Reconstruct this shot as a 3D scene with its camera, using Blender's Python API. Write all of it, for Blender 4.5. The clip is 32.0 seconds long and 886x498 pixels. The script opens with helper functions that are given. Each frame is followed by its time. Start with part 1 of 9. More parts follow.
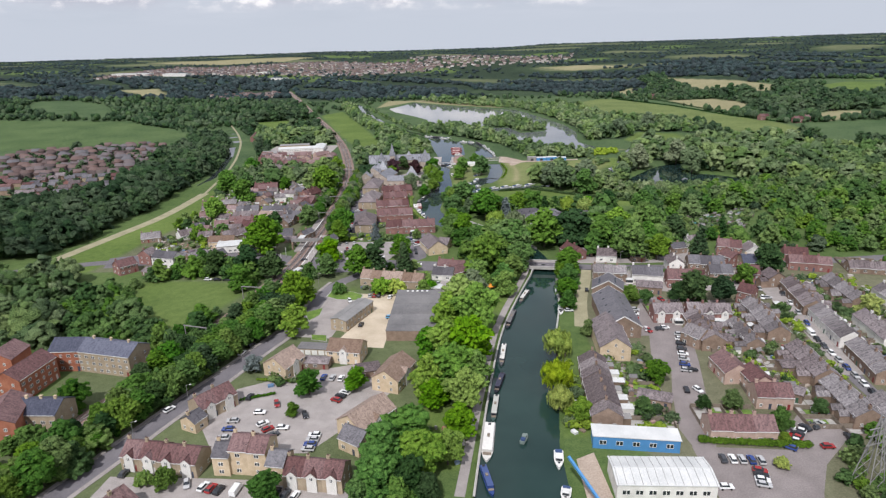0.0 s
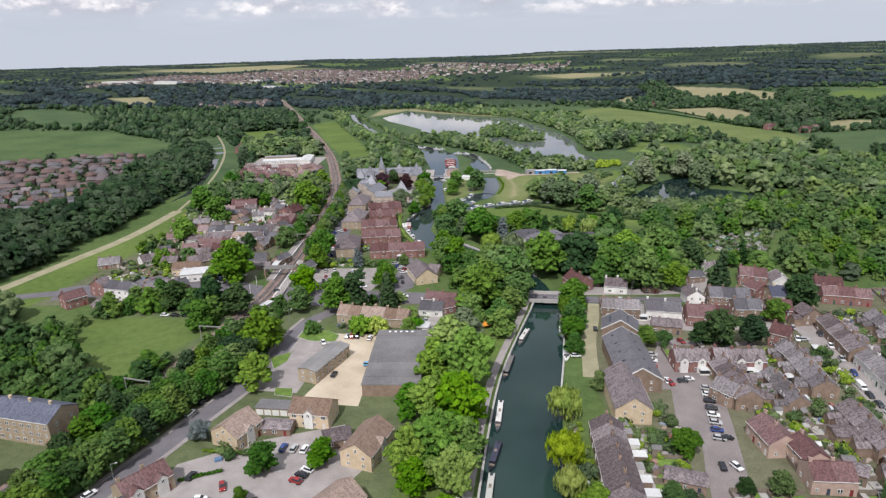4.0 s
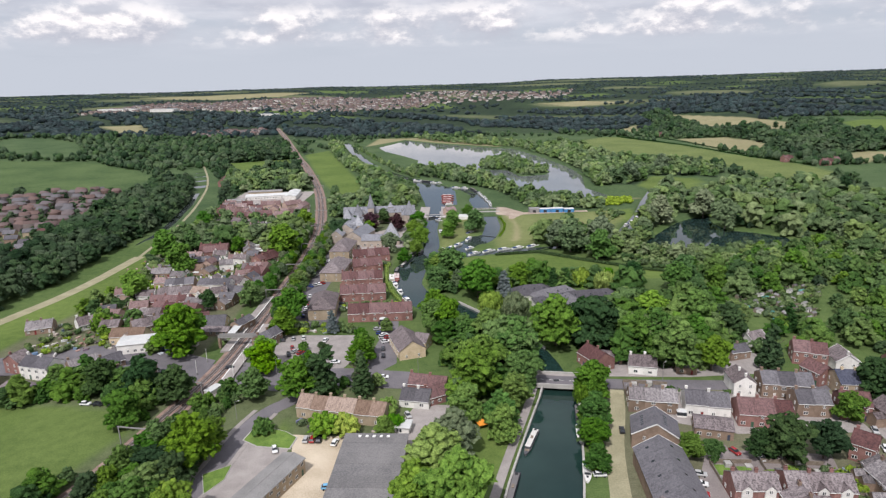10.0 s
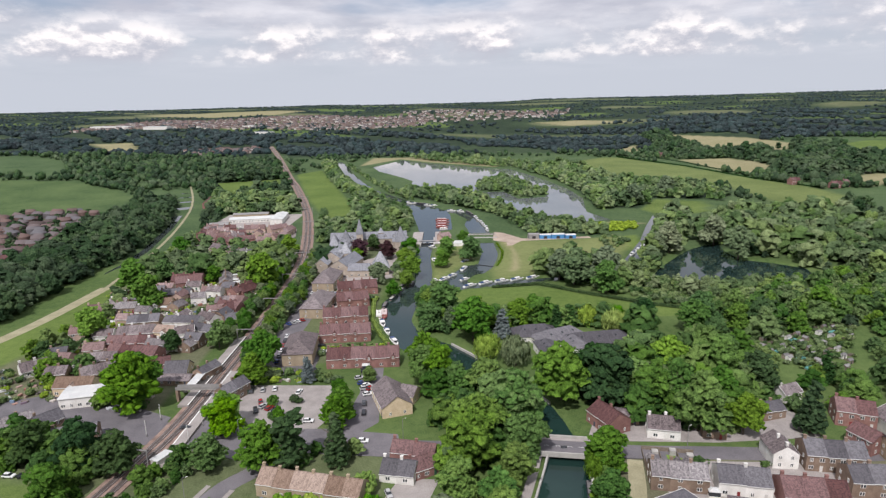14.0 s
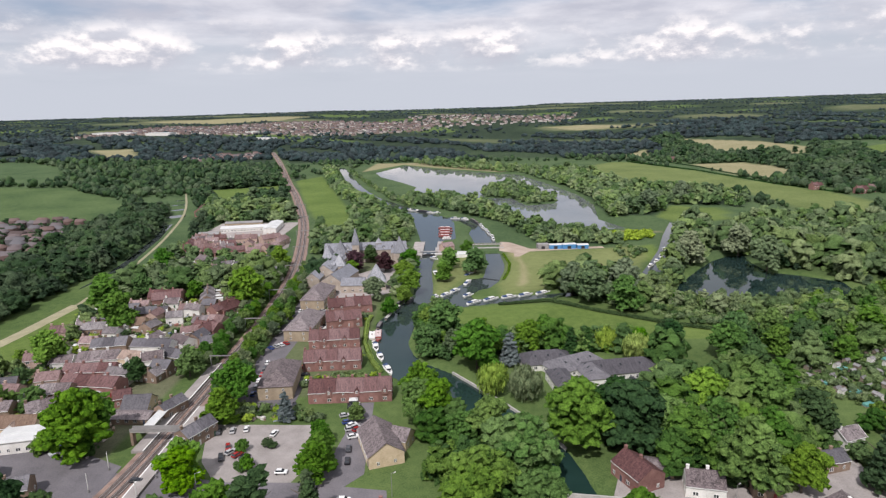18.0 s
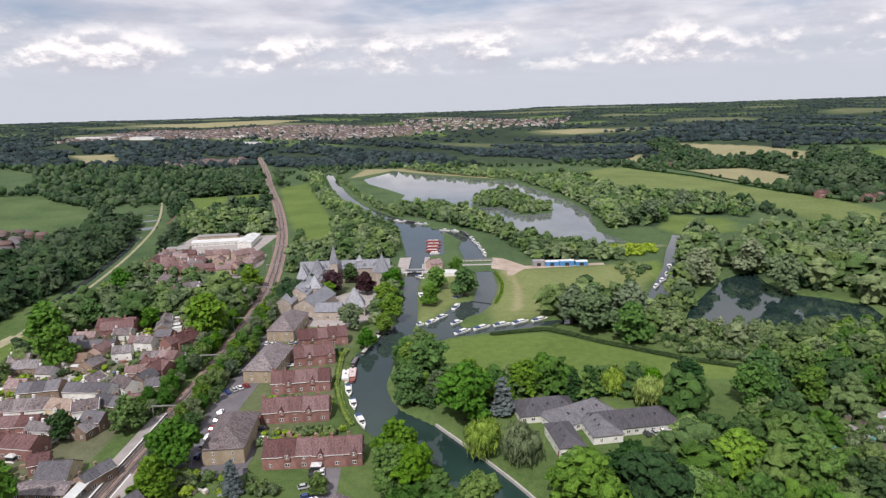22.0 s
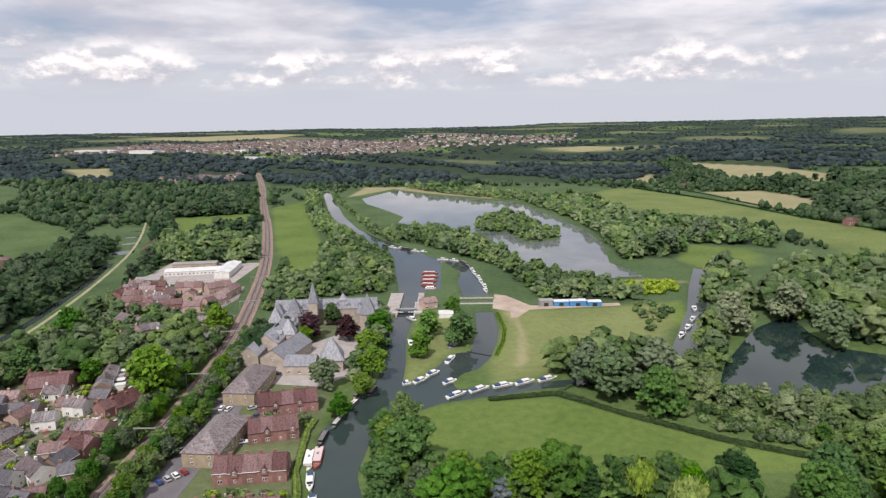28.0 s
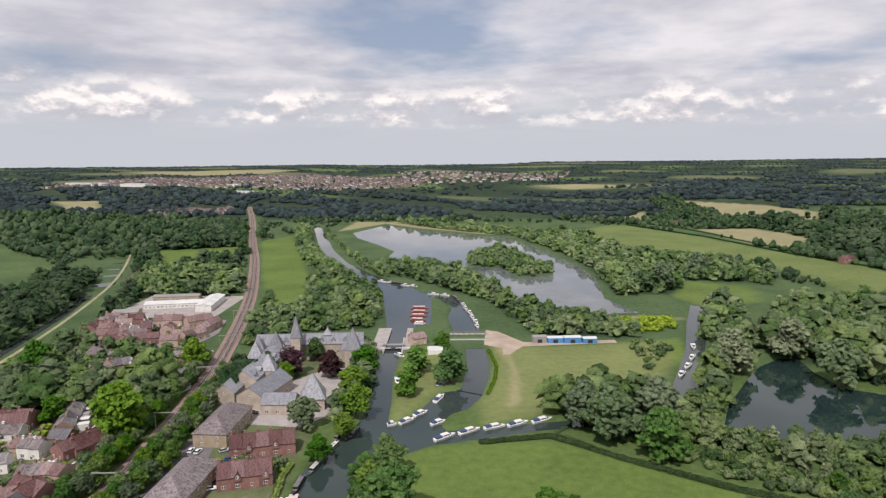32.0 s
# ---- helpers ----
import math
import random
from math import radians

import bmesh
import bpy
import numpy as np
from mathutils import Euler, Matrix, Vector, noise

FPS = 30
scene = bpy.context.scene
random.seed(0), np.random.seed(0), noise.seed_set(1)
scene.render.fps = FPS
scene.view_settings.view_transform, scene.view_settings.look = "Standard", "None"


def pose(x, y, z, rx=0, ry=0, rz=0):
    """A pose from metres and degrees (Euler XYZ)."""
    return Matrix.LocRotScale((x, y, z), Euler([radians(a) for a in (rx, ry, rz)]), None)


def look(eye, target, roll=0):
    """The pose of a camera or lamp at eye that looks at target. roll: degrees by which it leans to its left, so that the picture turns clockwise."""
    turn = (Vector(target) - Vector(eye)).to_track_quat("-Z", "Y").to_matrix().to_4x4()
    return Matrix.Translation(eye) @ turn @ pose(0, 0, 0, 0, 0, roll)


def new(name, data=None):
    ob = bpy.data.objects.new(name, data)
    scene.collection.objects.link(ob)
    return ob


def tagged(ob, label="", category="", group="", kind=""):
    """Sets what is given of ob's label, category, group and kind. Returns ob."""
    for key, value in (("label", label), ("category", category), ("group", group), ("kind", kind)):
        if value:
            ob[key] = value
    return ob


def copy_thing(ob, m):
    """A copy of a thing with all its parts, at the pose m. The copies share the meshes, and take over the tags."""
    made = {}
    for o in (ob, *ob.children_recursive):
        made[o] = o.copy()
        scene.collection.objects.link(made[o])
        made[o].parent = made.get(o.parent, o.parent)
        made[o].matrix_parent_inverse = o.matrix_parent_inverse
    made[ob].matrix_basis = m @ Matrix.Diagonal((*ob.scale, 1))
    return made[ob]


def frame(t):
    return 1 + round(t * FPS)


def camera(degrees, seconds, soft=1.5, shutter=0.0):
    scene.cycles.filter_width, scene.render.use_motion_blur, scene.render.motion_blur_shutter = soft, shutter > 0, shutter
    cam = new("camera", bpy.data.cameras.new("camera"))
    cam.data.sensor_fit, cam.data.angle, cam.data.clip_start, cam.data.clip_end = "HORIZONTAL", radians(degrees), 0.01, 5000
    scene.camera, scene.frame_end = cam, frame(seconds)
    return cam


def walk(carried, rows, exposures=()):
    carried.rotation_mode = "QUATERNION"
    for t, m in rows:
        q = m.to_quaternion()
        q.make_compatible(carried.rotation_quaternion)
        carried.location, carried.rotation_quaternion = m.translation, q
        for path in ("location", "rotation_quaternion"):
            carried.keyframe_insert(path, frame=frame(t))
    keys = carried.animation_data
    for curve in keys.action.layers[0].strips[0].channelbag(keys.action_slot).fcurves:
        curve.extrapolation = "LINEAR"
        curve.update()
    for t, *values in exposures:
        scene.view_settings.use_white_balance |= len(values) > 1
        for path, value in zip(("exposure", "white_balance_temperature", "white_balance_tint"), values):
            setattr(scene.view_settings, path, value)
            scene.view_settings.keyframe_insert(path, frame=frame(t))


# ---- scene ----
cam = camera(72.00, 32.0, 1.3)
PATH = [
    (0, (0.0, -0.0, 120.0), (0.0, 94.86, 88.36), -1.32),
    (1, (0.98, 9.26, 119.26), (0.85, 104.22, 87.92), -1.37),
    (2, (2.43, 19.26, 118.91), (2.46, 114.27, 87.73), -1.49),
    (3, (3.54, 29.9, 118.71), (4.43, 124.97, 87.71), -1.50),
    (3.5, (3.99, 35.23, 118.63), (4.69, 130.36, 87.84), -1.39),
    (5.5, (5.85, 56.04, 119.41), (5.79, 151.55, 89.79), -1.26),
    (6, (6.5, 61.16, 119.93), (6.18, 156.77, 90.62), -1.27),
    (7, (7.54, 70.3, 119.19), (7.31, 166.2, 90.83), -1.24),
    (8, (8.58, 79.58, 119.06), (8.77, 175.66, 91.31), -1.20),
    (9, (9.82, 89.75, 119.82), (10.46, 185.94, 92.51), -1.28),
    (10, (10.77, 98.95, 119.51), (11.09, 195.36, 92.97), -1.23),
    (11, (11.82, 108.02, 119.43), (12.3, 204.6, 93.51), -1.17),
    (12, (12.7, 117.36, 119.39), (13.36, 214.1, 94.07), -1.24),
    (13, (13.24, 125.78, 120.4), (13.59, 222.65, 95.6), -1.02),
    (14, (13.83, 133.95, 119.39), (14.7, 231.08, 95.63), -0.96),
    (14.5, (14.12, 137.81, 118.7), (15.17, 235.01, 95.19), -1.00),
    (16.5, (15.92, 156.04, 115.64), (15.9, 253.43, 92.94), -1.10),
    (17, (16.47, 160.9, 115.26), (16.36, 258.29, 92.56), -1.21),
    (18, (17.34, 169.83, 115.33), (17.17, 267.18, 92.47), -1.21),
    (19, (17.93, 179.09, 115.59), (18.4, 276.43, 92.68), -1.11),
    (20, (18.78, 189.53, 116.62), (19.81, 286.84, 93.62), -1.11),
    (21, (20.21, 200.18, 116.72), (21.13, 297.55, 93.97), -1.18),
    (22, (21.9, 210.3, 116.77), (22.89, 307.75, 94.37), -1.22),
    (23, (23.18, 219.6, 116.72), (24.61, 317.15, 94.77), -1.13),
    (24, (24.52, 228.64, 117.68), (26.07, 326.24, 95.92), -1.19),
    (25, (25.68, 237.02, 119.18), (26.88, 334.63, 97.48), -1.03),
    (25.5, (26.47, 241.3, 119.92), (27.41, 338.96, 98.45), -0.87),
    (27.5, (28.27, 258.75, 120.41), (29.03, 356.61, 99.83), -0.70),
    (28, (29.04, 262.75, 119.92), (29.22, 360.71, 99.83), -0.69),
    (28.5, (30.03, 266.34, 120.32), (31.85, 364.35, 100.3), -0.66),
    (29, (31.02, 269.93, 120.72), (31.45, 367.98, 101.07), -0.63),
    (29.5, (31.64, 272.3, 120.71), (29.62, 370.44, 101.61), -0.71),
    (30, (31.83, 273.63, 120.2), (28.04, 371.86, 101.86), -0.81),
    (30.5, (31.59, 274.26, 119.4), (30.25, 372.76, 102.18), -0.61),
    (31, (31.22, 274.7, 118.33), (31.48, 373.39, 102.19), -0.40),
    (31.5, (30.97, 275.2, 116.68), (31.4, 374.1, 101.5), -0.24),
    (32, (30.72, 275.77, 114.97), (32.15, 374.76, 100.83), -0.08),
]
walk(cam, [(t, look(eye, target, roll)) for t, eye, target, roll in PATH], [(0, -0.21, 6040, 14), (13, -0.20, 6170, 15), (28, -0.14, 6340, 16), (32, -0.26, 6420, 16)])

# ---- world, sun ----
SUN_AZ, SUN_EL = 200.0, 52.0          # degrees: compass from +y clockwise, elevation
world = bpy.data.worlds.new("world")
scene.world = world
world.use_nodes = True
wn, wl = world.node_tree.nodes, world.node_tree.links
wn.clear()


def wnode(kind, **props):
    n = wn.new(kind)
    for k, v in props.items():
        n.inputs[k].default_value = v
    return n


def wmath(op, a, b=None, c=None):
    n = wn.new("ShaderNodeMath")
    n.operation = op
    for i, v in enumerate((a, b, c)):
        if v is None:
            continue
        if isinstance(v, (int, float)):
            n.inputs[i].default_value = v
        else:
            wl.new(v, n.inputs[i])
    return n.outputs[0]


sky = wn.new("ShaderNodeTexSky")
sky.sky_type, sky.sun_disc = "NISHITA", False
sky.sun_elevation, sky.sun_rotation = radians(SUN_EL), radians(SUN_AZ)
sky.air_density, sky.dust_density = 1.0, 2.0
wcoord = wn.new("ShaderNodeTexCoord")
wsep = wn.new("ShaderNodeSeparateXYZ")
wl.new(wcoord.outputs["Generated"], wsep.inputs[0])
up = wmath("MAXIMUM", wsep.outputs[2], 0.0)
den = wmath("ADD", up, 0.11)
wcomb = wn.new("ShaderNodeCombineXYZ")
wl.new(wmath("DIVIDE", wsep.outputs[0], den), wcomb.inputs[0])
wl.new(wmath("DIVIDE", wsep.outputs[1], den), wcomb.inputs[1])


def wnoise(scale, detail, rough, shift):
    m = wn.new("ShaderNodeMapping")
    m.inputs["Location"].default_value = shift
    wl.new(wcomb.outputs[0], m.inputs[0])
    n = wnode("ShaderNodeTexNoise", Scale=scale, Detail=detail, Roughness=rough)
    wl.new(m.outputs[0], n.inputs["Vector"])
    return n.outputs["Fac"]


def wramp(fac, stops):
    r = wn.new("ShaderNodeValToRGB")
    e = r.color_ramp.elements
    while len(e) < len(stops):
        e.new(0.5)
    for el, (p, c) in zip(e, stops):
        el.position, el.color = p, (*c, 1)
    wl.new(fac, r.inputs[0])
    return r.outputs[0]


def wmix(fac, a, b):
    n = wn.new("ShaderNodeMix")
    n.data_type = "RGBA"
    for sock, v in ((n.inputs[0], fac), (n.inputs[6], a), (n.inputs[7], b)):
        if isinstance(v, (int, float)):
            sock.default_value = v
        elif isinstance(v, tuple):
            sock.default_value = (*v, 1)
        else:
            wl.new(v, sock)
    return n.outputs[2]


# a high pale sheet with soft blue gaps, and a band of heaped cloud nearer the horizon
sheet = wnoise(0.80, 5.0, 0.52, (3.1, 1.2, 0.0))
sheet_cover = wramp(sheet, [(0.34, (0, 0, 0)), (0.52, (1, 1, 1))])
sheet_shade = wramp(wnoise(1.5, 6.0, 0.55, (0.3, 5.2, 1.0)), [(0.34, (6.8, 6.95, 7.5)), (0.64, (10.6, 10.5, 10.5))])
bear = wmath("ARCTAN2", wsep.outputs[0], wsep.outputs[1])


def heaps(lift, scale, detail):
    """Cloud heaps seen from the side, laid out by bearing and height."""
    h = wn.new("ShaderNodeCombineXYZ")
    wl.new(wmath("MULTIPLY", bear, 8.5), h.inputs[0])
    wl.new(wmath("MULTIPLY_ADD", wsep.outputs[2], 15.0, lift), h.inputs[1])
    h.inputs[2].default_value = 3.4
    k = wnode("ShaderNodeTexNoise", Scale=scale, Detail=detail, Roughness=0.6)
    wl.new(h.outputs[0], k.inputs["Vector"])
    return k.outputs["Fac"]


puff = heaps(0.0, 1.15, 6.0)
lit = wmath("MULTIPLY_ADD", wmath("SUBTRACT", puff, heaps(0.18, 1.15, 6.0)), 3.2, 0.5)
band = wramp(wsep.outputs[2], [(0.052, (0, 0, 0)), (0.066, (1, 1, 1)), (0.098, (0.9, 0.9, 0.9)), (0.135, (0, 0, 0))])
edge = wmath("MULTIPLY_ADD", wmath("SUBTRACT", puff, 0.41), 5.0, 0.0)
puff_cover = wmath("MULTIPLY", wmath("MINIMUM", wmath("MAXIMUM", edge, 0.0), 1.0), band)
puff_shade = wramp(lit, [(0.30, (7.0, 7.1, 7.5)), (0.52, (9.2, 9.0, 9.0)), (0.76, (14.0, 13.2, 12.2))])
low = wramp(wsep.outputs[2], [(0.03, (1, 1, 1)), (0.075, (0.8, 0.8, 0.8)), (0.13, (0, 0, 0))])
blue = wmix(0.45, sky.outputs[0], (6.2, 7.2, 8.8))
col = wmix(sheet_cover, blue, sheet_shade)
col = wmix(low, col, (7.35, 7.75, 8.1))
col = wmix(puff_cover, col, puff_shade)
bg = wnode("ShaderNodeBackground", Strength=0.093)
wl.new(col, bg.inputs["Color"])
wout = wn.new("ShaderNodeOutputWorld")
wl.new(bg.outputs[0], wout.inputs[0])

sun = new("sun", bpy.data.lights.new("sun", "SUN"))
sun.data.energy, sun.data.angle, sun.data.color = 4.2, radians(2), (1.0, 0.955, 0.88)
sun.matrix_world = look((200 * math.sin(radians(SUN_AZ)), 200 * math.cos(radians(SUN_AZ)), 200 * math.tan(radians(SUN_EL))), (0, 0, 0))
scene.view_settings.exposure = 0.0

# ---- materials ----


def material(name, rough=0.8, metal=0.0, spec=0.3):
    m = bpy.data.materials.new(name)
    m.use_nodes = True
    b = m.node_tree.nodes["Principled BSDF"]
    b.inputs["Roughness"].default_value = rough
    b.inputs["Metallic"].default_value = metal
    b.inputs["Specular IOR Level"].default_value = spec
    return m, m.node_tree.nodes, m.node_tree.links, b


def add(nodes, links, kind, ins=None, **props):
    n = nodes.new(kind)
    for k, v in props.items():
        setattr(n, k, v)
    for k, v in (ins or {}).items():
        if isinstance(v, bpy.types.NodeSocket):
            links.new(v, n.inputs[k])
        else:
            n.inputs[k].default_value = v
    return n


def ramp(nodes, links, fac, stops):
    r = nodes.new("ShaderNodeValToRGB")
    e = r.color_ramp.elements
    while len(e) < len(stops):
        e.new(0.5)
    for el, (p, c) in zip(e, stops):
        el.position, el.color = p, (*c, 1)
    links.new(fac, r.inputs[0])
    return r.outputs[0]


def mixc(nodes, links, fac, a, b, blend="MIX"):
    n = nodes.new("ShaderNodeMix")
    n.data_type, n.blend_type = "RGBA", blend
    for sock, v in ((n.inputs[0], fac), (n.inputs[6], a), (n.inputs[7], b)):
        if isinstance(v, (int, float)):
            sock.default_value = v
        elif isinstance(v, tuple):
            sock.default_value = (*v, 1)
        else:
            links.new(v, sock)
    return n.outputs[2]


def grainy(name, c1, c2, scale=1.0, fine=12.0, rough=0.85, bump=0.15, vary=0.25, spec=0.25, metal=0.0, space="Object"):
    """A surface of two tones with coarse stains, fine grain, and a shift from object to object."""
    m, n, l, b = material(name, rough, metal, spec)
    co = add(n, l, "ShaderNodeTexCoord").outputs[space]
    big = add(n, l, "ShaderNodeTexNoise", {"Vector": co, "Scale": scale, "Detail": 4.0})
    small = add(n, l, "ShaderNodeTexNoise", {"Vector": co, "Scale": fine, "Detail": 3.0})
    f = add(n, l, "ShaderNodeMath", {0: big.outputs["Fac"], 1: small.outputs["Fac"]}, operation="ADD")
    f2 = add(n, l, "ShaderNodeMath", {0: f.outputs[0], 1: 0.5}, operation="MULTIPLY")
    c = ramp(n, l, f2.outputs[0], [(0.36, c1), (0.62, c2)])
    info = add(n, l, "ShaderNodeObjectInfo")
    v = add(n, l, "ShaderNodeMapRange", {"Value": info.outputs["Random"], "To Min": 1 - vary, "To Max": 1 + vary})
    hsv = add(n, l, "ShaderNodeHueSaturation", {"Color": c, "Value": v.outputs[0]})
    l.new(hsv.outputs[0], b.inputs["Base Color"])
    bp = add(n, l, "ShaderNodeBump", {"Height": small.outputs["Fac"], "Strength": bump, "Distance": 0.05})
    l.new(bp.outputs[0], b.inputs["Normal"])
    return m


def plain(name, c, rough=0.5, spec=0.4, metal=0.0):
    return grainy(name, tuple(v * 0.88 for v in c), tuple(min(1, v * 1.08) for v in c), 0.8, 9.0, rough, 0.05, 0.06, spec, metal)


def leafy(name, dark, light, attr=False, relief_scale=2.6):
    """Leaves: from tree to tree the tone shifts, and within a crown it is mottled."""
    m, n, l, b = material(name, 0.8, 0.0, 0.06)
    co = add(n, l, "ShaderNodeTexCoord").outputs["Object"]
    nz = add(n, l, "ShaderNodeTexNoise", {"Vector": co, "Scale": 0.55 if not attr else 0.12, "Detail": 3.0})
    isl = add(n, l, "ShaderNodeNewGeometry").outputs["Random Per Island"]
    fine = add(n, l, "ShaderNodeTexNoise", {"Vector": co, "Scale": relief_scale, "Detail": 4.0, "Roughness": 0.75})
    f = add(n, l, "ShaderNodeMath", {0: nz.outputs["Fac"], 1: 0.35, 2: 0.0}, operation="MULTIPLY")
    f = add(n, l, "ShaderNodeMath", {0: fine.outputs["Fac"], 1: 0.85, 2: f.outputs[0]}, operation="MULTIPLY_ADD")
    f = add(n, l, "ShaderNodeMath", {0: isl, 1: 0.16, 2: f.outputs[0]}, operation="MULTIPLY_ADD")
    # Hollows of the bump noise turn dark: shade in leaf gaps is painted.
    c = ramp(n, l, f.outputs[0], [(0.47, dark), (0.81, (light[0] * 1.07, light[1] * 0.97, light[2] * 1.06))])
    if attr:
        r = add(n, l, "ShaderNodeAttribute", attribute_name="tint").outputs["Fac"]
    else:
        r = add(n, l, "ShaderNodeObjectInfo").outputs["Random"]
    hue = add(n, l, "ShaderNodeMapRange", {"Value": r, "To Min": 0.488, "To Max": 0.538})
    val = add(n, l, "ShaderNodeMapRange", {"Value": r, "To Min": 1.38, "To Max": 0.62} if attr else {"Value": r, "To Min": 1.22, "To Max": 0.78})
    fr = add(n, l, "ShaderNodeMath", {0: add(n, l, "ShaderNodeMath", {0: r, 1: 7.31}, operation="MULTIPLY").outputs[0]}, operation="FRACT").outputs[0]
    sat = add(n, l, "ShaderNodeMapRange", {"Value": fr, "To Min": 0.82, "To Max": 1.16})
    hsv = add(n, l, "ShaderNodeHueSaturation", {"Color": c, "Hue": hue.outputs[0], "Value": val.outputs[0], "Saturation": sat.outputs[0]})
    l.new(hsv.outputs[0], b.inputs["Base Color"])
    bp = add(n, l, "ShaderNodeBump", {"Height": fine.outputs["Fac"], "Strength": 1.0, "Distance": 2.6 / relief_scale})
    l.new(bp.outputs[0], b.inputs["Normal"])
    return m


LEAF = leafy("leaf_green", (0.012, 0.040, 0.007), (0.160, 0.292, 0.050))
# Fresh green, with the riverbank's patch of sunlight put into the colour.
LEAF_FRESH_SUNNY = leafy("leaf_fresh_sunny", (0.026, 0.080, 0.010), (0.240, 0.415, 0.056))
LEAF_DARK = leafy("leaf_dark", (0.008, 0.023, 0.009), (0.070, 0.134, 0.042))
LEAF_LIME = leafy("leaf_lime", (0.090, 0.170, 0.018), (0.370, 0.500, 0.066))
LEAF_GREY = leafy("leaf_grey", (0.044, 0.074, 0.034), (0.215, 0.290, 0.130))
LEAF_BLUE = leafy("leaf_blue", (0.060, 0.094, 0.082), (0.220, 0.288, 0.258))
LEAF_PURPLE = leafy("leaf_purple", (0.014, 0.008, 0.011), (0.080, 0.038, 0.046))
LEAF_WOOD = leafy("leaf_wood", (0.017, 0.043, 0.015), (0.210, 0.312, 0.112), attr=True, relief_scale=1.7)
LEAF_GROVE = leafy("leaf_grove", (0.011, 0.037, 0.009), (0.164, 0.290, 0.060), attr=True, relief_scale=2.4)
# Far hill foliage: distance haze is painted in as a bluish base colour.
LEAF_HAZE = leafy("leaf_haze", (0.018, 0.037, 0.037), (0.070, 0.108, 0.098), attr=True, relief_scale=0.4)
LEAF_SHADY = leafy("leaf_shady_wood", (0.009, 0.027, 0.013), (0.098, 0.164, 0.070), attr=True, relief_scale=1.0)
BARK = grainy("bark", (0.06, 0.05, 0.04), (0.16, 0.13, 0.10), 1.0, 8.0)
ASPHALT = grainy("asphalt", (0.115, 0.108, 0.116), (0.185, 0.172, 0.182), 0.12, 3.0, 0.9, 0.1, 0.08)
WARM = grainy("warm_asphalt", (0.175, 0.152, 0.145), (0.275, 0.242, 0.232), 0.10, 2.5, 0.9, 0.1, 0.05)
PAVING = grainy("paving", (0.255, 0.230, 0.217), (0.380, 0.347, 0.326), 0.2, 3.0, 0.9, 0.1, 0.08)
GRAVEL = grainy("gravel", (0.38, 0.31, 0.22), (0.60, 0.52, 0.40), 0.10, 2.5, 0.95, 0.2, 0.1)
BALLAST = grainy("ballast", (0.160, 0.108, 0.088), (0.320, 0.230, 0.190), 0.3, 4.0, 0.95, 0.3, 0.05)
PATHWAY = grainy("dry_path", (0.24, 0.225, 0.135), (0.37, 0.34, 0.225), 0.15, 2.0, 0.95, 0.2, 0.05)
CONCRETE = grainy("concrete", (0.30, 0.29, 0.27), (0.46, 0.44, 0.41), 0.4, 5.0, 0.9, 0.1, 0.1)
STEEL = grainy("rail_steel", (0.34, 0.30, 0.28), (0.50, 0.46, 0.44), 0.5, 6.0, 0.4, 0.05, 0.05, 0.5, 0.4)
LAWN_TURF = grainy("garden_turf", (0.070, 0.135, 0.024), (0.175, 0.260, 0.055), 0.3, 3.0, 0.95, 0.2, 0.1)
PAINT_WHITE = plain("white_paint", (0.74, 0.73, 0.70), 0.5)


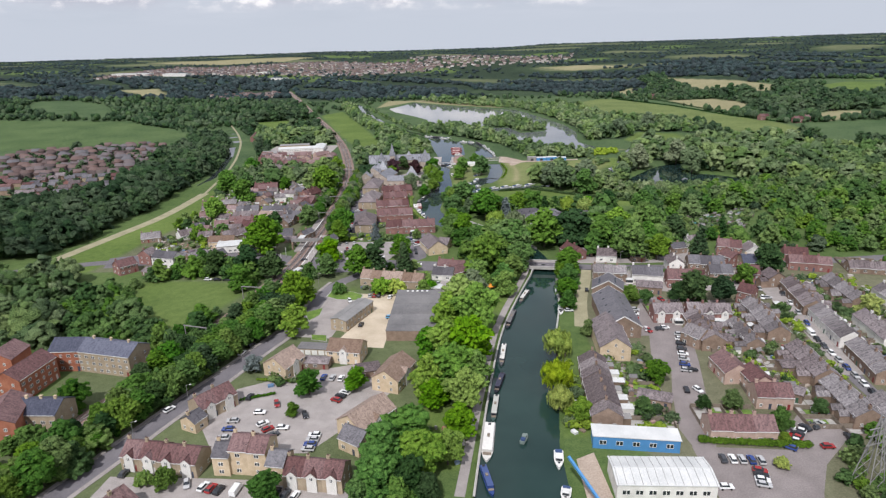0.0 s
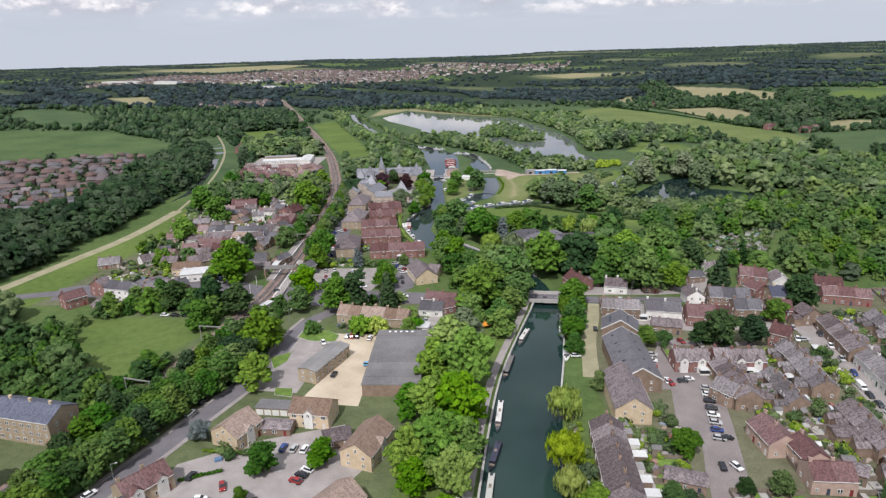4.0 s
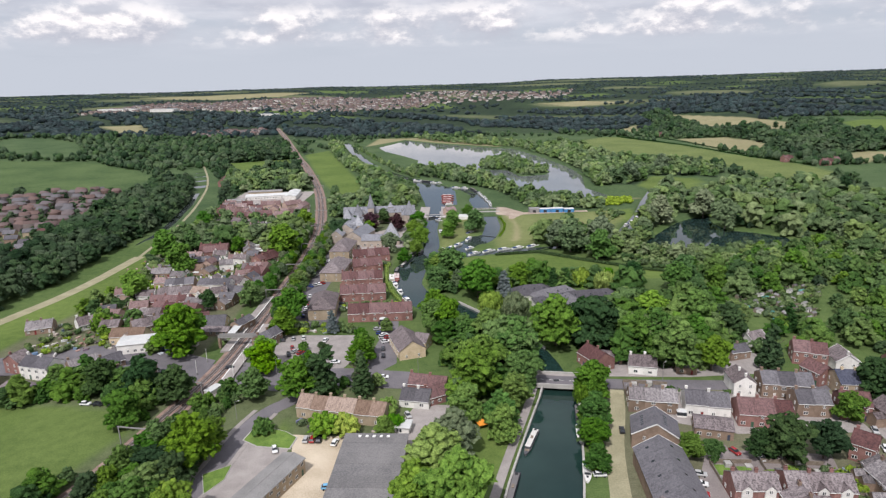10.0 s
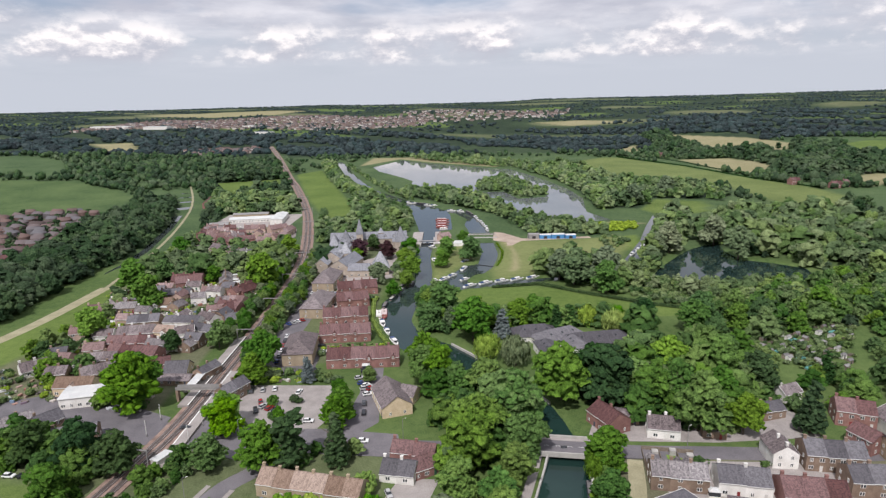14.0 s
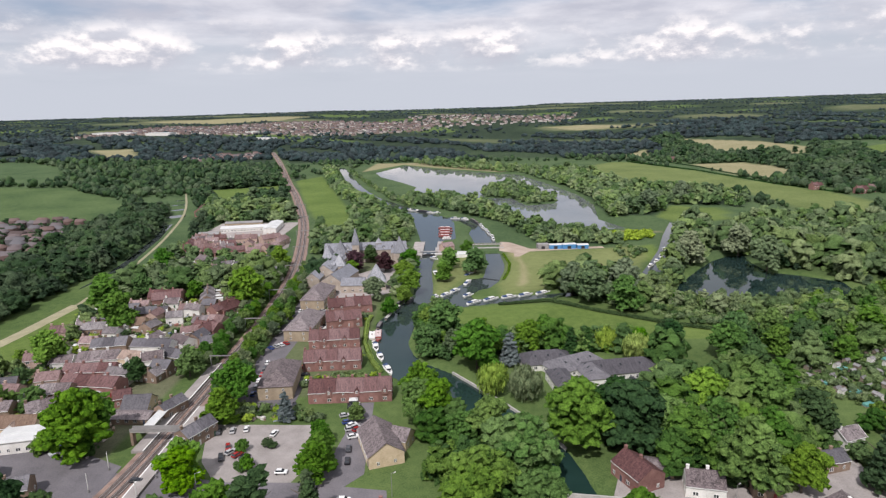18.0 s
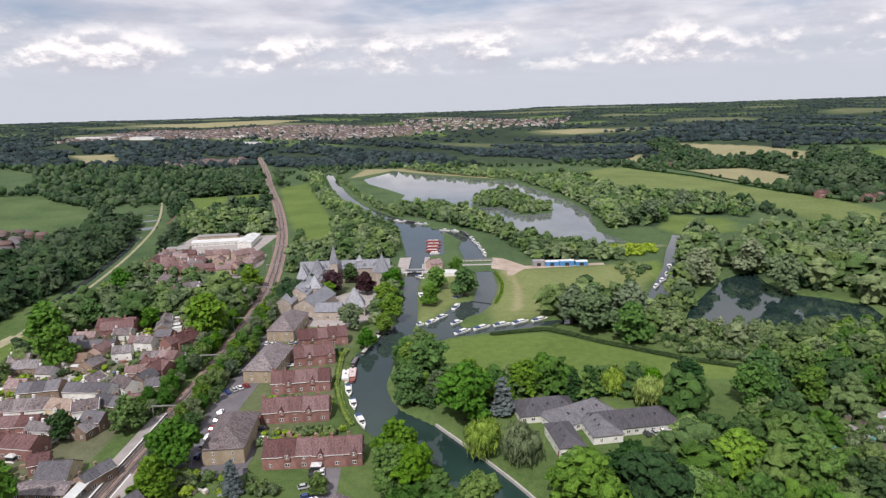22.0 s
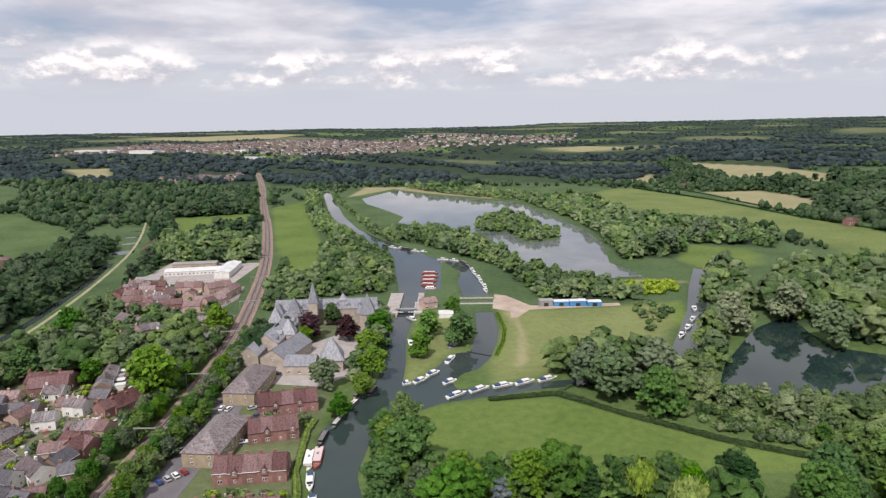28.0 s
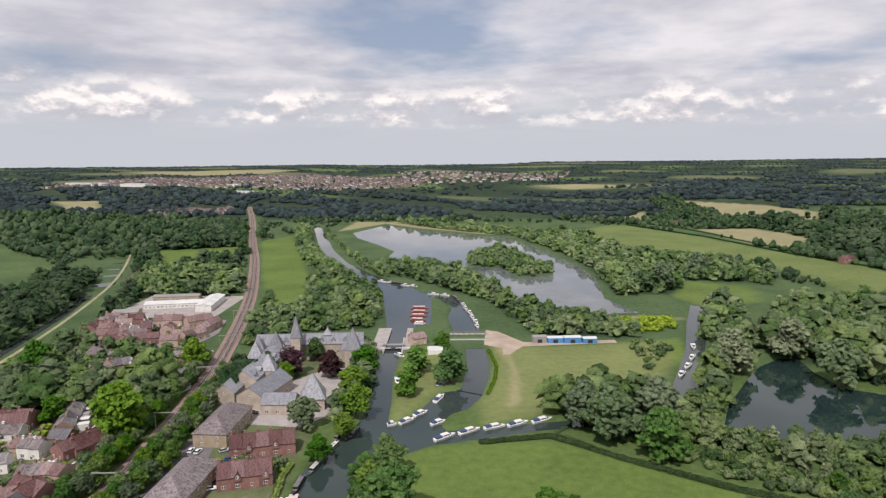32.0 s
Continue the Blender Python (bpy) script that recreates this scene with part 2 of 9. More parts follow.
def ground_material():
    """Grass, pasture, dry field, bare earth and shaded woodland floor, chosen by the ground's own cover numbers."""
    m, n, l, b = material("ground_cover", 0.95, 0.0, 0.1)
    co = add(n, l, "ShaderNodeTexCoord").outputs["Object"]
    big = add(n, l, "ShaderNodeTexNoise", {"Vector": co, "Scale": 0.02, "Detail": 5.0}).outputs["Fac"]
    mid = add(n, l, "ShaderNodeTexNoise", {"Vector": co, "Scale": 0.25, "Detail": 5.0, "Roughness": 0.65}).outputs["Fac"]
    fine = add(n, l, "ShaderNodeTexNoise", {"Vector": co, "Scale": 2.0, "Detail": 3.0}).outputs["Fac"]
    f = add(n, l, "ShaderNodeMath", {0: mid, 1: fine}, operation="ADD").outputs[0]
    f = add(n, l, "ShaderNodeMath", {0: f, 1: big}, operation="ADD").outputs[0]
    f = add(n, l, "ShaderNodeMath", {0: f, 1: 0.3333}, operation="MULTIPLY").outputs[0]
    sep = add(n, l, "ShaderNodeSeparateColor", {0: add(n, l, "ShaderNodeAttribute", attribute_name="cover").outputs["Color"]})
    lawn = ramp(n, l, f, [(0.38, (0.068, 0.112, 0.026)), (0.60, (0.144, 0.198, 0.052))])
    rank = ramp(n, l, f, [(0.38, (0.038, 0.072, 0.030)), (0.60, (0.096, 0.140, 0.060))])
    dry = ramp(n, l, f, [(0.38, (0.235, 0.215, 0.110)), (0.60, (0.340, 0.300, 0.180))])
    earth = ramp(n, l, f, [(0.38, (0.150, 0.120, 0.085)), (0.60, (0.260, 0.215, 0.165))])
    c = mixc(n, l, sep.outputs[0], rank, lawn)
    c = mixc(n, l, sep.outputs[1], c, dry)
    c = mixc(n, l, sep.outputs[2], c, earth)
    # Leaf litter with the trees' shade already in its dark green.
    shaded_litter = ramp(n, l, f, [(0.38, (0.014, 0.028, 0.016)), (0.60, (0.040, 0.060, 0.034))])
    c = mixc(n, l, add(n, l, "ShaderNodeAttribute", attribute_name="cover").outputs["Alpha"], c, shaded_litter)
    l.new(c, b.inputs["Base Color"])
    bp = add(n, l, "ShaderNodeBump", {"Height": fine, "Strength": 0.5, "Distance": 0.3})
    l.new(bp.outputs[0], b.inputs["Normal"])
    return m


GROUND = ground_material()


def water_material(name, c1, c2, sky_tint=None):
    """Still water with a faint ripple; a third colour, where given, paints sky reflection onto the upper reach."""
    m, n, l, b = material(name, 0.03, 0.0, 0.5)
    co = add(n, l, "ShaderNodeTexCoord").outputs["Object"]
    nz = add(n, l, "ShaderNodeTexNoise", {"Vector": co, "Scale": 0.03, "Detail": 4.0}).outputs["Fac"]
    c = ramp(n, l, nz, [(0.35, c1), (0.65, c2)])
    if sky_tint:
        y = add(n, l, "ShaderNodeSeparateXYZ", {0: co}).outputs[1]
        k = add(n, l, "ShaderNodeMapRange", {"Value": y, "From Min": 380.0, "From Max": 620.0}).outputs[0]
        c = mixc(n, l, k, c, sky_tint)
    l.new(c, b.inputs["Base Color"])
    w1 = add(n, l, "ShaderNodeTexNoise", {"Vector": co, "Scale": 0.7, "Detail": 4.0}).outputs["Fac"]
    bp = add(n, l, "ShaderNodeBump", {"Height": w1, "Strength": 0.05, "Distance": 0.10})
    l.new(bp.outputs[0], b.inputs["Normal"])
    b.inputs["IOR"].default_value = 1.4
    return m


# The river's last colour is painted sky reflection for its upper reach.
WATER = water_material("river_water", (0.011, 0.030, 0.026), (0.021, 0.047, 0.040), (0.048, 0.058, 0.056))
POND_WATER = water_material("pond_water", (0.012, 0.026, 0.024), (0.022, 0.040, 0.036))
# Pale base colour stands in for the bright sky mirrored in the lake.
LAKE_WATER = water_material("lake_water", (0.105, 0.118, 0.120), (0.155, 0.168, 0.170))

# ---- plan: waters, ways, covers ----
RIVER = [(2, -270), (6, 60), (7, 140), (14, 186), (23.6, 238), (31, 264), (43, 299), (50.5, 322), (47, 347), (36, 368), (22, 387),
         (8, 403), (-7.8, 421), (-14, 440), (-19, 466), (-21, 488), (-17, 500), (-8, 522), (-2.5, 540), (-3, 575), (-3.5, 608),
         (-1.5, 645), (0.6, 662), (-7, 736), (-16, 818), (-48, 872), (-91, 990), (-117, 1062), (-190, 1390), (-178, 1392), (-101, 1072),
         (-70, 975), (-30, 895), (8, 838), (20, 812), (28, 782), (28, 702), (15, 694), (12, 662), (10, 638), (8, 600), (9.4, 559),
         (9.3, 512), (2, 494), (0, 478), (-1.8, 458), (1, 445), (6, 434), (19, 422)]
RIVER += [(34, 401), (48, 379), (59, 355), (63, 330), (62.5, 310), (55.4, 269), (47.6, 237), (41.3, 200), (38.6, 180), (35.4, 163), (34.5, 140), (32, 60), (28, -270)]
SIDE = [(8, 537), (15, 533), (22, 546), (34, 572), (44, 575), (49, 607), (50.7, 646), (62, 646), (62, 607), (59.4, 589), (53.6, 565), (46, 550),
        (38, 545), (33, 533), (36, 527), (50, 530), (82, 535.5), (110, 540), (145, 560), (159, 587), (168, 604), (189, 645), (212, 700), (240, 760),
        (250, 756), (224, 697), (203, 648), (179, 600), (168, 572), (150, 548), (110, 531), (80, 527.5), (50, 519), (28, 513), (17.7, 505), (8, 511)]
WEIR_CUT = [(18, 812), (40, 805), (54, 772), (60, 718), (63, 682), (44, 682), (41, 726), (45, 753), (34, 788), (14, 800)]
POND = [(150, 514), (160, 532), (171, 552), (199, 588), (216, 608), (235, 622), (246, 622), (241, 598), (242, 574), (258, 564), (275, 548), (268, 522), (235, 508), (210, 512), (180, 514)]
LAKE = [(-104, 1280), (-57, 1408), (8, 1326), (100, 1236), (143, 1210), (169, 1101), (192, 960), (193, 874), (176, 784), (190, 733), (134, 727), (100, 767),
        (94, 825), (82, 897), (59, 915), (35, 971), (7, 1002), (-28, 1005), (-21, 1065), (-44, 1120), (-86, 1205)]
ISLAND = [(68, 998), (73, 942), (104, 940), (115, 879), (150, 892), (160, 915), (146, 1005), (121, 1089), (88, 1056)]
NEW_CUT = [(-232, 560), (-226, 600), (-232, 645), (-251, 737), (-291, 882), (-379, 1092), (-384, 1090), (-297, 880), (-257, 735), (-238, 643), (-232, 600)]


def inside(poly, x, y):
    hit = np.zeros(x.shape, bool)
    for (x0, y0), (x1, y1) in zip(poly, poly[1:] + poly[:1]):
        if y0 == y1:
            continue
        cross = ((y0 > y) != (y1 > y)) & (x < (x1 - x0) * (y - y0) / (y1 - y0) + x0)
        hit ^= cross
    return hit


def edge_far(poly, x, y, closed=True):
    best = np.full(x.shape, 1e9)
    ends = poly[1:] + poly[:1] if closed else poly[1:]
    for (x0, y0), (x1, y1) in zip(poly, ends):
        dx, dy = x1 - x0, y1 - y0
        k = np.clip(((x - x0) * dx + (y - y0) * dy) / (dx * dx + dy * dy + 1e-9), 0, 1)
        best = np.minimum(best, np.hypot(x - x0 - k * dx, y - y0 - k * dy))
    return best


def signed(poly, x, y):
    d = edge_far(poly, x, y)
    return np.where(inside(poly, x, y), -d, d)


def smooth(a, b, v):
    k = np.clip((v - a) / (b - a), 0, 1)
    return k * k * (3 - 2 * k)


def shore(x, y):
    """Distance to the nearest water, negative on it."""
    d = np.full(x.shape, 1e9)
    for poly in (RIVER, SIDE, WEIR_CUT, POND, NEW_CUT):
        d = np.minimum(d, signed(poly, x, y))
    lake = np.maximum(signed(LAKE, x, y), -signed(ISLAND, x, y))
    return np.minimum(d, lake)


def relief(x, y):
    """The land's height: a level valley floor, and hills that rise far off."""
    rise = smooth(1500, 4700, y) * (93 + 26 * np.clip(x / 2800, -1, 1.2))
    rise = rise + 26 * smooth(380, 900, x) * smooth(600, 1500, y) * (1 - 0.6 * smooth(2500, 4500, y))
    rise = rise + 16 * smooth(-260, -900, x) * smooth(500, 1400, y) * (1 - 0.6 * smooth(2500, 4500, y))
    wave = np.sin(x / 310 + 1.3) * np.sin(y / 420 + 0.4) * 9 + np.sin(x / 130 + y / 240) * 4
    return rise + wave * smooth(1500, 2600, y) * (1 - 0.75 * smooth(3200, 4500, y))


def lie(x, y):
    a = relief(np.array([float(x)]), np.array([float(y)]))
    return float(a[0])


def part(name, bm, mat, parent=None, label=""):
    """One mesh object from a bmesh, under a thing or a part."""
    me = bpy.data.meshes.new(name)
    bm.to_mesh(me)
    bm.free()
    return part_mesh(name, me, mat, parent, label)


def part_mesh(name, me, mat, parent=None, label=""):
    if mat is not None and not me.materials:
        for one in mat if isinstance(mat, (list, tuple)) else (mat,):
            me.materials.append(one)
    ob = new(name, me)
    ob.parent = parent
    if label:
        ob["label"] = label
    return ob


def mesh_of(name, verts, faces):
    me = bpy.data.meshes.new(name)
    me.from_pydata([tuple(v) for v in verts], [], faces)
    me.update()
    return me


def empty(name, m=None):
    e = new(name)
    if m is not None:
        e.matrix_world = m
    return e


def box(bm, x0, x1, y0, y1, z0, z1):
    vs = [bm.verts.new((x, y, z)) for z in (z0, z1) for x, y in ((x0, y0), (x1, y0), (x1, y1), (x0, y1))]
    for f in ((3, 2, 1, 0), (4, 5, 6, 7), (0, 1, 5, 4), (1, 2, 6, 5), (2, 3, 7, 6), (3, 0, 4, 7)):
        bm.faces.new([vs[i] for i in f])
    return vs


def prism(bm, outline, z0, z1):
    lo = [bm.verts.new((x, y, z0)) for x, y in outline]
    hi = [bm.verts.new((x, y, z1)) for x, y in outline]
    n = len(outline)
    bm.faces.new(hi)
    bm.faces.new(lo[::-1])
    for i in range(n):
        bm.faces.new((lo[i], lo[(i + 1) % n], hi[(i + 1) % n], hi[i]))


# ---- ground and water ----
RAIL = [(-210, -280), (-165, 40), (-143, 110), (-132, 155), (-122, 190), (-114, 220), (-106, 246), (-99, 271), (-94, 297), (-89, 325), (-86, 345), (-85, 380), (-84, 428), (-84, 505), (-88, 575), (-98, 645), (-117, 745), (-133, 815), (-160, 915), (-192, 1027), (-219, 1110), (-270, 1285), (-345, 1540), (-430, 1800)]
WOODS = [
    [(185, 545), (160, 510), (150, 500), (200, 470), (420, 470), (470, 640), (420, 760), (330, 700), (250, 640), (240, 615), (270, 560), (300, 530), (260, 500)],
    [(84, 545), (100, 522), (150, 505), (172, 520), (165, 545), (180, 575), (196, 600), (180, 600), (160, 570), (125, 560)],
    [(-292, 530), (-240, 470), (-238, 560), (-245, 650), (-262, 740), (-300, 860), (-345, 860), (-305, 740), (-282, 620)],
    [(-330, 300), (-245, 370), (-236, 470), (-290, 525), (-330, 500), (-380, 420)],
    [(-60, 680), (-12, 690), (-14, 800), (-45, 860), (-95, 980), (-120, 1050), (-110, 960), (-70, 860), (-75, 760)],
    [(78, 770), (100, 668), (168, 666), (152, 706), (112, 742), (80, 830), (60, 895), (20, 950), (-20, 950), (-40, 930), (30, 840)],
    [(-112, 540), (-95, 540), (-95, 570), (-130, 575), (-190, 575), (-190, 545), (-140, 550)],
    [(190, 800), (236, 792), (274, 858), (330, 850), (345, 830), (390, 900), (370, 955), (310, 1000), (280, 1050), (272, 1150), (245, 1250), (215, 1250), (190, 1180), (205, 1000)],
    [(-240, 920), (-150, 960), (-240, 1260), (-330, 1300), (-340, 1080)],
]
xs = np.concatenate([np.linspace(-4200, -900, 34)[:-1], np.linspace(-900, -270, 40)[:-1], np.arange(-270, 281, 3.0), np.linspace(284, 900, 45)[1:], np.linspace(900, 4600, 36)[1:]])
ys = np.concatenate([np.linspace(-300, 90, 20)[:-1], np.arange(90, 700, 3.0), np.arange(700, 1420, 6.0), np.linspace(1425, 2600, 60), np.linspace(2600, 4850, 60)[1:]])
gx, gy = np.meshgrid(xs, ys)
sd = shore(gx, gy)
gz = relief(gx, gy) + np.where(sd < 1.5, np.clip((sd - 1.5) / 1.5, -3, 0), 0)
LAWNS = [
    [(20, 508), (50, 515), (83, 514), (104, 500), (137, 476), (170, 468), (170, 455), (110, 452), (30, 455), (14, 468), (12, 490)],
    [(52, 556), (60, 575), (64, 610), (66, 646), (110, 646), (175, 656), (172, 621), (152, 585), (121, 562), (90, 549), (74, 537), (53, 532)],
    [(10, 537), (15, 535), (24, 552), (34, 575), (42, 590), (40, 640), (16, 650), (11, 600)],
    [(-168, 314), (-140, 315), (-104, 308), (-101, 296), (-106, 284), (-113, 262), (-121, 243), (-140, 262), (-156, 276)],
    [(-240, 330), (-226, 400), (-212, 455), (-208, 545), (-203, 540), (-192, 506), (-185, 472), (-184, 450), (-187, 428), (-195, 400), (-205, 330)],
    [(18, 262), (28, 262), (40, 298), (36, 312), (22, 306)], [(-16, 150), (6, 150), (14, 190), (10, 232), (-8, 200)],
    [(-800, 1100), (-582, 1089), (-550, 1089), (-420, 983), (-372, 921), (-376, 829), (-391, 808), (-800, 790)],
    [(352, 1381), (380, 1376), (441, 1193), (471, 1013), (506, 907), (502, 850), (440, 752), (395, 800), (405, 900), (400, 960), (340, 1010), (296, 1060), (288, 1160), (262, 1260), (300, 1330)],
    [(-70, 240), (-60, 262), (-48, 300), (-44, 296), (-52, 262)], [(236, 786), (248, 745), (300, 765), (325, 828), (274, 853)],
    [(37, 165), (48, 165), (52, 236), (48, 236), (41, 200)], [(618, 1104), (717, 1273), (707, 1169), (630, 1097)],
    [(131, 640), (190, 662), (186, 621), (160, 602), (122, 604)], [(-223, 1170), (-191, 1232), (-96, 883), (-68, 743), (-93, 735), (-144, 886)], [(-334, 1070), (-235, 1113), (-199, 994), (-264, 925)],
    [(829, 1348), (1048, 1476), (879, 1232), (753, 1193)], [(459, 751), (508, 692), (441, 597), (425, 650)],
]
DRY = [[(647, 1833), (748, 1600), (750, 1403), (696, 1320), (646, 1333), (604, 1412), (585, 1613)], [(408, 1512), (511, 1660), (450, 1449), (414, 1427)],
       [(471, 1292), (557, 1264), (577, 1148), (517, 1058), (488, 1069), (474, 1154)], [(571, 965), (640, 1010), (700, 980), (571, 906)], [(-130, 1290), (-60, 1420), (10, 1335), (120, 1240), (150, 1290), (0, 1450), (-120, 1450)],
       [(401, 2545), (576, 2520), (700, 2280), (492, 2340)], [(-909, 1789), (-801, 1813), (-675, 1589), (-756, 1581)], [(190, 722), (135, 716), (112, 738), (120, 722), (150, 700), (215, 712)],
       [(-1500, 3600), (-700, 3700), (-800, 3300), (-1500, 3250)], [(68, 640), (70, 646), (76, 646), (78, 600), (74, 560), (68, 548), (64, 552), (69, 575), (73, 610)]]
lawn = np.zeros_like(gx)
dry = np.zeros_like(gx)
for k_, poly in enumerate(LAWNS):
    lawn = np.maximum(lawn, smooth(3, -3, signed(poly, gx, gy)) * {3: 0.9, 7: 0.22, 8: 0.9}.get(k_, 1.0))
for poly in DRY:
    dry = np.maximum(dry, smooth(4, -4, signed(poly, gx, gy)) * 0.85)
patch = np.sin(gx / 190 + 2 * np.sin(gy / 330)) * np.sin(gy / 150 + gx / 400)
far = smooth(1700, 2300, gy)
for poly, k_ in ((LAWNS[1], 0.30), (LAWNS[2], 0.30), (LAWNS[8], 0.16), (LAWNS[10], 0.05)):
    dry = np.maximum(dry, smooth(6, -6, signed(poly, gx, gy)) * k_)
dry = np.maximum(dry, far * smooth(0.58, 0.70, patch) * 0.4)
lawn = np.maximum(lawn, far * smooth(-0.6, -0.75, patch) * 0.6)
town = smooth(-60, -20, gx) * 0
for x0, x1, y0, y1 in ((-150, -4, 120, 330), (62, 260, 100, 320), (-205, -100, 330, 620), (-80, -22, 400, 640), (-520, -280, 500, 810)):
    town = np.maximum(town, ((gx > x0) & (gx < x1) & (gy > y0) & (gy < y1)) * (0.52 if x0 > 0 else 0.45 if x0 == -205 else 0.25))
town = town * (1 - lawn)
lawn = np.maximum(lawn, 0.5 * smooth(640, 560, gy) * smooth(-60, 60, gy) * (1 - 1.6 * town))
rows_n, cols_n = gx.shape
idx = np.arange(rows_n * cols_n).reshape(rows_n, cols_n)
quads = np.stack([idx[:-1, :-1], idx[:-1, 1:], idx[1:, 1:], idx[1:, :-1]], -1).reshape(-1, 4)


def big_mesh(name, co, polys, tints=None):
    """A mesh from number arrays; polys is n x 3 or n x 4."""
    me = bpy.data.meshes.new(name)
    n, k = polys.shape
    me.vertices.add(len(co))
    me.vertices.foreach_set("co", np.ascontiguousarray(co, np.float32).ravel())
    me.loops.add(n * k)
    me.loops.foreach_set("vertex_index", np.ascontiguousarray(polys, np.int32).ravel())
    me.polygons.add(n)
    me.polygons.foreach_set("loop_start", np.arange(0, n * k, k, dtype=np.int32))
    me.update(calc_edges=True)
    if tints is not None:
        me.attributes.new("tint", "FLOAT", "POINT").data.foreach_set("value", np.ascontiguousarray(tints, np.float32))
    return me


gme = big_mesh("ground", np.stack([gx, gy, gz], -1).reshape(-1, 3), quads)
# Mask for the shaded woodland colour: the far land and the wood outlines.
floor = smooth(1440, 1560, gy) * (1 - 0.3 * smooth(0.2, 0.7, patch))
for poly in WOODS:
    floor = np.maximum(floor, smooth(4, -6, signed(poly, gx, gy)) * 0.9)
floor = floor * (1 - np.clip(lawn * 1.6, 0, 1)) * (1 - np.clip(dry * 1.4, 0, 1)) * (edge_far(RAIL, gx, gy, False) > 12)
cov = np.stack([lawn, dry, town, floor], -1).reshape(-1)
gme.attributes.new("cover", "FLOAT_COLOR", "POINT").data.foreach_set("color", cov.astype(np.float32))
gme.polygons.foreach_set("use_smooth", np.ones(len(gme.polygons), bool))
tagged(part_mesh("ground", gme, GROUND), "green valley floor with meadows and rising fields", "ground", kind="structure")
bm = bmesh.new()
box(bm, -420, 300, -280, 1440, -3.5, -1.0)
tagged(part("water", bm, WATER), "calm dark green river, upper reach paled by painted sky reflection", "water", kind="structure")
bm = bmesh.new()
prism(bm, POND, -3.0, -0.99)
bmesh.ops.recalc_face_normals(bm, faces=bm.faces)
tagged(part("pond_water", bm, POND_WATER), "dark still pond ringed by willows", "water", kind="structure")


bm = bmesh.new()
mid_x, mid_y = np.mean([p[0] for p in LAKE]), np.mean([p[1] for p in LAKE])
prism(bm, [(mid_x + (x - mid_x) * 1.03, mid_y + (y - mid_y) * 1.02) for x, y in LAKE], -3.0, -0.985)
tagged(part("lake_water", bm, LAKE_WATER), "pale lake water, sky reflection painted into its colour", "water", kind="structure")


def ramp_up(x, y):
    """The road's climb to the bridge."""
    return 1.36 * np.exp(-(((x - 56.5) / 20.0) ** 2)) * (np.abs(y - 323.5) < 9)


def ribbon(name, pts, width, z, mat, parent=None, label="", thick=0.08):
    """A way of even width along a line, draped on the land; width may be a pair for its two ends."""
    w0, w1 = width if isinstance(width, tuple) else (width, width)
    p = np.array(pts, float)
    # rounded corners
    for _ in range(2):
        q = [p[0]]
        for a, b in zip(p[:-1], p[1:]):
            q += [a * 0.75 + b * 0.25, a * 0.25 + b * 0.75]
        p = np.array(q + [p[-1]])
    d = np.gradient(p, axis=0)
    d /= np.linalg.norm(d, axis=1)[:, None] + 1e-9
    side = np.stack([-d[:, 1], d[:, 0]], -1)
    w = np.linspace(w0, w1, len(p))[:, None] / 2
    left, right = p + side * w, p - side * w
    h = relief(p[:, 0], p[:, 1]) + z + ramp_up(p[:, 0], p[:, 1])
    verts, faces = [], []
    for a, b, c in zip(left, right, h):
        verts += [(a[0], a[1], c), (b[0], b[1], c), (a[0], a[1], c - thick - 0.1), (b[0], b[1], c - thick - 0.1)]
    for i in range(len(p) - 1):
        k = 4 * i
        faces += [(k, k + 1, k + 5, k + 4), (k + 2, k, k + 4, k + 6), (k + 1, k + 3, k + 7, k + 5)]
    return part_mesh(name, mesh_of(name, verts, faces), mat, parent, label)


ROAD_W = [(-190, -280), (-158, -60), (-140, 70), (-122, 120), (-112, 145), (-105, 162), (-97, 184), (-86, 209), (-79, 228), (-71, 246), (-65, 266), (-62, 290), (-57, 306), (-48, 315), (-40, 330)]
HIGH = [(-330, 300), (-230, 345), (-170, 352), (-148, 361), (-108, 350), (-86, 342), (-62, 336), (-45, 335), (-25, 331), (0, 328), (26, 326), (50, 325), (62, 323), (80, 321), (104, 320), (129, 318), (163, 316), (205, 322), (290, 330)]
STREET = [(167, 313), (172, 290), (166, 268), (160, 240), (154, 210), (150, 188), (152, 160), (160, 120)]
LANE = [(97, 285), (96, 264), (91, 238), (89, 213), (84, 189), (80, 165)]
TRACK = [(79, 316), (75, 300), (67, 277), (61, 246)]
PATH_W = [(-240, 350), (-226, 405), (-213, 455), (-210, 530), (-217, 590), (-224, 640), (-244, 735), (-284, 880), (-372, 1090)]


def road(name, pts, width, mat, label, cat="road", z=0.05):
    return tagged(ribbon(name, pts, width, z, mat), label, cat, kind="structure")


road("road_1", ROAD_W, 7.0, ASPHALT, "grey asphalt road beside the tree belt")
for n_, cut in (("road_2", [p for p in HIGH if p[0] < 40] + [(45.2, 325.3)]), ("road_5", [(67.8, 321.7)] + [p for p in HIGH if p[0] > 70])):
    tagged(ribbon(n_, cut, 8.0, 0.07, ASPHALT, None, "", 1.6), "grey asphalt high street leading to the bridge", "road", kind="structure")
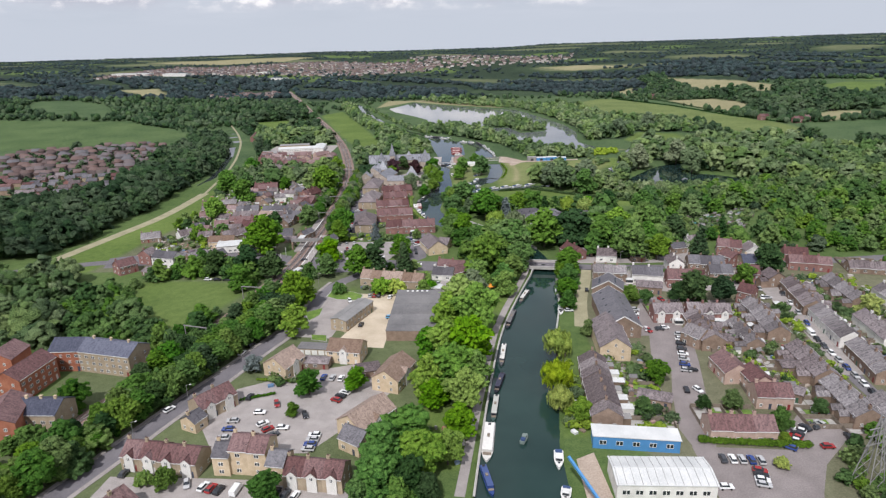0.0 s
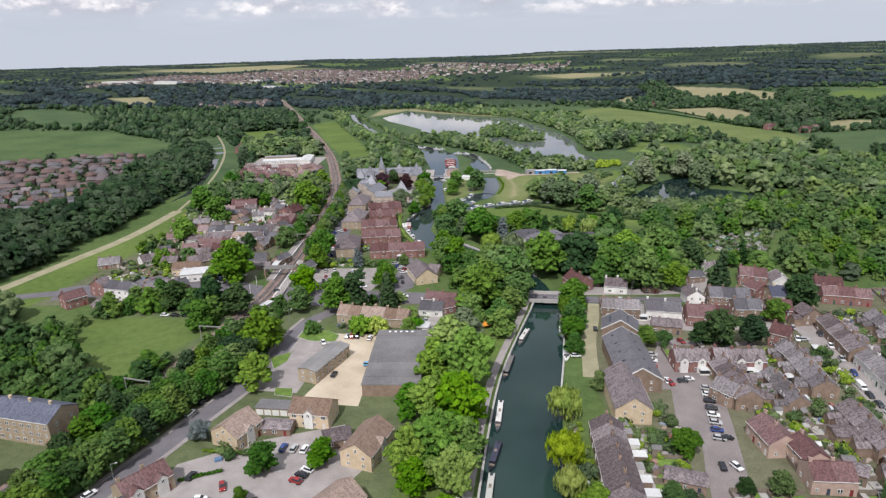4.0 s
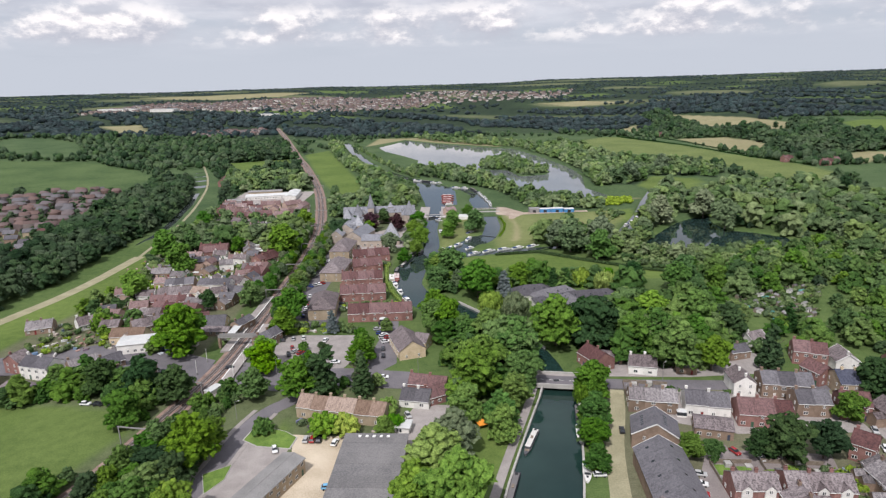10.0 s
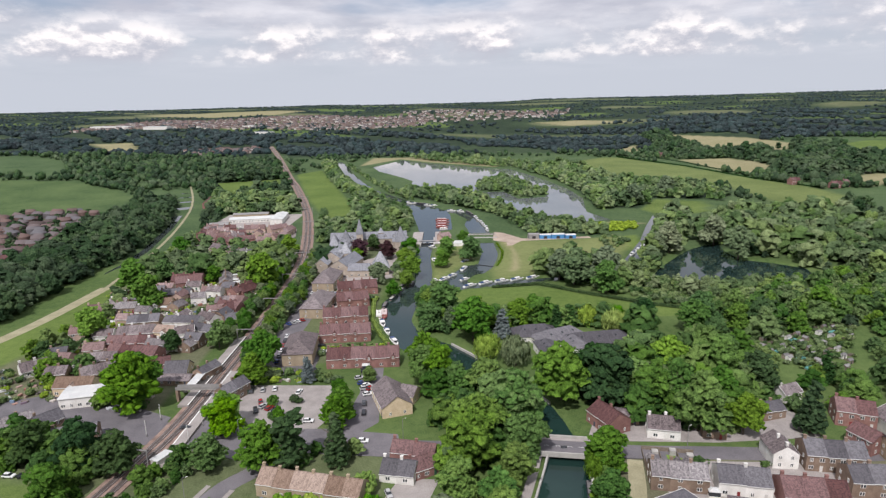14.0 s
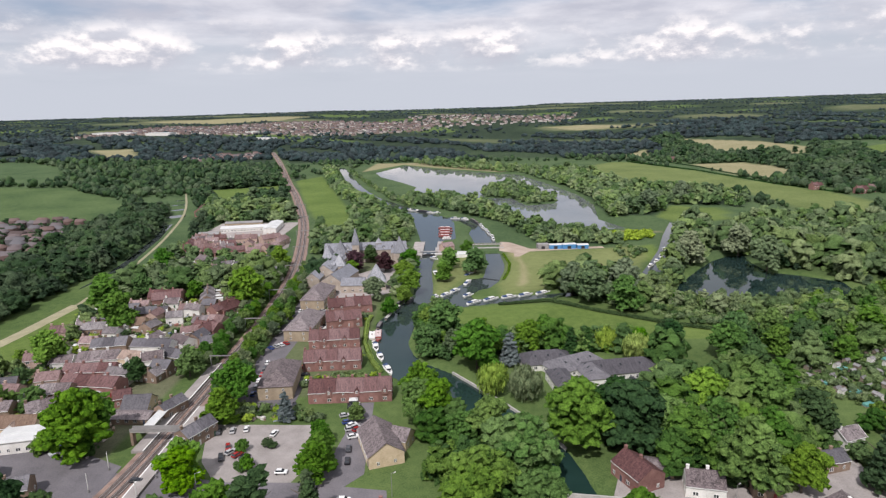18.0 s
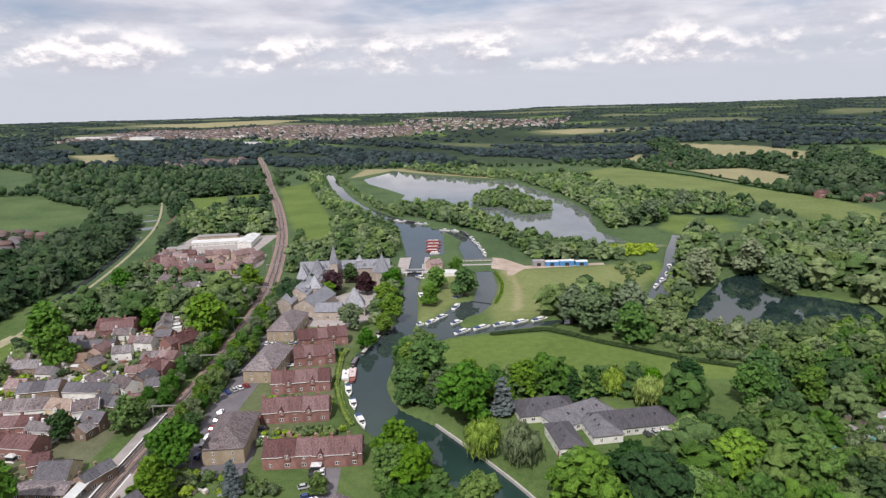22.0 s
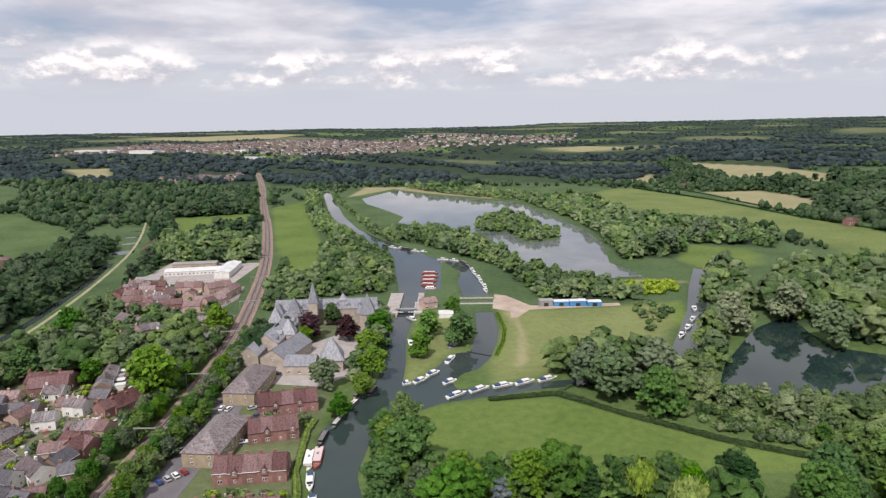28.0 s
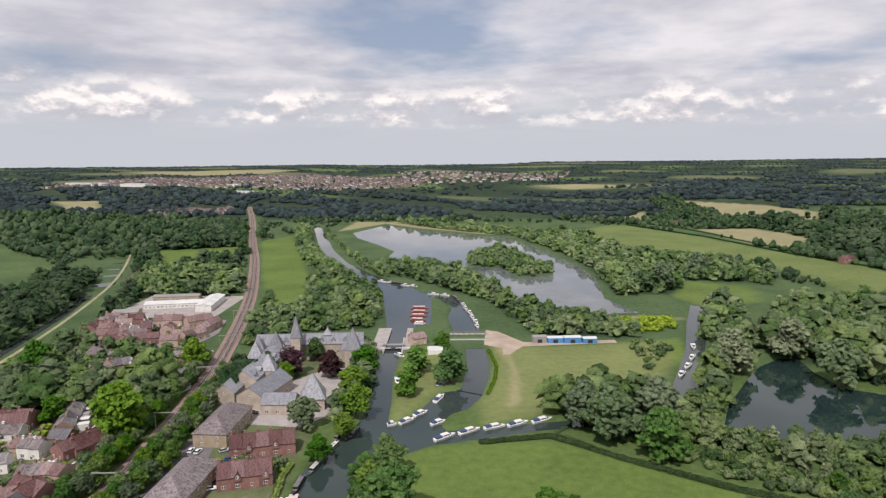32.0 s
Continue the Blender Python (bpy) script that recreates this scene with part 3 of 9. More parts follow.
for n_, off in (("pavement_1", 4.4), ("pavement_2", -4.4)):
    p_ = np.array([q for q in ROAD_W if 60 < q[1] < 312], float)
    d_ = np.gradient(p_, axis=0)
    d_ /= np.linalg.norm(d_, axis=1)[:, None]
    tagged(ribbon(n_, [tuple(v) for v in p_ + off * np.stack([-d_[:, 1], d_[:, 0]], -1)], 1.7, 0.14, PAVING, None, "", 0.2), "pale raised pavement beside the road", "pavement", kind="structure")
road("road_3", STREET, 6.0, ASPHALT, "narrow asphalt street between terraces", z=0.09)
road("track", TRACK, (5.0, 6.5), PATHWAY, "pale gravel yard track", "track")
road("towpath", [(3, 140), (11, 186), (20.5, 238), (28, 264), (40, 299), (47, 320)], 3.0, PAVING, "pale gravel towpath along the river", "path", 0.06)
road("canal_path", [p for p in PATH_W if p[1] > 520], 2.6, PATHWAY, "pale canal path beside the narrow cut", "path", 0.08)
road("path", [p for p in PATH_W if p[1] < 560], 8.0, PATHWAY, "dry grass embankment track", "path", 0.06)

# ---- trees ----
rng = np.random.default_rng(7)


def ico(sub):
    bm = bmesh.new()
    bmesh.ops.create_icosphere(bm, subdivisions=sub, radius=1.0)
    v = np.array([v.co[:] for v in bm.verts])
    f = np.array([[q.index for q in p.verts] for p in bm.faces])
    bm.free()
    return v, f


ICO = {1: ico(1), 2: ico(2)}


def lumpy(lobes, sub, rough, seed):
    """Several overlapping uneven lobes: (x, y, z, rx, rz)."""
    r = np.random.default_rng(seed)
    V, F, n = [], [], 0
    v0, f0 = ICO[sub]
    for x, y, z, a, c in lobes:
        v = v0 * (1 + r.normal(0, rough, len(v0)))[:, None] * (a, a, c) + (x, y, z)
        V.append(v)
        F.append(f0 + n)
        n += len(v)
    return np.concatenate(V), np.concatenate(F)


def sprays(lobes, count, size, seed, droop=0.0):
    """Small leaf sprays over the lobes, each a bent pair of triangles facing outwards."""
    r = np.random.default_rng(seed)
    lob = np.array(lobes)
    area = lob[:, 3] * lob[:, 4]
    pick = r.choice(len(lob), count, p=area / area.sum())
    d = r.normal(size=(count, 3))
    d[:, 2] = np.abs(d[:, 2]) * 0.9 + d[:, 2] * 0.1 if droop == 0 else d[:, 2]
    d /= np.linalg.norm(d, axis=1)[:, None]
    rad = r.uniform(0.86, 1.10, count)[:, None]
    c = lob[pick, :3] + d * np.stack([lob[pick, 3], lob[pick, 3], lob[pick, 4]], -1) * rad
    nrm = d + r.normal(0, 0.55, (count, 3)) + (0, 0, 0.15)
    nrm /= np.linalg.norm(nrm, axis=1)[:, None]
    u = np.cross(nrm, r.normal(size=(count, 3)))
    u /= np.linalg.norm(u, axis=1)[:, None] + 1e-9
    w = np.cross(nrm, u)
    s = (size * r.uniform(0.55, 1.35, count))[:, None]
    if droop:
        u = np.stack([u[:, 0] * 0.4, u[:, 1] * 0.4, -np.ones(count)], -1)
        c[:, 2] -= r.uniform(0, droop, count) * (1 - np.clip(d[:, 2], 0, 1))
    st = s * (1 + 2.0 * (droop > 0))
    v = np.stack([c - u * st, c - w * s * 0.8 + nrm * s * 0.2, c + u * st, c + w * s * 0.8 + nrm * s * 0.2], 1).reshape(-1, 3)
    f = np.arange(count * 4).reshape(-1, 4)
    f = np.concatenate([f[:, [0, 1, 2]], f[:, [0, 2, 3]]])
    return v, f


def crown_lobes(kind, seed):
    r = np.random.default_rng(seed)
    lob = []
    if kind == "broad":
        lob.append((0, 0, 5.9, 3.3, 4.2))
        for i in range(11):
            a, h = i * 2.4 + r.uniform(-.5, .5), r.uniform(2.3, 9.6)
            q = 3.5 * (1 - ((h - 5.2) / 6.4) ** 2) * r.uniform(0.7, 1.2)
            s = r.uniform(1.4, 2.5)
            lob.append((q * math.cos(a), q * math.sin(a), h, s, s * r.uniform(0.75, 1.0)))
        lob.append((0.3, -0.2, 10.6, 1.9, 1.6))
    elif kind == "tall":
        for i in range(9):
            h = 2.2 + i * 1.25
            q = 1.3 * r.uniform(0.2, 1.0)
            a = r.uniform(0, 6.28)
            lob.append((q * math.cos(a), q * math.sin(a), h, 2.6 * (1 - 0.055 * i) * r.uniform(.8, 1.1), 1.8))
    elif kind == "willow":
        for i in range(9):
            a, q = i * 0.9, 2.6 if i else 0
            lob.append((q * math.cos(a), q * math.sin(a), 6.0 + (1.4 if i == 0 else r.uniform(-.8, .6)), r.uniform(1.8, 2.4), 2.2))
    elif kind == "conifer":
        for i in range(8):
            lob.append((r.uniform(-.2, .2), r.uniform(-.2, .2), 1.6 + i * 1.35, 2.5 * (1 - i / 8.6), 1.1))
    else:
        for i in range(6):
            a, q = i * 1.2, 0.9 if i else 0
            lob.append((q * math.cos(a), q * math.sin(a), r.uniform(0.8, 1.4), r.uniform(0.8, 1.1), r.uniform(0.7, 1.0)))
    return lob


def limb_mesh(name, height, radius, limbs, seed):
    """A tapered trunk with forking limbs."""
    r = np.random.default_rng(seed)
    V, F = [], []

    def tube(a, b, r0, r1):
        a, b = np.array(a, float), np.array(b, float)
        d = (b - a) / np.linalg.norm(b - a)
        u = np.cross(d, (0.3, 1, 0.2))
        u /= np.linalg.norm(u)
        w = np.cross(d, u)
        k = len(V)
        for c, q in ((a, r0), ((a + b) / 2 + r.normal(0, r0 * 0.3, 3), (r0 + r1) / 2), (b, r1)):
            for i in range(6):
                t = i * math.pi / 3
                V.append(tuple(c + q * (math.cos(t) * u + math.sin(t) * w)))
        for ring in range(2):
            for i in range(6):
                j = (i + 1) % 6
                F.append((k + ring * 6 + i, k + ring * 6 + j, k + ring * 6 + 6 + j, k + ring * 6 + 6 + i))

    tube((0, 0, -0.3), (0, 0, height * 0.85), radius, radius * 0.35)
    for i in range(limbs):
        a, h = i * 2.4, height * (0.35 + 0.45 * i / max(1, limbs))
        q = height * 0.32
        tube((0, 0, h), (q * math.cos(a), q * math.sin(a), h + height * 0.25), radius * 0.45, radius * 0.12)
    return mesh_of(name, V, F)


def clumps(lobes, size, seed, low=-0.55):
    """Twig clumps over the outside of the lobes; faces buried in a neighbour are left out."""
    r = np.random.default_rng(seed)
    lob = np.array(lobes, float)
    out = []
    for i, (x, y, z, a, c) in enumerate(lob):
        n = max(5, int(3.9 * a * c / (size * size)))
        k = np.arange(n) + 0.5
        h = 1 - 2 * k / n
        t = k * 2.39996 + r.uniform(0, 6.28)
        d = np.stack([np.sqrt(1 - h * h) * np.cos(t), np.sqrt(1 - h * h) * np.sin(t), h], -1)
        p = (x, y, z) + d * (a, a, c) * r.uniform(0.84, 1.03, n)[:, None] + r.normal(0, size * 0.18, (n, 3))
        keep = d[:, 2] > low
        for j, (x2, y2, z2, a2, c2) in enumerate(lob):
            if j != i:
                keep &= (((p - (x2, y2, z2)) / (a2, a2, c2)) ** 2).sum(1) > 0.80
        out += [(*q, size * r.uniform(0.7, 1.3), size * r.uniform(0.6, 1.0)) for q in p[keep]]
    return out


def leaf_mass(lobes, size, seed, rough=0.34):
    """An inner body and its clumps as one array of vertices and faces."""
    body, bf = lumpy([(x, y, z, a * 0.84, c * 0.84) for x, y, z, a, c in lobes], 1, 0.08, seed)
    cl = clumps(lobes, size, seed + 5)
    v, f = lumpy(cl, 1, rough, seed + 7)
    mid = v[f].mean(1)
    keep = np.ones(len(f), bool)
    for x, y, z, a, c in lobes:
        keep &= (((mid - (x, y, z)) / (a * 0.86, a * 0.86, c * 0.86)) ** 2).sum(1) > 1.0
    nz = np.cross(v[f[:, 1]] - v[f[:, 0]], v[f[:, 2]] - v[f[:, 0]])
    keep &= nz[:, 2] > -0.45 * np.linalg.norm(nz, axis=1)
    f = f[keep]
    used, inv = np.unique(f, return_inverse=True)
    v, f = v[used], inv.reshape(f.shape)
    return np.concatenate([body, v]), np.concatenate([bf, f + len(body)]), cl


def crown_mesh(kind, seed, count, size, droop=0.0):
    lob = crown_lobes(kind, seed)
    if droop:
        core, cf = lumpy([(x, y, z, a * 0.86, c * 0.86) for x, y, z, a, c in lob], 1, 0.12, seed)
        sv, sf = sprays(lob, count, size, seed + 50, droop)
        return big_mesh("crown", np.concatenate([core, sv]), np.concatenate([cf, sf + len(core)]))
    core, cf, cl = leaf_mass(lob, {"bush": 0.42, "conifer": 0.62}.get(kind, 0.78), seed)
    sv, sf = sprays(cl, count, size, seed + 50)
    me = big_mesh("crown", np.concatenate([core, sv]), np.concatenate([cf, sf + len(core)]))
    return me


SHAPES = {}
for kind, n, size, droop in (("broad", 800, 0.30, 0), ("tall", 600, 0.26, 0), ("willow", 1300, 0.30, 2.4), ("conifer", 520, 0.26, 0), ("bush", 130, 0.16, 0)):
    for k in range(3):
        SHAPES[kind, k] = (crown_mesh(kind, 11 * k + len(kind), n, size, droop),
                           limb_mesh("trunk", {"broad": 8, "tall": 10, "willow": 6.5, "conifer": 9, "bush": 1.0}[kind], {"bush": 0.06}.get(kind, 0.32), 3 if kind == "bush" else 5, k))
COLOURED = {}


def tree(x, y, height, spread=None, kind="broad", mat=None, label="", turn=None, z=None, group=""):
    """One tree of its own: trunk and crown."""
    mat = mat or LEAF
    k = int(rng.integers(3))
    base = {"broad": 12.0, "tall": 14.0, "willow": 9.5, "conifer": 12.4, "bush": 2.2}[kind]
    wide = {"broad": 10.6, "tall": 6.2, "willow": 9.4, "conifer": 5.0, "bush": 3.6}[kind]
    sz = height / base
    sx = (spread or height * wide / base) / wide
    key = (kind, k, mat.name)
    if key not in COLOURED:
        c = SHAPES[kind, k][0].copy()
        c.materials.append(mat)
        COLOURED[key] = c
    e = empty("bush" if kind == "bush" else "tree")
    e.matrix_world = Matrix.LocRotScale((x, y, lie(x, y) if z is None else z), Euler((0, 0, rng.uniform(0, 6.28) if turn is None else turn)), (sx, sx, sz))
    part_mesh("trunk", SHAPES[kind, k][1], BARK, e)
    part_mesh("crown", COLOURED[key], None, e)
    names = {"broad": "broad leafy green tree with dense crown", "tall": "tall narrow leafy tree", "willow": "weeping willow with drooping yellow-green branches",
             "conifer": "dark pointed conifer", "bush": "rounded green garden bush"}
    tagged(e, label or names[kind], "bush" if kind == "bush" else "tree", group)
    return e


# templates for joined woods
FAR_T, MID_T, DIM_T, DOT_T, NEAR_T = [], [], [], [], []
for s in range(6):
    lob = crown_lobes("broad", 200 + s)
    few = [lob[0], lob[-1]] + lob[1 + s % 2:-1:2]
    for store, lobes, size, n, leaf in ((NEAR_T, lob, 1.35, 130, 0.36), (MID_T, few, 2.1, 44, 0.6), (DIM_T, few[:4], 2.6, 14, 0.9)):
        v, f, cl = leaf_mass(lobes, size, s + 3, 0.34)
        sv, sf = sprays(cl, n, leaf, s + 29)
        store.append((np.concatenate([v, sv]), np.concatenate([f, sf + len(v)])))
    FAR_T.append(lumpy([(0, 0, 6.2, 3.9, 4.6), (2.4 - s, 1.0, 4.8, 2.9, 3.2), (-1.6, 2.0 - s * 0.8, 6.0, 2.6, 3.0)], 1, 0.2, 70 + s))
    DOT_T.append(lumpy([(0, 0, 4.2, 7.0, 4.6)], 1, 0.26, 90 + s))


def stand_tone(x, y, k):
    """Neighbouring trees share a tone: stands of pale willow, of fresh green and of dark wood."""
    w = 0.5 + 0.28 * math.sin(x / 31 + 1.4 * math.sin(y / 43)) * math.sin(y / 27 + x / 80) + 0.16 * math.sin(x / 13 + y / 17)
    return min(1.0, max(0.0, 0.50 * w + 0.84 * k - 0.17))


def wood(name, pts, sizes, templates, mat, label, tints=None):
    """Many trees of a wood joined into one mesh."""
    V, F, T, n = [], [], [], 0
    h = relief(pts[:, 0], pts[:, 1])
    for i, (x, y) in enumerate(pts):
        v, f = templates[int(rng.integers(len(templates)))]
        a = rng.uniform(0, 6.28)
        s = sizes[i] / 12.0
        if s > 0.45:
            s *= float(np.clip(rng.lognormal(0.0, 0.20), 0.7, 1.35))
        sx = s * rng.uniform(0.88, 1.18)
        q = np.empty_like(v)
        q[:, 0] = (v[:, 0] * math.cos(a) - v[:, 1] * math.sin(a)) * sx + x
        q[:, 1] = (v[:, 0] * math.sin(a) + v[:, 1] * math.cos(a)) * sx + y
        q[:, 2] = v[:, 2] * s + h[i] - 0.12 * sizes[i]
        V.append(q)
        F.append(f + n)
        T.append(np.full(len(v), tints[i] if tints is not None else stand_tone(x, y, rng.uniform())))
        n += len(v)
    me = big_mesh(name, np.concatenate(V), np.concatenate(F), np.concatenate(T))
    return tagged(part_mesh(name, me, mat), label, "trees", kind="stuff")


def scatter(poly, gap, seed):
    """Points spread unevenly, about gap apart, inside an outline and off the water."""
    r = np.random.default_rng(seed)
    p = np.array(poly)
    (x0, y0), (x1, y1) = p.min(0), p.max(0)
    gxs, gys = np.meshgrid(np.arange(x0, x1, gap), np.arange(y0, y1, gap))
    q = np.stack([gxs.ravel(), gys.ravel()], -1) + r.uniform(-0.48, 0.48, (gxs.size, 2)) * gap
    q = q[inside(poly, q[:, 0], q[:, 1])]
    return q[shore(q[:, 0], q[:, 1]) > 2.0] if len(q) else q

# ---- woods ----
def off_fields(p):
    """Keeps trees off the hillside fields."""
    keep = np.ones(len(p), bool)
    for poly in (LAWNS[3], LAWNS[4], LAWNS[7], LAWNS[8], LAWNS[10], LAWNS[14], LAWNS[15], DRY[0], DRY[1], DRY[2]):
        keep &= ~inside(poly, p[:, 0], p[:, 1])
    way = np.interp(p[:, 1], [q[1] for q in PATH_W], [q[0] for q in PATH_W])
    keep &= ~((p[:, 1] > 520) & (p[:, 1] < 900) & (p[:, 0] > way - 3) & (p[:, 0] < way + 17))
    return p[keep]


def pond_front(p):
    """The low willow scrub on the pond's southern bank."""
    return (p[:, 0] > 140) & (p[:, 0] < 300) & (p[:, 1] > 455) & (p[:, 1] < 548)


TARGET = [(r, g) for r, g in zip(range(9), (11.5, 8.5, 9.5, 9.5, 7.0, 6.8, 8.0, 10.5, 11.0))]
for i, g in TARGET:
    pts = scatter(WOODS[i], g, 30 + i)
    pts = pts[edge_far(RAIL, pts[:, 0], pts[:, 1], False) > 11]
    pts = off_fields(pts)
    tall = rng.uniform(6, 9, len(pts)) if i == 4 else rng.uniform(6, 11, len(pts)) if i == 5 else rng.uniform(9, 17, len(pts))
    if i == 7:
        tall = tall * 0.78
    if i == 0:
        tall = tall * (1 - 0.42 * smooth(600, 700, pts[:, 1]))
    wood("woodland", pts, np.where(pond_front(pts), np.minimum(tall, 8.0), tall), MID_T if i in (0, 1, 2, 3, 6) else DIM_T, LEAF_SHADY if i in (2, 3, 8) else LEAF_WOOD, "dense mixed green woodland of uneven crowns")
pts = scatter(ISLAND, 8.0, 77)
wood("island_trees", pts, rng.uniform(6, 9, len(pts)), DIM_T, LEAF_WOOD, "low green trees covering the lake island")


def far_points():
    r = np.random.default_rng(5)
    y = 900 + 3900 * r.uniform(0, 1, 34000) ** 1.25
    x = r.uniform(-1, 1, 34000) * (y * 0.86 + 120)
    clump = np.sin(x / 120 + 1.7 * np.sin(y / 170)) * np.sin(y / 95 + x / 260) + 0.6 * np.sin(x / 47 + y / 61)
    keep = clump > np.where(x < 0, -0.55, -0.25)
    keep &= (y > 1430) | (x < -330) | (x > 330)
    for poly in LAWNS + DRY:
        keep &= ~inside(poly, x, y)
    keep &= ~((x > -1250) & (x < 450) & (y > 2250) & (y < 3100) & (r.uniform(size=len(x)) < 0.72))
    keep &= ~((y > 2300) & (np.sin(x / 190 + 2 * np.sin(y / 330)) * np.sin(y / 150 + x / 400) > 0.60))
    keep &= np.abs(np.interp(y, [p[1] for p in RAIL], [p[0] for p in RAIL]) - x) > 14
    keep &= ~((x < -200) & (x > -540) & (y < 1000))
    return np.stack([x, y], -1)[keep]


pts = far_points()
near = pts[:, 1] < 1500
wood("far_woods", pts[near], rng.uniform(9, 15, near.sum()), FAR_T, LEAF_SHADY, "distant mixed woods beside the fields")
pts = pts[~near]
wood("far_hills_woods", pts, rng.uniform(9, 15, len(pts)) * (1.05 - 0.45 * smooth(1900, 3200, pts[:, 1])), DOT_T, LEAF_HAZE, "dark distant hill woods and hedges, haze painted into the green")

# ---- building materials ----


def tiles(name, c1, c2, rough=0.8):
    """Roof covering: weather streaks down the slope, mottled pieces and courses."""
    m, n, l, b = material(name, rough, 0.0, 0.3)
    co = add(n, l, "ShaderNodeTexCoord").outputs["Object"]
    mp = add(n, l, "ShaderNodeMapping", {"Vector": co, "Scale": (1.0, 0.25, 0.25)})
    streak = add(n, l, "ShaderNodeTexNoise", {"Vector": mp.outputs[0], "Scale": 1.1, "Detail": 4.0}).outputs["Fac"]
    piece = add(n, l, "ShaderNodeTexVoronoi", {"Vector": co, "Scale": 2.6}).outputs["Color"]
    pv = add(n, l, "ShaderNodeSeparateColor", {0: piece}).outputs[0]
    f = add(n, l, "ShaderNodeMath", {0: pv, 1: 0.4}, operation="MULTIPLY").outputs[0]
    f = add(n, l, "ShaderNodeMath", {0: streak, 1: 0.75, 2: f}, operation="MULTIPLY_ADD").outputs[0]
    c = ramp(n, l, f, [(0.30, c1), (0.75, c2)])
    rnd = add(n, l, "ShaderNodeObjectInfo").outputs["Random"]
    v = add(n, l, "ShaderNodeMapRange", {"Value": rnd, "To Min": 0.62, "To Max": 1.32}).outputs[0]
    s = add(n, l, "ShaderNodeMapRange", {"Value": rnd, "To Min": 1.15, "To Max": 0.75}).outputs[0]
    l.new(add(n, l, "ShaderNodeHueSaturation", {"Color": c, "Value": v, "Saturation": s}).outputs[0], b.inputs["Base Color"])
    wave = add(n, l, "ShaderNodeTexWave", {"Vector": co, "Scale": 1.6, "Distortion": 0.6}, bands_direction="Z").outputs["Fac"]
    l.new(add(n, l, "ShaderNodeBump", {"Height": wave, "Strength": 0.25, "Distance": 0.05}).outputs[0], b.inputs["Normal"])
    return m


TILE_RED = tiles("red_roof_tiles", (0.074, 0.038, 0.038), (0.172, 0.088, 0.084))
TILE_ROSE = tiles("rose_roof_tiles", (0.120, 0.076, 0.074), (0.270, 0.178, 0.168))
TILE_BROWN = tiles("brown_roof_tiles", (0.066, 0.053, 0.054), (0.225, 0.185, 0.186))
TILE_TAN = tiles("tan_roof_tiles", (0.170, 0.115, 0.085), (0.300, 0.215, 0.165))
SLATE = tiles("dark_slate", (0.070, 0.066, 0.074), (0.140, 0.132, 0.145), 0.55)
SLATE_BLUE = tiles("blue_slate", (0.050, 0.055, 0.085), (0.115, 0.122, 0.165), 0.5)
SLATE_PALE = tiles("pale_slate", (0.135, 0.138, 0.158), (0.275, 0.280, 0.305), 0.5)
SLATE_WORN = tiles("worn_slate", (0.078, 0.070, 0.074), (0.238, 0.212, 0.212), 0.65)
FELT = grainy("roofing_felt", (0.125, 0.122, 0.124), (0.225, 0.216, 0.212), 0.10, 2.0, 0.9, 0.1, 0.1)
SHEET_GREY = grainy("grey_roof_sheet", (0.19, 0.185, 0.18), (0.30, 0.29, 0.28), 0.15, 3.0, 0.7, 0.05, 0.1)
SHEET_WHITE = grainy("white_roof_sheet", (0.46, 0.47, 0.46), (0.66, 0.66, 0.64), 0.15, 3.0, 0.5, 0.05, 0.05)
BRICK_RED = grainy("red_brick", (0.180, 0.092, 0.080), (0.310, 0.170, 0.148), 0.4, 6.0, 0.9, 0.2, 0.15)
BRICK_ORANGE = grainy("orange_brick", (0.260, 0.090, 0.055), (0.400, 0.165, 0.100), 0.4, 6.0, 0.9, 0.2, 0.1)
BRICK_BROWN = grainy("brown_brick", (0.170, 0.120, 0.090), (0.300, 0.220, 0.165), 0.4, 6.0, 0.9, 0.2, 0.2)
BRICK_TAN = grainy("tan_brick", (0.285, 0.225, 0.155), (0.430, 0.350, 0.250), 0.4, 6.0, 0.9, 0.2, 0.1)
BRICK_PINK = grainy("pale_pink_brick", (0.340, 0.240, 0.195), (0.500, 0.375, 0.310), 0.4, 6.0, 0.9, 0.2, 0.1)
BRICK_CREAM = grainy("cream_brick", (0.450, 0.345, 0.225), (0.640, 0.520, 0.365), 0.4, 6.0, 0.9, 0.15, 0.08)
RENDER_WHITE = grainy("white_render", (0.56, 0.54, 0.50), (0.78, 0.76, 0.72), 0.3, 5.0, 0.85, 0.1, 0.1)
PAINT_BLUE = plain("blue_paint", (0.08, 0.24, 0.48), 0.5)
PAINT_DARK = plain("dark_paint", (0.03, 0.03, 0.035), 0.5)
TIMBER = grainy("grey_timber", (0.16, 0.13, 0.10), (0.30, 0.25, 0.20), 1.0, 8.0, 0.9, 0.2, 0.2)
m, n_, l_, GLASS_B = material("window_glass", 0.08, 0.0, 0.6)
GLASS_B.inputs["Base Color"].default_value = (0.03, 0.035, 0.04, 1)
GLASS = m


def cuboid(name, x0, x1, y0, y1, z0, z1, mat, parent=None, label=""):
    bm = bmesh.new()
    box(bm, x0, x1, y0, y1, z0, z1)
    return part(name, bm, mat, parent, label)


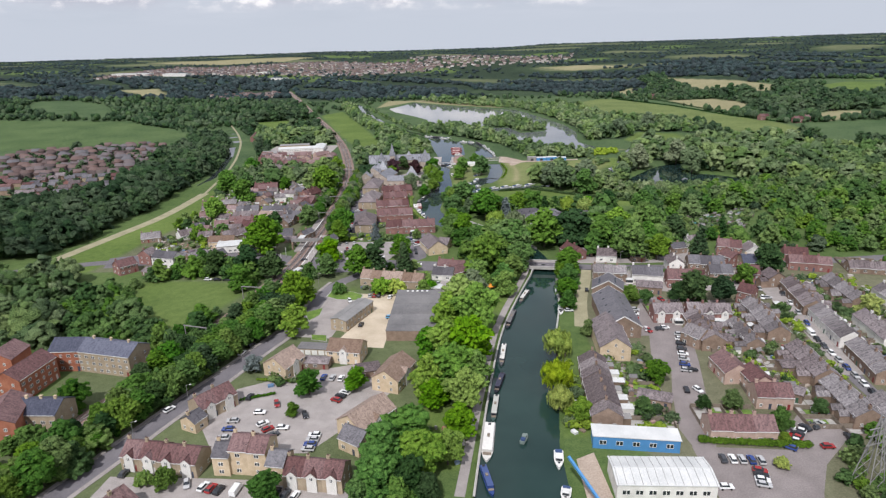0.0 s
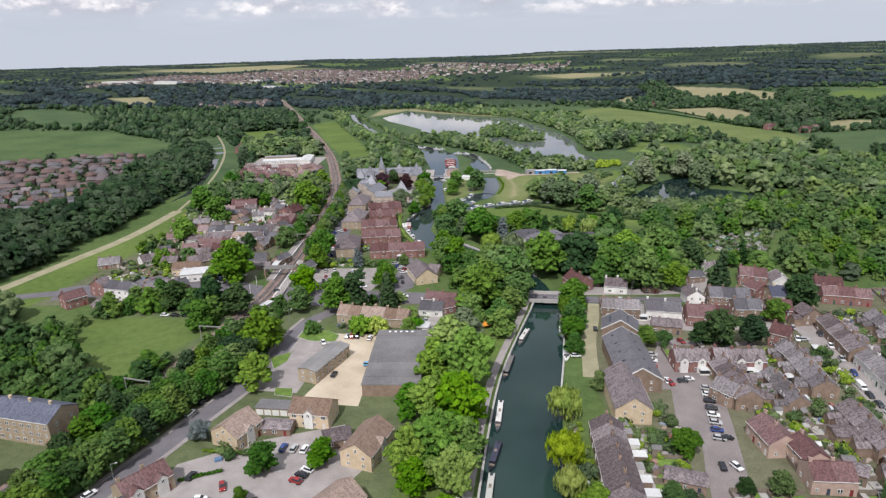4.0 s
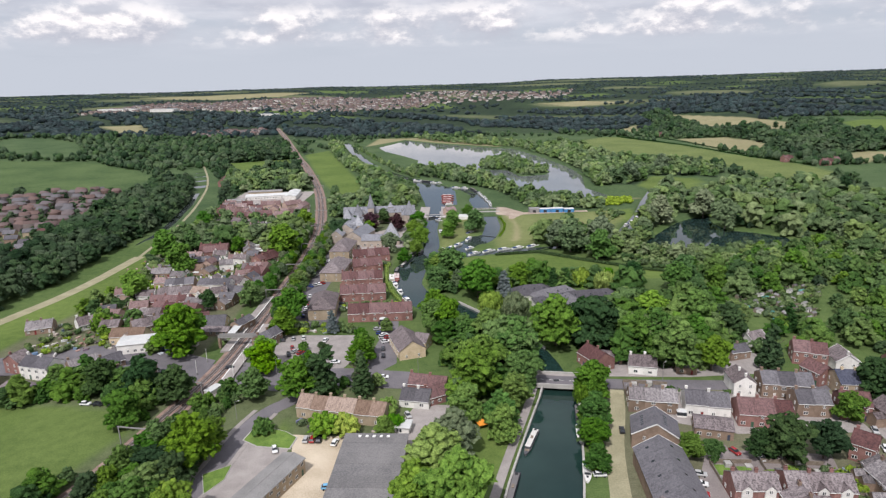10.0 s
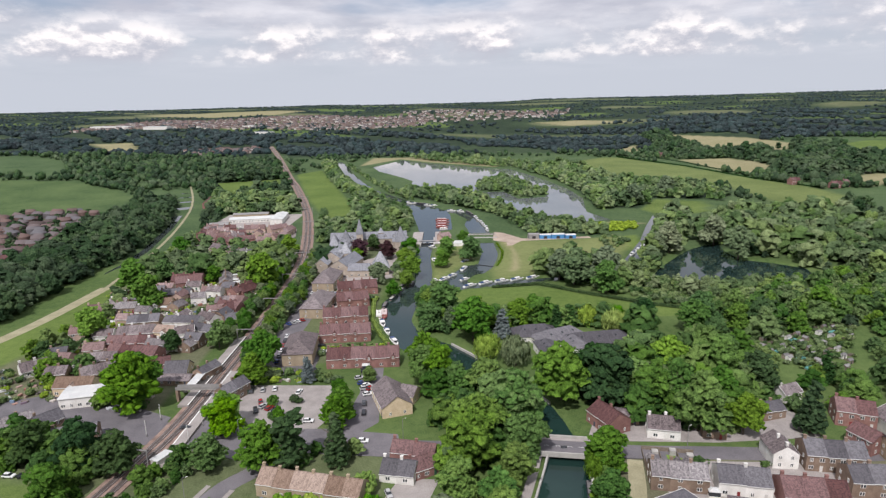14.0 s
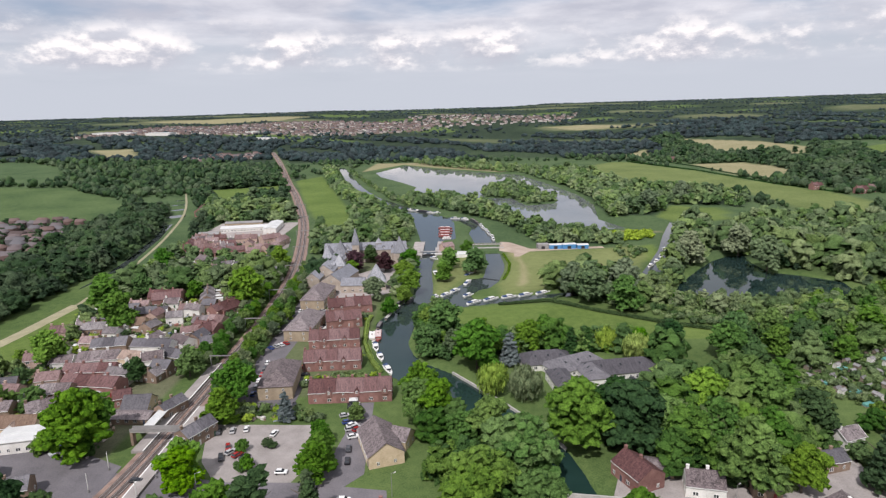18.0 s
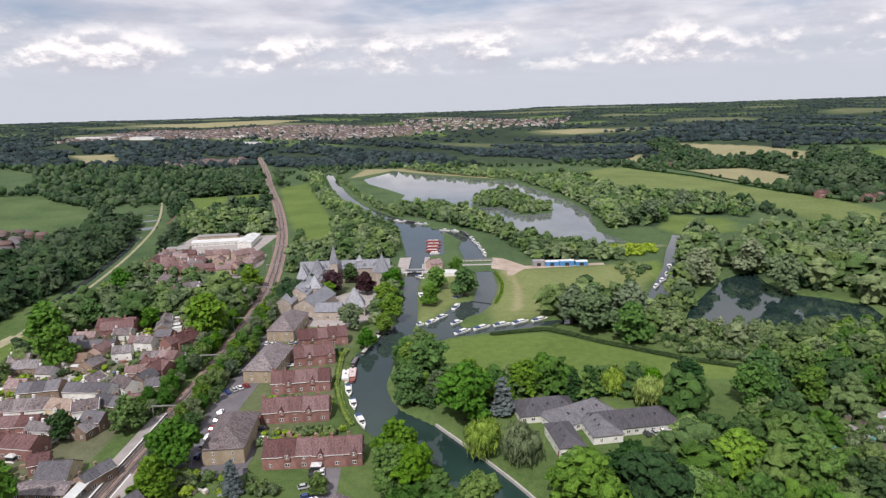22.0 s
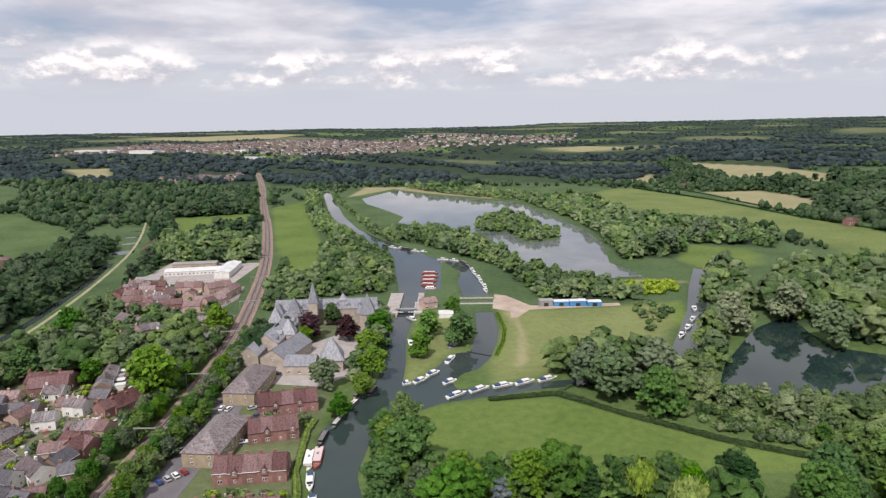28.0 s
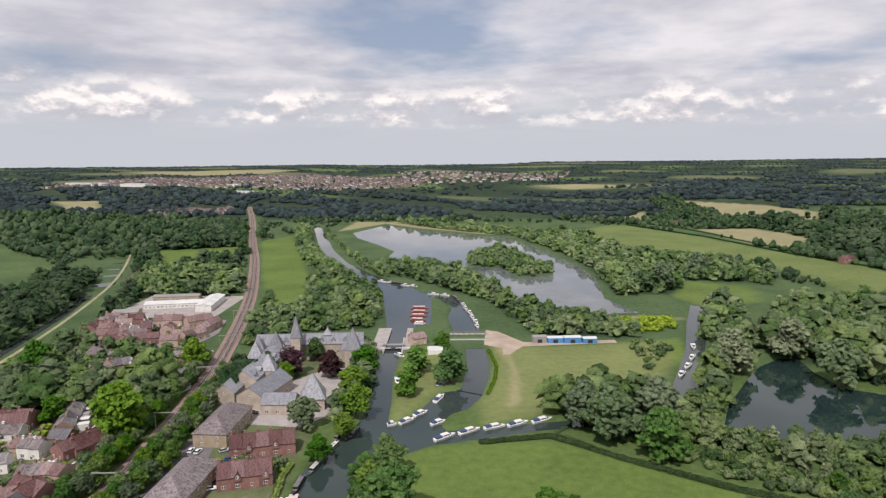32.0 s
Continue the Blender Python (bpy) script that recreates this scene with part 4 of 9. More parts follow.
def window_meshes(w, h):
    """A frame with two recessed lights, all one piece, and a pane to fill it."""
    f = bmesh.new()
    y0, y1 = 0.02, -0.08
    V = {}

    def v(x, y, z):
        return V.setdefault((round(x, 4), y, round(z, 4)), f.verts.new((x, y, z)) if (round(x, 4), y, round(z, 4)) not in V else None)

    xs_, zs_, t = (-w / 2, 0.0, w / 2), (0.0, h), 0.09
    for a, b in zip(xs_, xs_[1:]):
        o = [(a, 0.0), (b, 0.0), (b, h), (a, h)]
        i = [(a + t, t), (b - t, t), (b - t, h - t), (a + t, h - t)]
        for k in range(4):
            j = (k + 1) % 4
            f.faces.new((v(o[k][0], y1, o[k][1]), v(o[j][0], y1, o[j][1]), v(i[j][0], y1, i[j][1]), v(i[k][0], y1, i[k][1])))
            f.faces.new((v(i[k][0], y1, i[k][1]), v(i[j][0], y1, i[j][1]), v(i[j][0], -0.03, i[j][1]), v(i[k][0], -0.03, i[k][1])))
        q = f.faces.new([v(x, -0.03, z) for x, z in i])
        q.material_index = 1
    rim = [(-w / 2, 0.0), (0.0, 0.0), (w / 2, 0.0), (w / 2, h), (0.0, h), (-w / 2, h)]
    for k in range(6):
        j = (k + 1) % 6
        f.faces.new((v(rim[k][0], y0, rim[k][1]), v(rim[j][0], y0, rim[j][1]), v(rim[j][0], y1, rim[j][1]), v(rim[k][0], y1, rim[k][1])))
    bmesh.ops.recalc_face_normals(f, faces=f.faces)
    me = bpy.data.meshes.new("window")
    f.to_mesh(me)
    f.free()
    me.materials.append(PAINT_WHITE)
    me.materials.append(GLASS)
    g = bmesh.new()
    box(g, -w / 2 + t, w / 2 - t, -0.045, 0.015, t, h - t)
    pane = bpy.data.meshes.new("pane")
    g.to_mesh(pane)
    g.free()
    pane.materials.append(GLASS)
    return me, pane


WIN = {"w": window_meshes(1.5, 1.25), "n": window_meshes(0.95, 1.25), "b": window_meshes(2.1, 1.5)}
bm = bmesh.new()
box(bm, -0.45, 0.45, -0.06, 0.02, 0, 2.0)
box(bm, -0.52, 0.52, -0.04, 0.01, 2.002, 2.1)
DOOR_ME = bpy.data.meshes.new("door")
bm.to_mesh(DOOR_ME)
bm.free()
DOORS = []
for c in ((0.05, 0.06, 0.09), (0.20, 0.03, 0.03), (0.60, 0.58, 0.55), (0.04, 0.10, 0.06)):
    d = DOOR_ME.copy()
    d.materials.append(plain("door_paint", c))
    DOORS.append(d)
bm = bmesh.new()
box(bm, -0.45, 0.45, -0.35, 0.35, 0, 1.6)
box(bm, -0.53, 0.53, -0.43, 0.43, 1.6, 1.75)
CHIMNEY_ME = bpy.data.meshes.new("chimney")
bm.to_mesh(CHIMNEY_ME)
bm.free()
bm = bmesh.new()
for x in (-0.22, 0.22):
    bmesh.ops.create_cone(bm, segments=8, radius1=0.14, radius2=0.11, depth=0.5, cap_ends=True, matrix=Matrix.Translation((x, 0, 2.0)))
POT_ME = bpy.data.meshes.new("chimney_pot")
bm.to_mesh(POT_ME)
bm.free()
POT_ME.materials.append(TILE_RED)


def put_window(parent, kind, x, y, z, turn):
    """A window of frame and pane; far from the camera's way it is one piece."""
    top = parent if parent.parent is None else parent.parent
    if top.matrix_basis.translation.y > 168 or parent.parent is not None:
        part_mesh("window", WIN[kind][0], None, parent).matrix_basis = pose(x, y, z, 0, 0, turn)
        return
    f, g = WIN[kind]
    o = part_mesh("window", f, None, parent)
    o.matrix_basis = pose(x, y, z, 0, 0, turn)
    part_mesh("pane", g, None, o)


def put_door(parent, x, y, turn, k=0):
    o = part_mesh("door", DOORS[k % 4], None, parent)
    o.matrix_basis = pose(x, y, 0.05, 0, 0, turn)


def gable_wall(L, W, eaves, ridge):
    bm = bmesh.new()
    prof = [(-W / 2, -0.3), (W / 2, -0.3), (W / 2, eaves), (0, ridge - 0.12), (-W / 2, eaves)]
    ends = [[bm.verts.new((x, y, z)) for y, z in prof] for x in (-L / 2, L / 2)]
    bm.faces.new(ends[0][::-1])
    bm.faces.new(ends[1])
    for i in range(5):
        j = (i + 1) % 5
        bm.faces.new((ends[0][i], ends[0][j], ends[1][j], ends[1][i]))
    return bm


def gable_roof(L, W, eaves, ridge, over=0.35, end=0.3, thick=0.16):
    """Two slopes with thickness and overhanging eaves, and a ridge bar."""
    bm = bmesh.new()
    slope = (ridge - eaves) / (W / 2)
    lo = eaves - over * slope
    for s in (-1, 1):
        ends = []
        for x in (-L / 2 - end, L / 2 + end):
            ends.append([bm.verts.new((x, s * y, z)) for y, z in ((W / 2 + over, lo), (0, ridge), (0, ridge + thick), (W / 2 + over, lo + thick))])
        for i in range(4):
            j = (i + 1) % 4
            bm.faces.new((ends[0][i], ends[0][j], ends[1][j], ends[1][i]))
        bm.faces.new(ends[0])
        bm.faces.new(ends[1])
    box(bm, -L / 2 - end, L / 2 + end, -0.13, 0.13, ridge + thick - 0.05, ridge + thick + 0.07)
    bmesh.ops.recalc_face_normals(bm, faces=bm.faces)
    return bm


def hip_roof(L, W, eaves, ridge, over=0.4):
    bm = bmesh.new()
    a, b, k = L / 2 + over, W / 2 + over, max(0.1, L / 2 - W / 2)
    slope = (ridge - eaves) / (W / 2)
    lo = eaves - over * slope
    base = [bm.verts.new((x, y, lo)) for x, y in ((-a, -b), (a, -b), (a, b), (-a, b))]
    rim = [bm.verts.new((x, y, lo + 0.15)) for x, y in ((-a, -b), (a, -b), (a, b), (-a, b))]
    r0, r1 = bm.verts.new((-k, 0, ridge + 0.15)), bm.verts.new((k, 0, ridge + 0.15))
    for i in range(4):
        bm.faces.new((base[i], base[(i + 1) % 4], rim[(i + 1) % 4], rim[i]))
    bm.faces.new((rim[0], rim[1], r1, r0))
    bm.faces.new((rim[1], rim[2], r1))
    bm.faces.new((rim[2], rim[3], r0, r1))
    bm.faces.new((rim[3], rim[0], r0))
    bm.faces.new(base[::-1])
    return bm


def cross_gable(W, out, eaves, ridge, depth):
    """A small gabled projection facing -y: wall and roof."""
    wall = bmesh.new()
    prof = [(-W / 2, 0.0), (W / 2, 0.0), (W / 2, eaves), (0, ridge - 0.1), (-W / 2, eaves)]
    ends = [[wall.verts.new((x, y, z)) for x, z in prof] for y in (-out, depth)]
    wall.faces.new(ends[0])
    wall.faces.new(ends[1][::-1])
    for i in range(5):
        j = (i + 1) % 5
        wall.faces.new((ends[0][j], ends[0][i], ends[1][i], ends[1][j]))
    roof = gable_roof(depth + out, W, eaves, ridge, 0.2, 0.12, 0.12)
    roof.transform(Matrix.Translation((0, (depth - out) / 2, 0)) @ Matrix.Rotation(math.pi / 2, 4, "Z"))
    return wall, roof


# wall, roof, unit length, rise share of the width, words
STYLES = {
    "est": (BRICK_TAN, TILE_RED, 6.0, 0.34, "house", "tan brick estate house with red tiled roof and white gable"),
    "est3": (BRICK_CREAM, TILE_RED, 6.0, 0.30, "house", "three-storey cream brick house with red tiled roof"),
    "estg": (BRICK_CREAM, SLATE, 6.0, 0.30, "house", "cream brick house with grey slate roof"),
    "cream": (BRICK_CREAM, TILE_TAN, 0, 0.32, "apartment_house", "cream brick apartment house with tan tiled roof"),
    "creamg": (BRICK_CREAM, SLATE, 0, 0.34, "house", "cream brick house with dark slate roof"),
    "creamd": (BRICK_CREAM, TILE_BROWN, 0, 0.34, "house", "cream brick riverside house with brown tiled roof"),
    "low": (BRICK_BROWN, TILE_BROWN, 0, 0.16, "outbuilding", "low brown brick outbuilding with shallow roof"),
    "shed": (BRICK_TAN, SHEET_GREY, 0, 0.11, "workshop", "long low workshop with grey sheet roof"),
    "shedw": (RENDER_WHITE, SHEET_WHITE, 0, 0.10, "workshop", "low workshop with pale sheet roof"),
    "flatr": (BRICK_ORANGE, SLATE_BLUE, 0, 0.26, "apartment_block", "orange brick apartment block with blue slate roof"),
    "flatc": (BRICK_TAN, SLATE_BLUE, 0, 0.26, "apartment_block", "tan brick apartment block with blue slate roof"),
    "flatred": (BRICK_ORANGE, TILE_RED, 0, 0.28, "apartment_block", "orange brick apartment block with red tiled roof"),
    "terr": (BRICK_BROWN, TILE_BROWN, 5.6, 0.32, "terraced_house", "brown brick terraced house with mottled tiled roof"),
    "terrw": (RENDER_WHITE, TILE_BROWN, 5.6, 0.32, "terraced_house", "pale rendered terraced house with brown tiled roof"),
    "malt": (BRICK_CREAM, TILE_BROWN, 0, 0.34, "warehouse", "cream brick malting with brown tiled roof"),
    "slate": (BRICK_BROWN, SLATE, 0, 0.30, "warehouse", "large former malting with dark slate roof"),
    "slateb": (BRICK_BROWN, SLATE, 6.5, 0.32, "house", "brown brick house with dark slate roof"),
    "brick": (BRICK_RED, TILE_RED, 7.0, 0.32, "house", "red brick house with red-brown tiled roof"),
    "brickp": (BRICK_PINK, TILE_RED, 7.0, 0.32, "house", "pale pink brick house with red-brown tiled roof"),
    "rose": (BRICK_PINK, TILE_ROSE, 7.0, 0.32, "house", "pale pink brick house with rose-brown tiled roof"),
    "brickg": (BRICK_RED, TILE_BROWN, 6.0, 0.32, "terraced_house", "red brick terraced house with brown roof and white gable"),
    "red": (BRICK_RED, TILE_RED, 5.4, 0.36, "terraced_house", "red brick riverside terraced house with red tiled roof and dormer"),
    "white": (RENDER_WHITE, TILE_BROWN, 7.0, 0.34, "house", "white rendered house with brown tiled roof"),
    "whiteg": (RENDER_WHITE, SLATE, 7.0, 0.32, "house", "white rendered house with grey slate roof"),
    "block": (BRICK_TAN, TILE_BROWN, 0, 0.32, "apartment_block", "tan brick apartment block with hipped brown roof"),
    "home": (RENDER_WHITE, SLATE, 0, 0.30, "care_home", "white walled care home wing with hipped grey slate roof"),
    "long": (BRICK_TAN, TILE_TAN, 5.7, 0.34, "terraced_house", "old tan brick cottage with red-brown tiled roof"),
    "boxw": (RENDER_WHITE, SHEET_WHITE, 0, 0.03, "building", "white two-storey building with flat pale roof"),
}
count_made = [0]


def house(x, y, ang, L, W, ridge, style, plain_side=False, tail=False):
    hip = style.endswith("h") and style != "h" and style[:-1] in ("block", "home")
    flip = style in ("terrf", "terrwf")
    key = style[:-1] if hip or flip else style
    wall_m, roof_m, unit, rise, name, label = STYLES[key]
    if key in ("terr", "terrw") and int(x * 3 + y) % 2:
        roof_m, label = SLATE_WORN, label.replace("brown tiled", "worn grey slate").replace("mottled tiled", "worn grey slate")
    eaves = ridge - rise * W
    units = max(1, round(L / unit)) if unit else 1
    u = L / units
    # the face seen from the south gets the doors
    if math.cos(radians(ang)) < 0:
        ang += 180
    if flip:
        ang += 180
    for k in range(units):
        count_made[0] += 1
        c = count_made[0]
        off = -L / 2 + (k + 0.5) * u
        cx, cy = x + off * math.cos(radians(ang)), y + off * math.sin(radians(ang))
        step = 0.0 if units == 1 else 0.12 * ((c * 7) % 3 - 1)
        e = empty(name, pose(cx, cy, lie(cx, cy), 0, 0, ang))
        e_h, r_h = eaves + step, ridge + step
        if hip:
            cuboid("wall", -u / 2, u / 2, -W / 2, W / 2, -0.3, e_h, wall_m, e)
            part("roof", hip_roof(u, W, e_h, r_h), roof_m, e)
        else:
            part("wall", gable_wall(u - (0.02 if units > 1 else 0), W, e_h, r_h), wall_m, e)
            part("roof", gable_roof(u, W, e_h, r_h, 0.35, 0.3 if units == 1 else 0.0), roof_m, e)
        if cy < 470 and not hip and key not in ("low", "shed", "shedw", "slate"):
            cuboid("fascia", -u / 2, u / 2, -W / 2 - 0.42, -W / 2 - 0.36, e_h - 0.35 * (r_h - e_h) / (W / 2) - 0.06, e_h - 0.35 * (r_h - e_h) / (W / 2) + 0.15, PAINT_WHITE, e, "white fascia board")
        storeys = max(1, int((e_h + 0.3) / 2.65))
        far_off = cy > 560
        bays = max(1, int(u / 3.0))
        for s in range(storeys):
            z = 0.95 + 2.65 * s
            for side, turn in ((-1, 0), (1, 180)):
                if side == 1:
                    continue
                for i in range(bays):
                    wx = -u / 2 + (i + 0.5) * u / bays
                    if s == 0 and side == -1 and i == bays - 1 and bays > 1:
                        put_door(e, wx, -W / 2, 0, c)
                        continue
                    put_window(e, "w" if (c + i + s) % 3 else "n", wx, side * W / 2, z, turn)
            if (units == 1 or k in (0, units - 1)) and W > 6 and not far_off:
                for side, turn in ((-1, -90), (1, 90)):
                    if units > 1 and side != (-1 if k == 0 else 1):
                        continue
                    for wy in (-W / 4.2, W / 4.2):
                        put_window(e, "n", side * u / 2, wy, z, turn)
        if unit and key not in ("shed",):
            ch = part_mesh("chimney", CHIMNEY_ME.copy(), wall_m, e)
            ch.matrix_basis = pose(-u / 2 + 0.7, 0.4 * (c % 2), r_h - 0.5)
            if cy < 260:
                part_mesh("chimney_pot", POT_ME, None, ch)
        if key in ("est", "brickg", "red", "cream") and (key != "red" or k % 2):
            gw = 3.0 if key != "red" else 2.2
            wl_, rf = cross_gable(gw, 0.5, e_h + 0.3 if key != "red" else 1.6, min(r_h - 0.4, e_h + 1.6) if key != "red" else 2.9, W / 2)
            lift = 0.0 if key != "red" else e_h - 1.6
            g = part("gable", wl_, RENDER_WHITE if key != "red" else BRICK_RED, e, "white gabled bay" if key != "red" else "brick dormer")
            g.location = (0, -W / 2, lift)
            q = part("gable_roof", rf, roof_m, g)
            put_window(g, "n", 0, -0.5, (e_h - 1.0) if key != "red" else 0.9, 0)
        if key in ("cream", "malt", "block") and not hip:
            put_window(e, "n", -u / 2, 0, e_h + 0.2, -90)
        if tail or key in ("terr",) and not far_off:
            if x < 60:
                t = cuboid("rear_wing", -u / 2 + 0.3, 0.6, W / 2 - 0.05, W / 2 + 3.0 + c % 3, -0.2, 2.6, RENDER_WHITE if c % 2 else wall_m, e)
                cuboid("lean_roof", -u / 2 + 0.2, 0.7, W / 2 - 0.02, W / 2 + 3.2 + c % 3, 2.604, 2.76, SHEET_WHITE if c % 3 else SHEET_GREY, t)
            else:
                ww, wh, dp = u * 0.52, e_h * 0.72, 3.6 + 0.7 * (c % 3)
                side = 1 if c % 2 else -1
                t = part("rear_wing", gable_wall(dp, ww, wh, wh + 1.3), wall_m, e)
                t.matrix_basis = pose(side * (u / 2 - ww / 2 - 0.15), W / 2 + dp / 2 - 0.3, 0, 0, 0, 90)
                part("wing_roof", gable_roof(dp, ww, wh, wh + 1.3, 0.15, 0.1, 0.1), roof_m, t)
            put_window(e, "n", 0.3 * u if c % 2 == 0 else -0.3 * u, W / 2, 3.6, 180)
        if key in ("slate", "white", "whiteg") and units == 1:
            slope = math.hypot(W / 2 + 0.35, (r_h - e_h) / (W / 2) * (W / 2 + 0.35))
            for end in (-1, 1):
                for side in (-1, 1):
                    o = cuboid("bargeboard", -0.05, 0.05, 0, slope, -0.20, 0.20, PAINT_WHITE, e, "white bargeboard")
                    o.matrix_basis = Matrix.Translation((end * (u / 2 + 0.36), 0, r_h + 0.02)) @ Matrix.Rotation(0 if side > 0 else math.pi, 4, "Z") @ Matrix.Rotation(-math.atan(2 * (r_h - e_h) / W), 4, "X")
        if key == "slate":
            for i in range(5):
                for s in (-1, 1):
                    o = part_mesh("skylight", WIN["n"][1], None, e, "small roof light")
                    o.matrix_basis = Matrix.Translation((-u / 2 + 3 + i * (u - 6) / 4, s * W / 4, (e_h + r_h) / 2 + 0.20)) @ Matrix.Rotation(-s * math.atan(2 * rise), 4, "X") @ Matrix.Rotation(-math.pi / 2, 4, "X")
        if key == "flatc":
            for i in range(3):
                ch = part_mesh("chimney", CHIMNEY_ME.copy(), BRICK_CREAM, e)
                ch.matrix_basis = pose(-u / 2 + (i + 0.5) * u / 3, 0, r_h - 0.6)
        if key == "home":
            for i in range(3):
                o = part_mesh("skylight", WIN["n"][1], None, e, "small white-framed roof light")
                o.matrix_basis = Matrix.Translation((-u / 4 + i * u / 4, -W / 4, (e_h + r_h) / 2 + 0.20)) @ Matrix.Rotation(math.atan(2 * rise), 4, "X") @ Matrix.Rotation(-math.pi / 2, 4, "X")
        group = "houses of the terrace" if units > 1 else ""
        tagged(e, label, name.replace("_", " "), group)


HOUSES_A = [
    (-85.7, 156.9, -11, 25.1, 8.5, 7.8, "est"),
    (-58.5, 155.6, -8, 11.7, 9, 11, "est3"),
    (-66.7, 155.2, -6, 5.1, 8, 9, "estg"),
    (-49.3, 150.6, -10, 5.3, 8, 9, "estg"),
    (-38, 147.8, -10, 17.8, 8.5, 7.8, "est"),
    (-82, 187, 50, 13.8, 9, 8, "est"),
    (-84.7, 176.2, 65, 5.4, 6.5, 6, "estg"),
    (-26.5, 174, 52, 16.4, 11, 9, "cream"),
    (-28.6, 163.8, -34, 8.4, 8, 7, "creamg"),
    (-63, 212.5, 63, 11.5, 11, 8.8, "cream"),
    (-39.8, 222.4, -11, 13.7, 10, 8.5, "cream"),
    (-19.5, 203, 69, 16, 10.5, 8.8, "cream"),
    (-90.3, 136.7, 69, 5.1, 9, 7.5, "est"),
    (-51, 216.5, -7, 10.5, 6, 3.6, "low"),
    (-30.2, 209.4, 15, 8.8, 7, 4, "low"),
]
HOUSES_B = [
    (-42.5, 258.5, 66, 24, 8, 6.2, "shed"),
    (-150.5, 222.4, -1, 12.4, 12, 12, "flatr"),
    (-132.4, 219.1, -15, 24.6, 12, 12, "flatc"),
    (-157.8, 203.9, 82, 18.1, 11, 12, "flatred"),
    (-136.8, 180.4, -3, 15.1, 11, 10, "flatc"),
    (-173.1, 216.4, 91, 11.9, 11, 12, "flatred"),
    (-145.7, 174.6, 107, 17.5, 11, 12, "flatred"),
    (54.3, 190, -96, 40.2, 10, 8, "terrf"),
    (68.2, 227.2, -95, 24.8, 12, 10, "malt"),
    (77.1, 251.5, -94, 34.4, 15, 10, "slate"),
    (81.5, 280.8, -105, 11.2, 15, 10, "slate"),
    (109.5, 233.9, -94, 26.2, 9, 7.5, "terrf"),
    (106.3, 202, 92, 13, 9.5, 7.8, "brickp"),
    (111.5, 192.5, 92, 10, 8, 7.8, "brickp"),
    (112, 183.3, -7, 12, 9, 7.8, "brickp"),
]
HOUSES_C = [
    (92.7, 165.4, -4, 20.4, 9, 7.5, "brickp"),
    (140.2, 243.3, -97, 33.6, 9, 7.5, "terr"),
    (137.7, 203.4, -94, 24.1, 9, 7.5, "terr"),
    (135.9, 177.9, -94, 22.9, 9, 7.5, "terr"),
    (170.3, 267.4, -100, 31.4, 9, 7.5, "terrf"),
    (166.1, 235, -98, 30.1, 9, 7.5, "terrwf"),
    (161.6, 204.4, -99, 24.7, 9, 7.5, "terrf"),
    (193.8, 271.6, -95, 29.3, 9, 7.5, "terr"),
    (181.9, 230.6, -97, 24.9, 9, 7.5, "terrw"),
    (199.1, 311.6, -17, 21, 9, 7.5, "brick"),
    (227.1, 305.2, -14, 19.9, 9, 6, "terr"),
    (125.2, 229.8, -92, 21.4, 7, 6, "terr"),
    (129.8, 203.2, -3, 8.3, 6, 4.5, "low"),
    (121.7, 185.6, -40, 6.1, 6, 4.5, "low"),
    (72.6, 184.8, -22, 11.2, 6, 4, "low"),
]
HOUSES_D = [
    (145.3, 169.6, -92, 16.3, 9, 7.5, "terr"),
    (186.6, 221.1, -101, 25.9, 9, 7.5, "terr"),
    (210.8, 260.9, -88, 20.7, 9, 7.5, "terrw"),
    (100.4, 252.4, -4, 13, 9, 7.8, "brickg"),
    (118.5, 251.3, -7, 18.9, 9, 7.8, "brickg"),
    (88.2, 303.1, -11, 17.2, 9, 8, "terr"),
    (106.9, 299.8, -12, 15.5, 10, 8, "whiteg"),
    (124.1, 292.4, -11, 18.3, 11, 8.5, "brick"),
    (144.4, 298.4, -8, 11.8, 10, 8.5, "slateb"),
    (158, 295.4, -14, 9.5, 10, 9, "brick"),
    (169.1, 311.6, -7, 14.4, 12, 9, "flatc"),
    (142.2, 311.6, -10, 18.6, 10, 9, "slateb"),
    (167.6, 338.6, -20, 13.2, 10, 9, "brick"),
    (176.6, 329.8, -99, 10.1, 9, 9, "white"),
    (127, 315.2, -97, 11.5, 8, 8, "white"),
]
HOUSES_E = [
    (94.5, 333, -15, 11.3, 9, 7, "white"),
    (76.2, 338.9, -67, 13, 10, 8, "brick"),
    (153.5, 357.6, 20, 8.7, 7, 6, "white"),
    (160.6, 320.9, -69, 9.1, 8, 8, "brick"),
    (103.5, 285.8, -16, 12.4, 9, 5, "low"),
    (145.2, 269.3, -45, 6.8, 9, 9, "brick"),
    (141.1, 252.2, -88, 9.9, 9, 8, "terr"),
    (104.3, 228.1, -54, 8.7, 9, 8, "terr"),
    (200.3, 327.5, -17, 12.5, 9, 7, "brick"),
    (84.5, 343, -20, 9, 6, 4, "low"),
    (112, 331, -12, 8, 6, 4.2, "low"),
    (139, 344, 15, 10, 7, 6, "slateb"),
    (168.2, 290, -84, 8, 9, 8, "terrf"),
    (-26.6, 301.8, -14, 34.2, 9, 7.5, "long"),
    (4.7, 319.6, -13, 15.4, 8, 7, "brick"),
    (0.2, 310.6, -13, 11.6, 9, 6, "whiteg"),
    (7.1, 312.7, 28, 9.3, 8, 6, "brick"),
    (-5.9, 358.4, -72, 19.4, 12, 8.5, "creamd"),
]
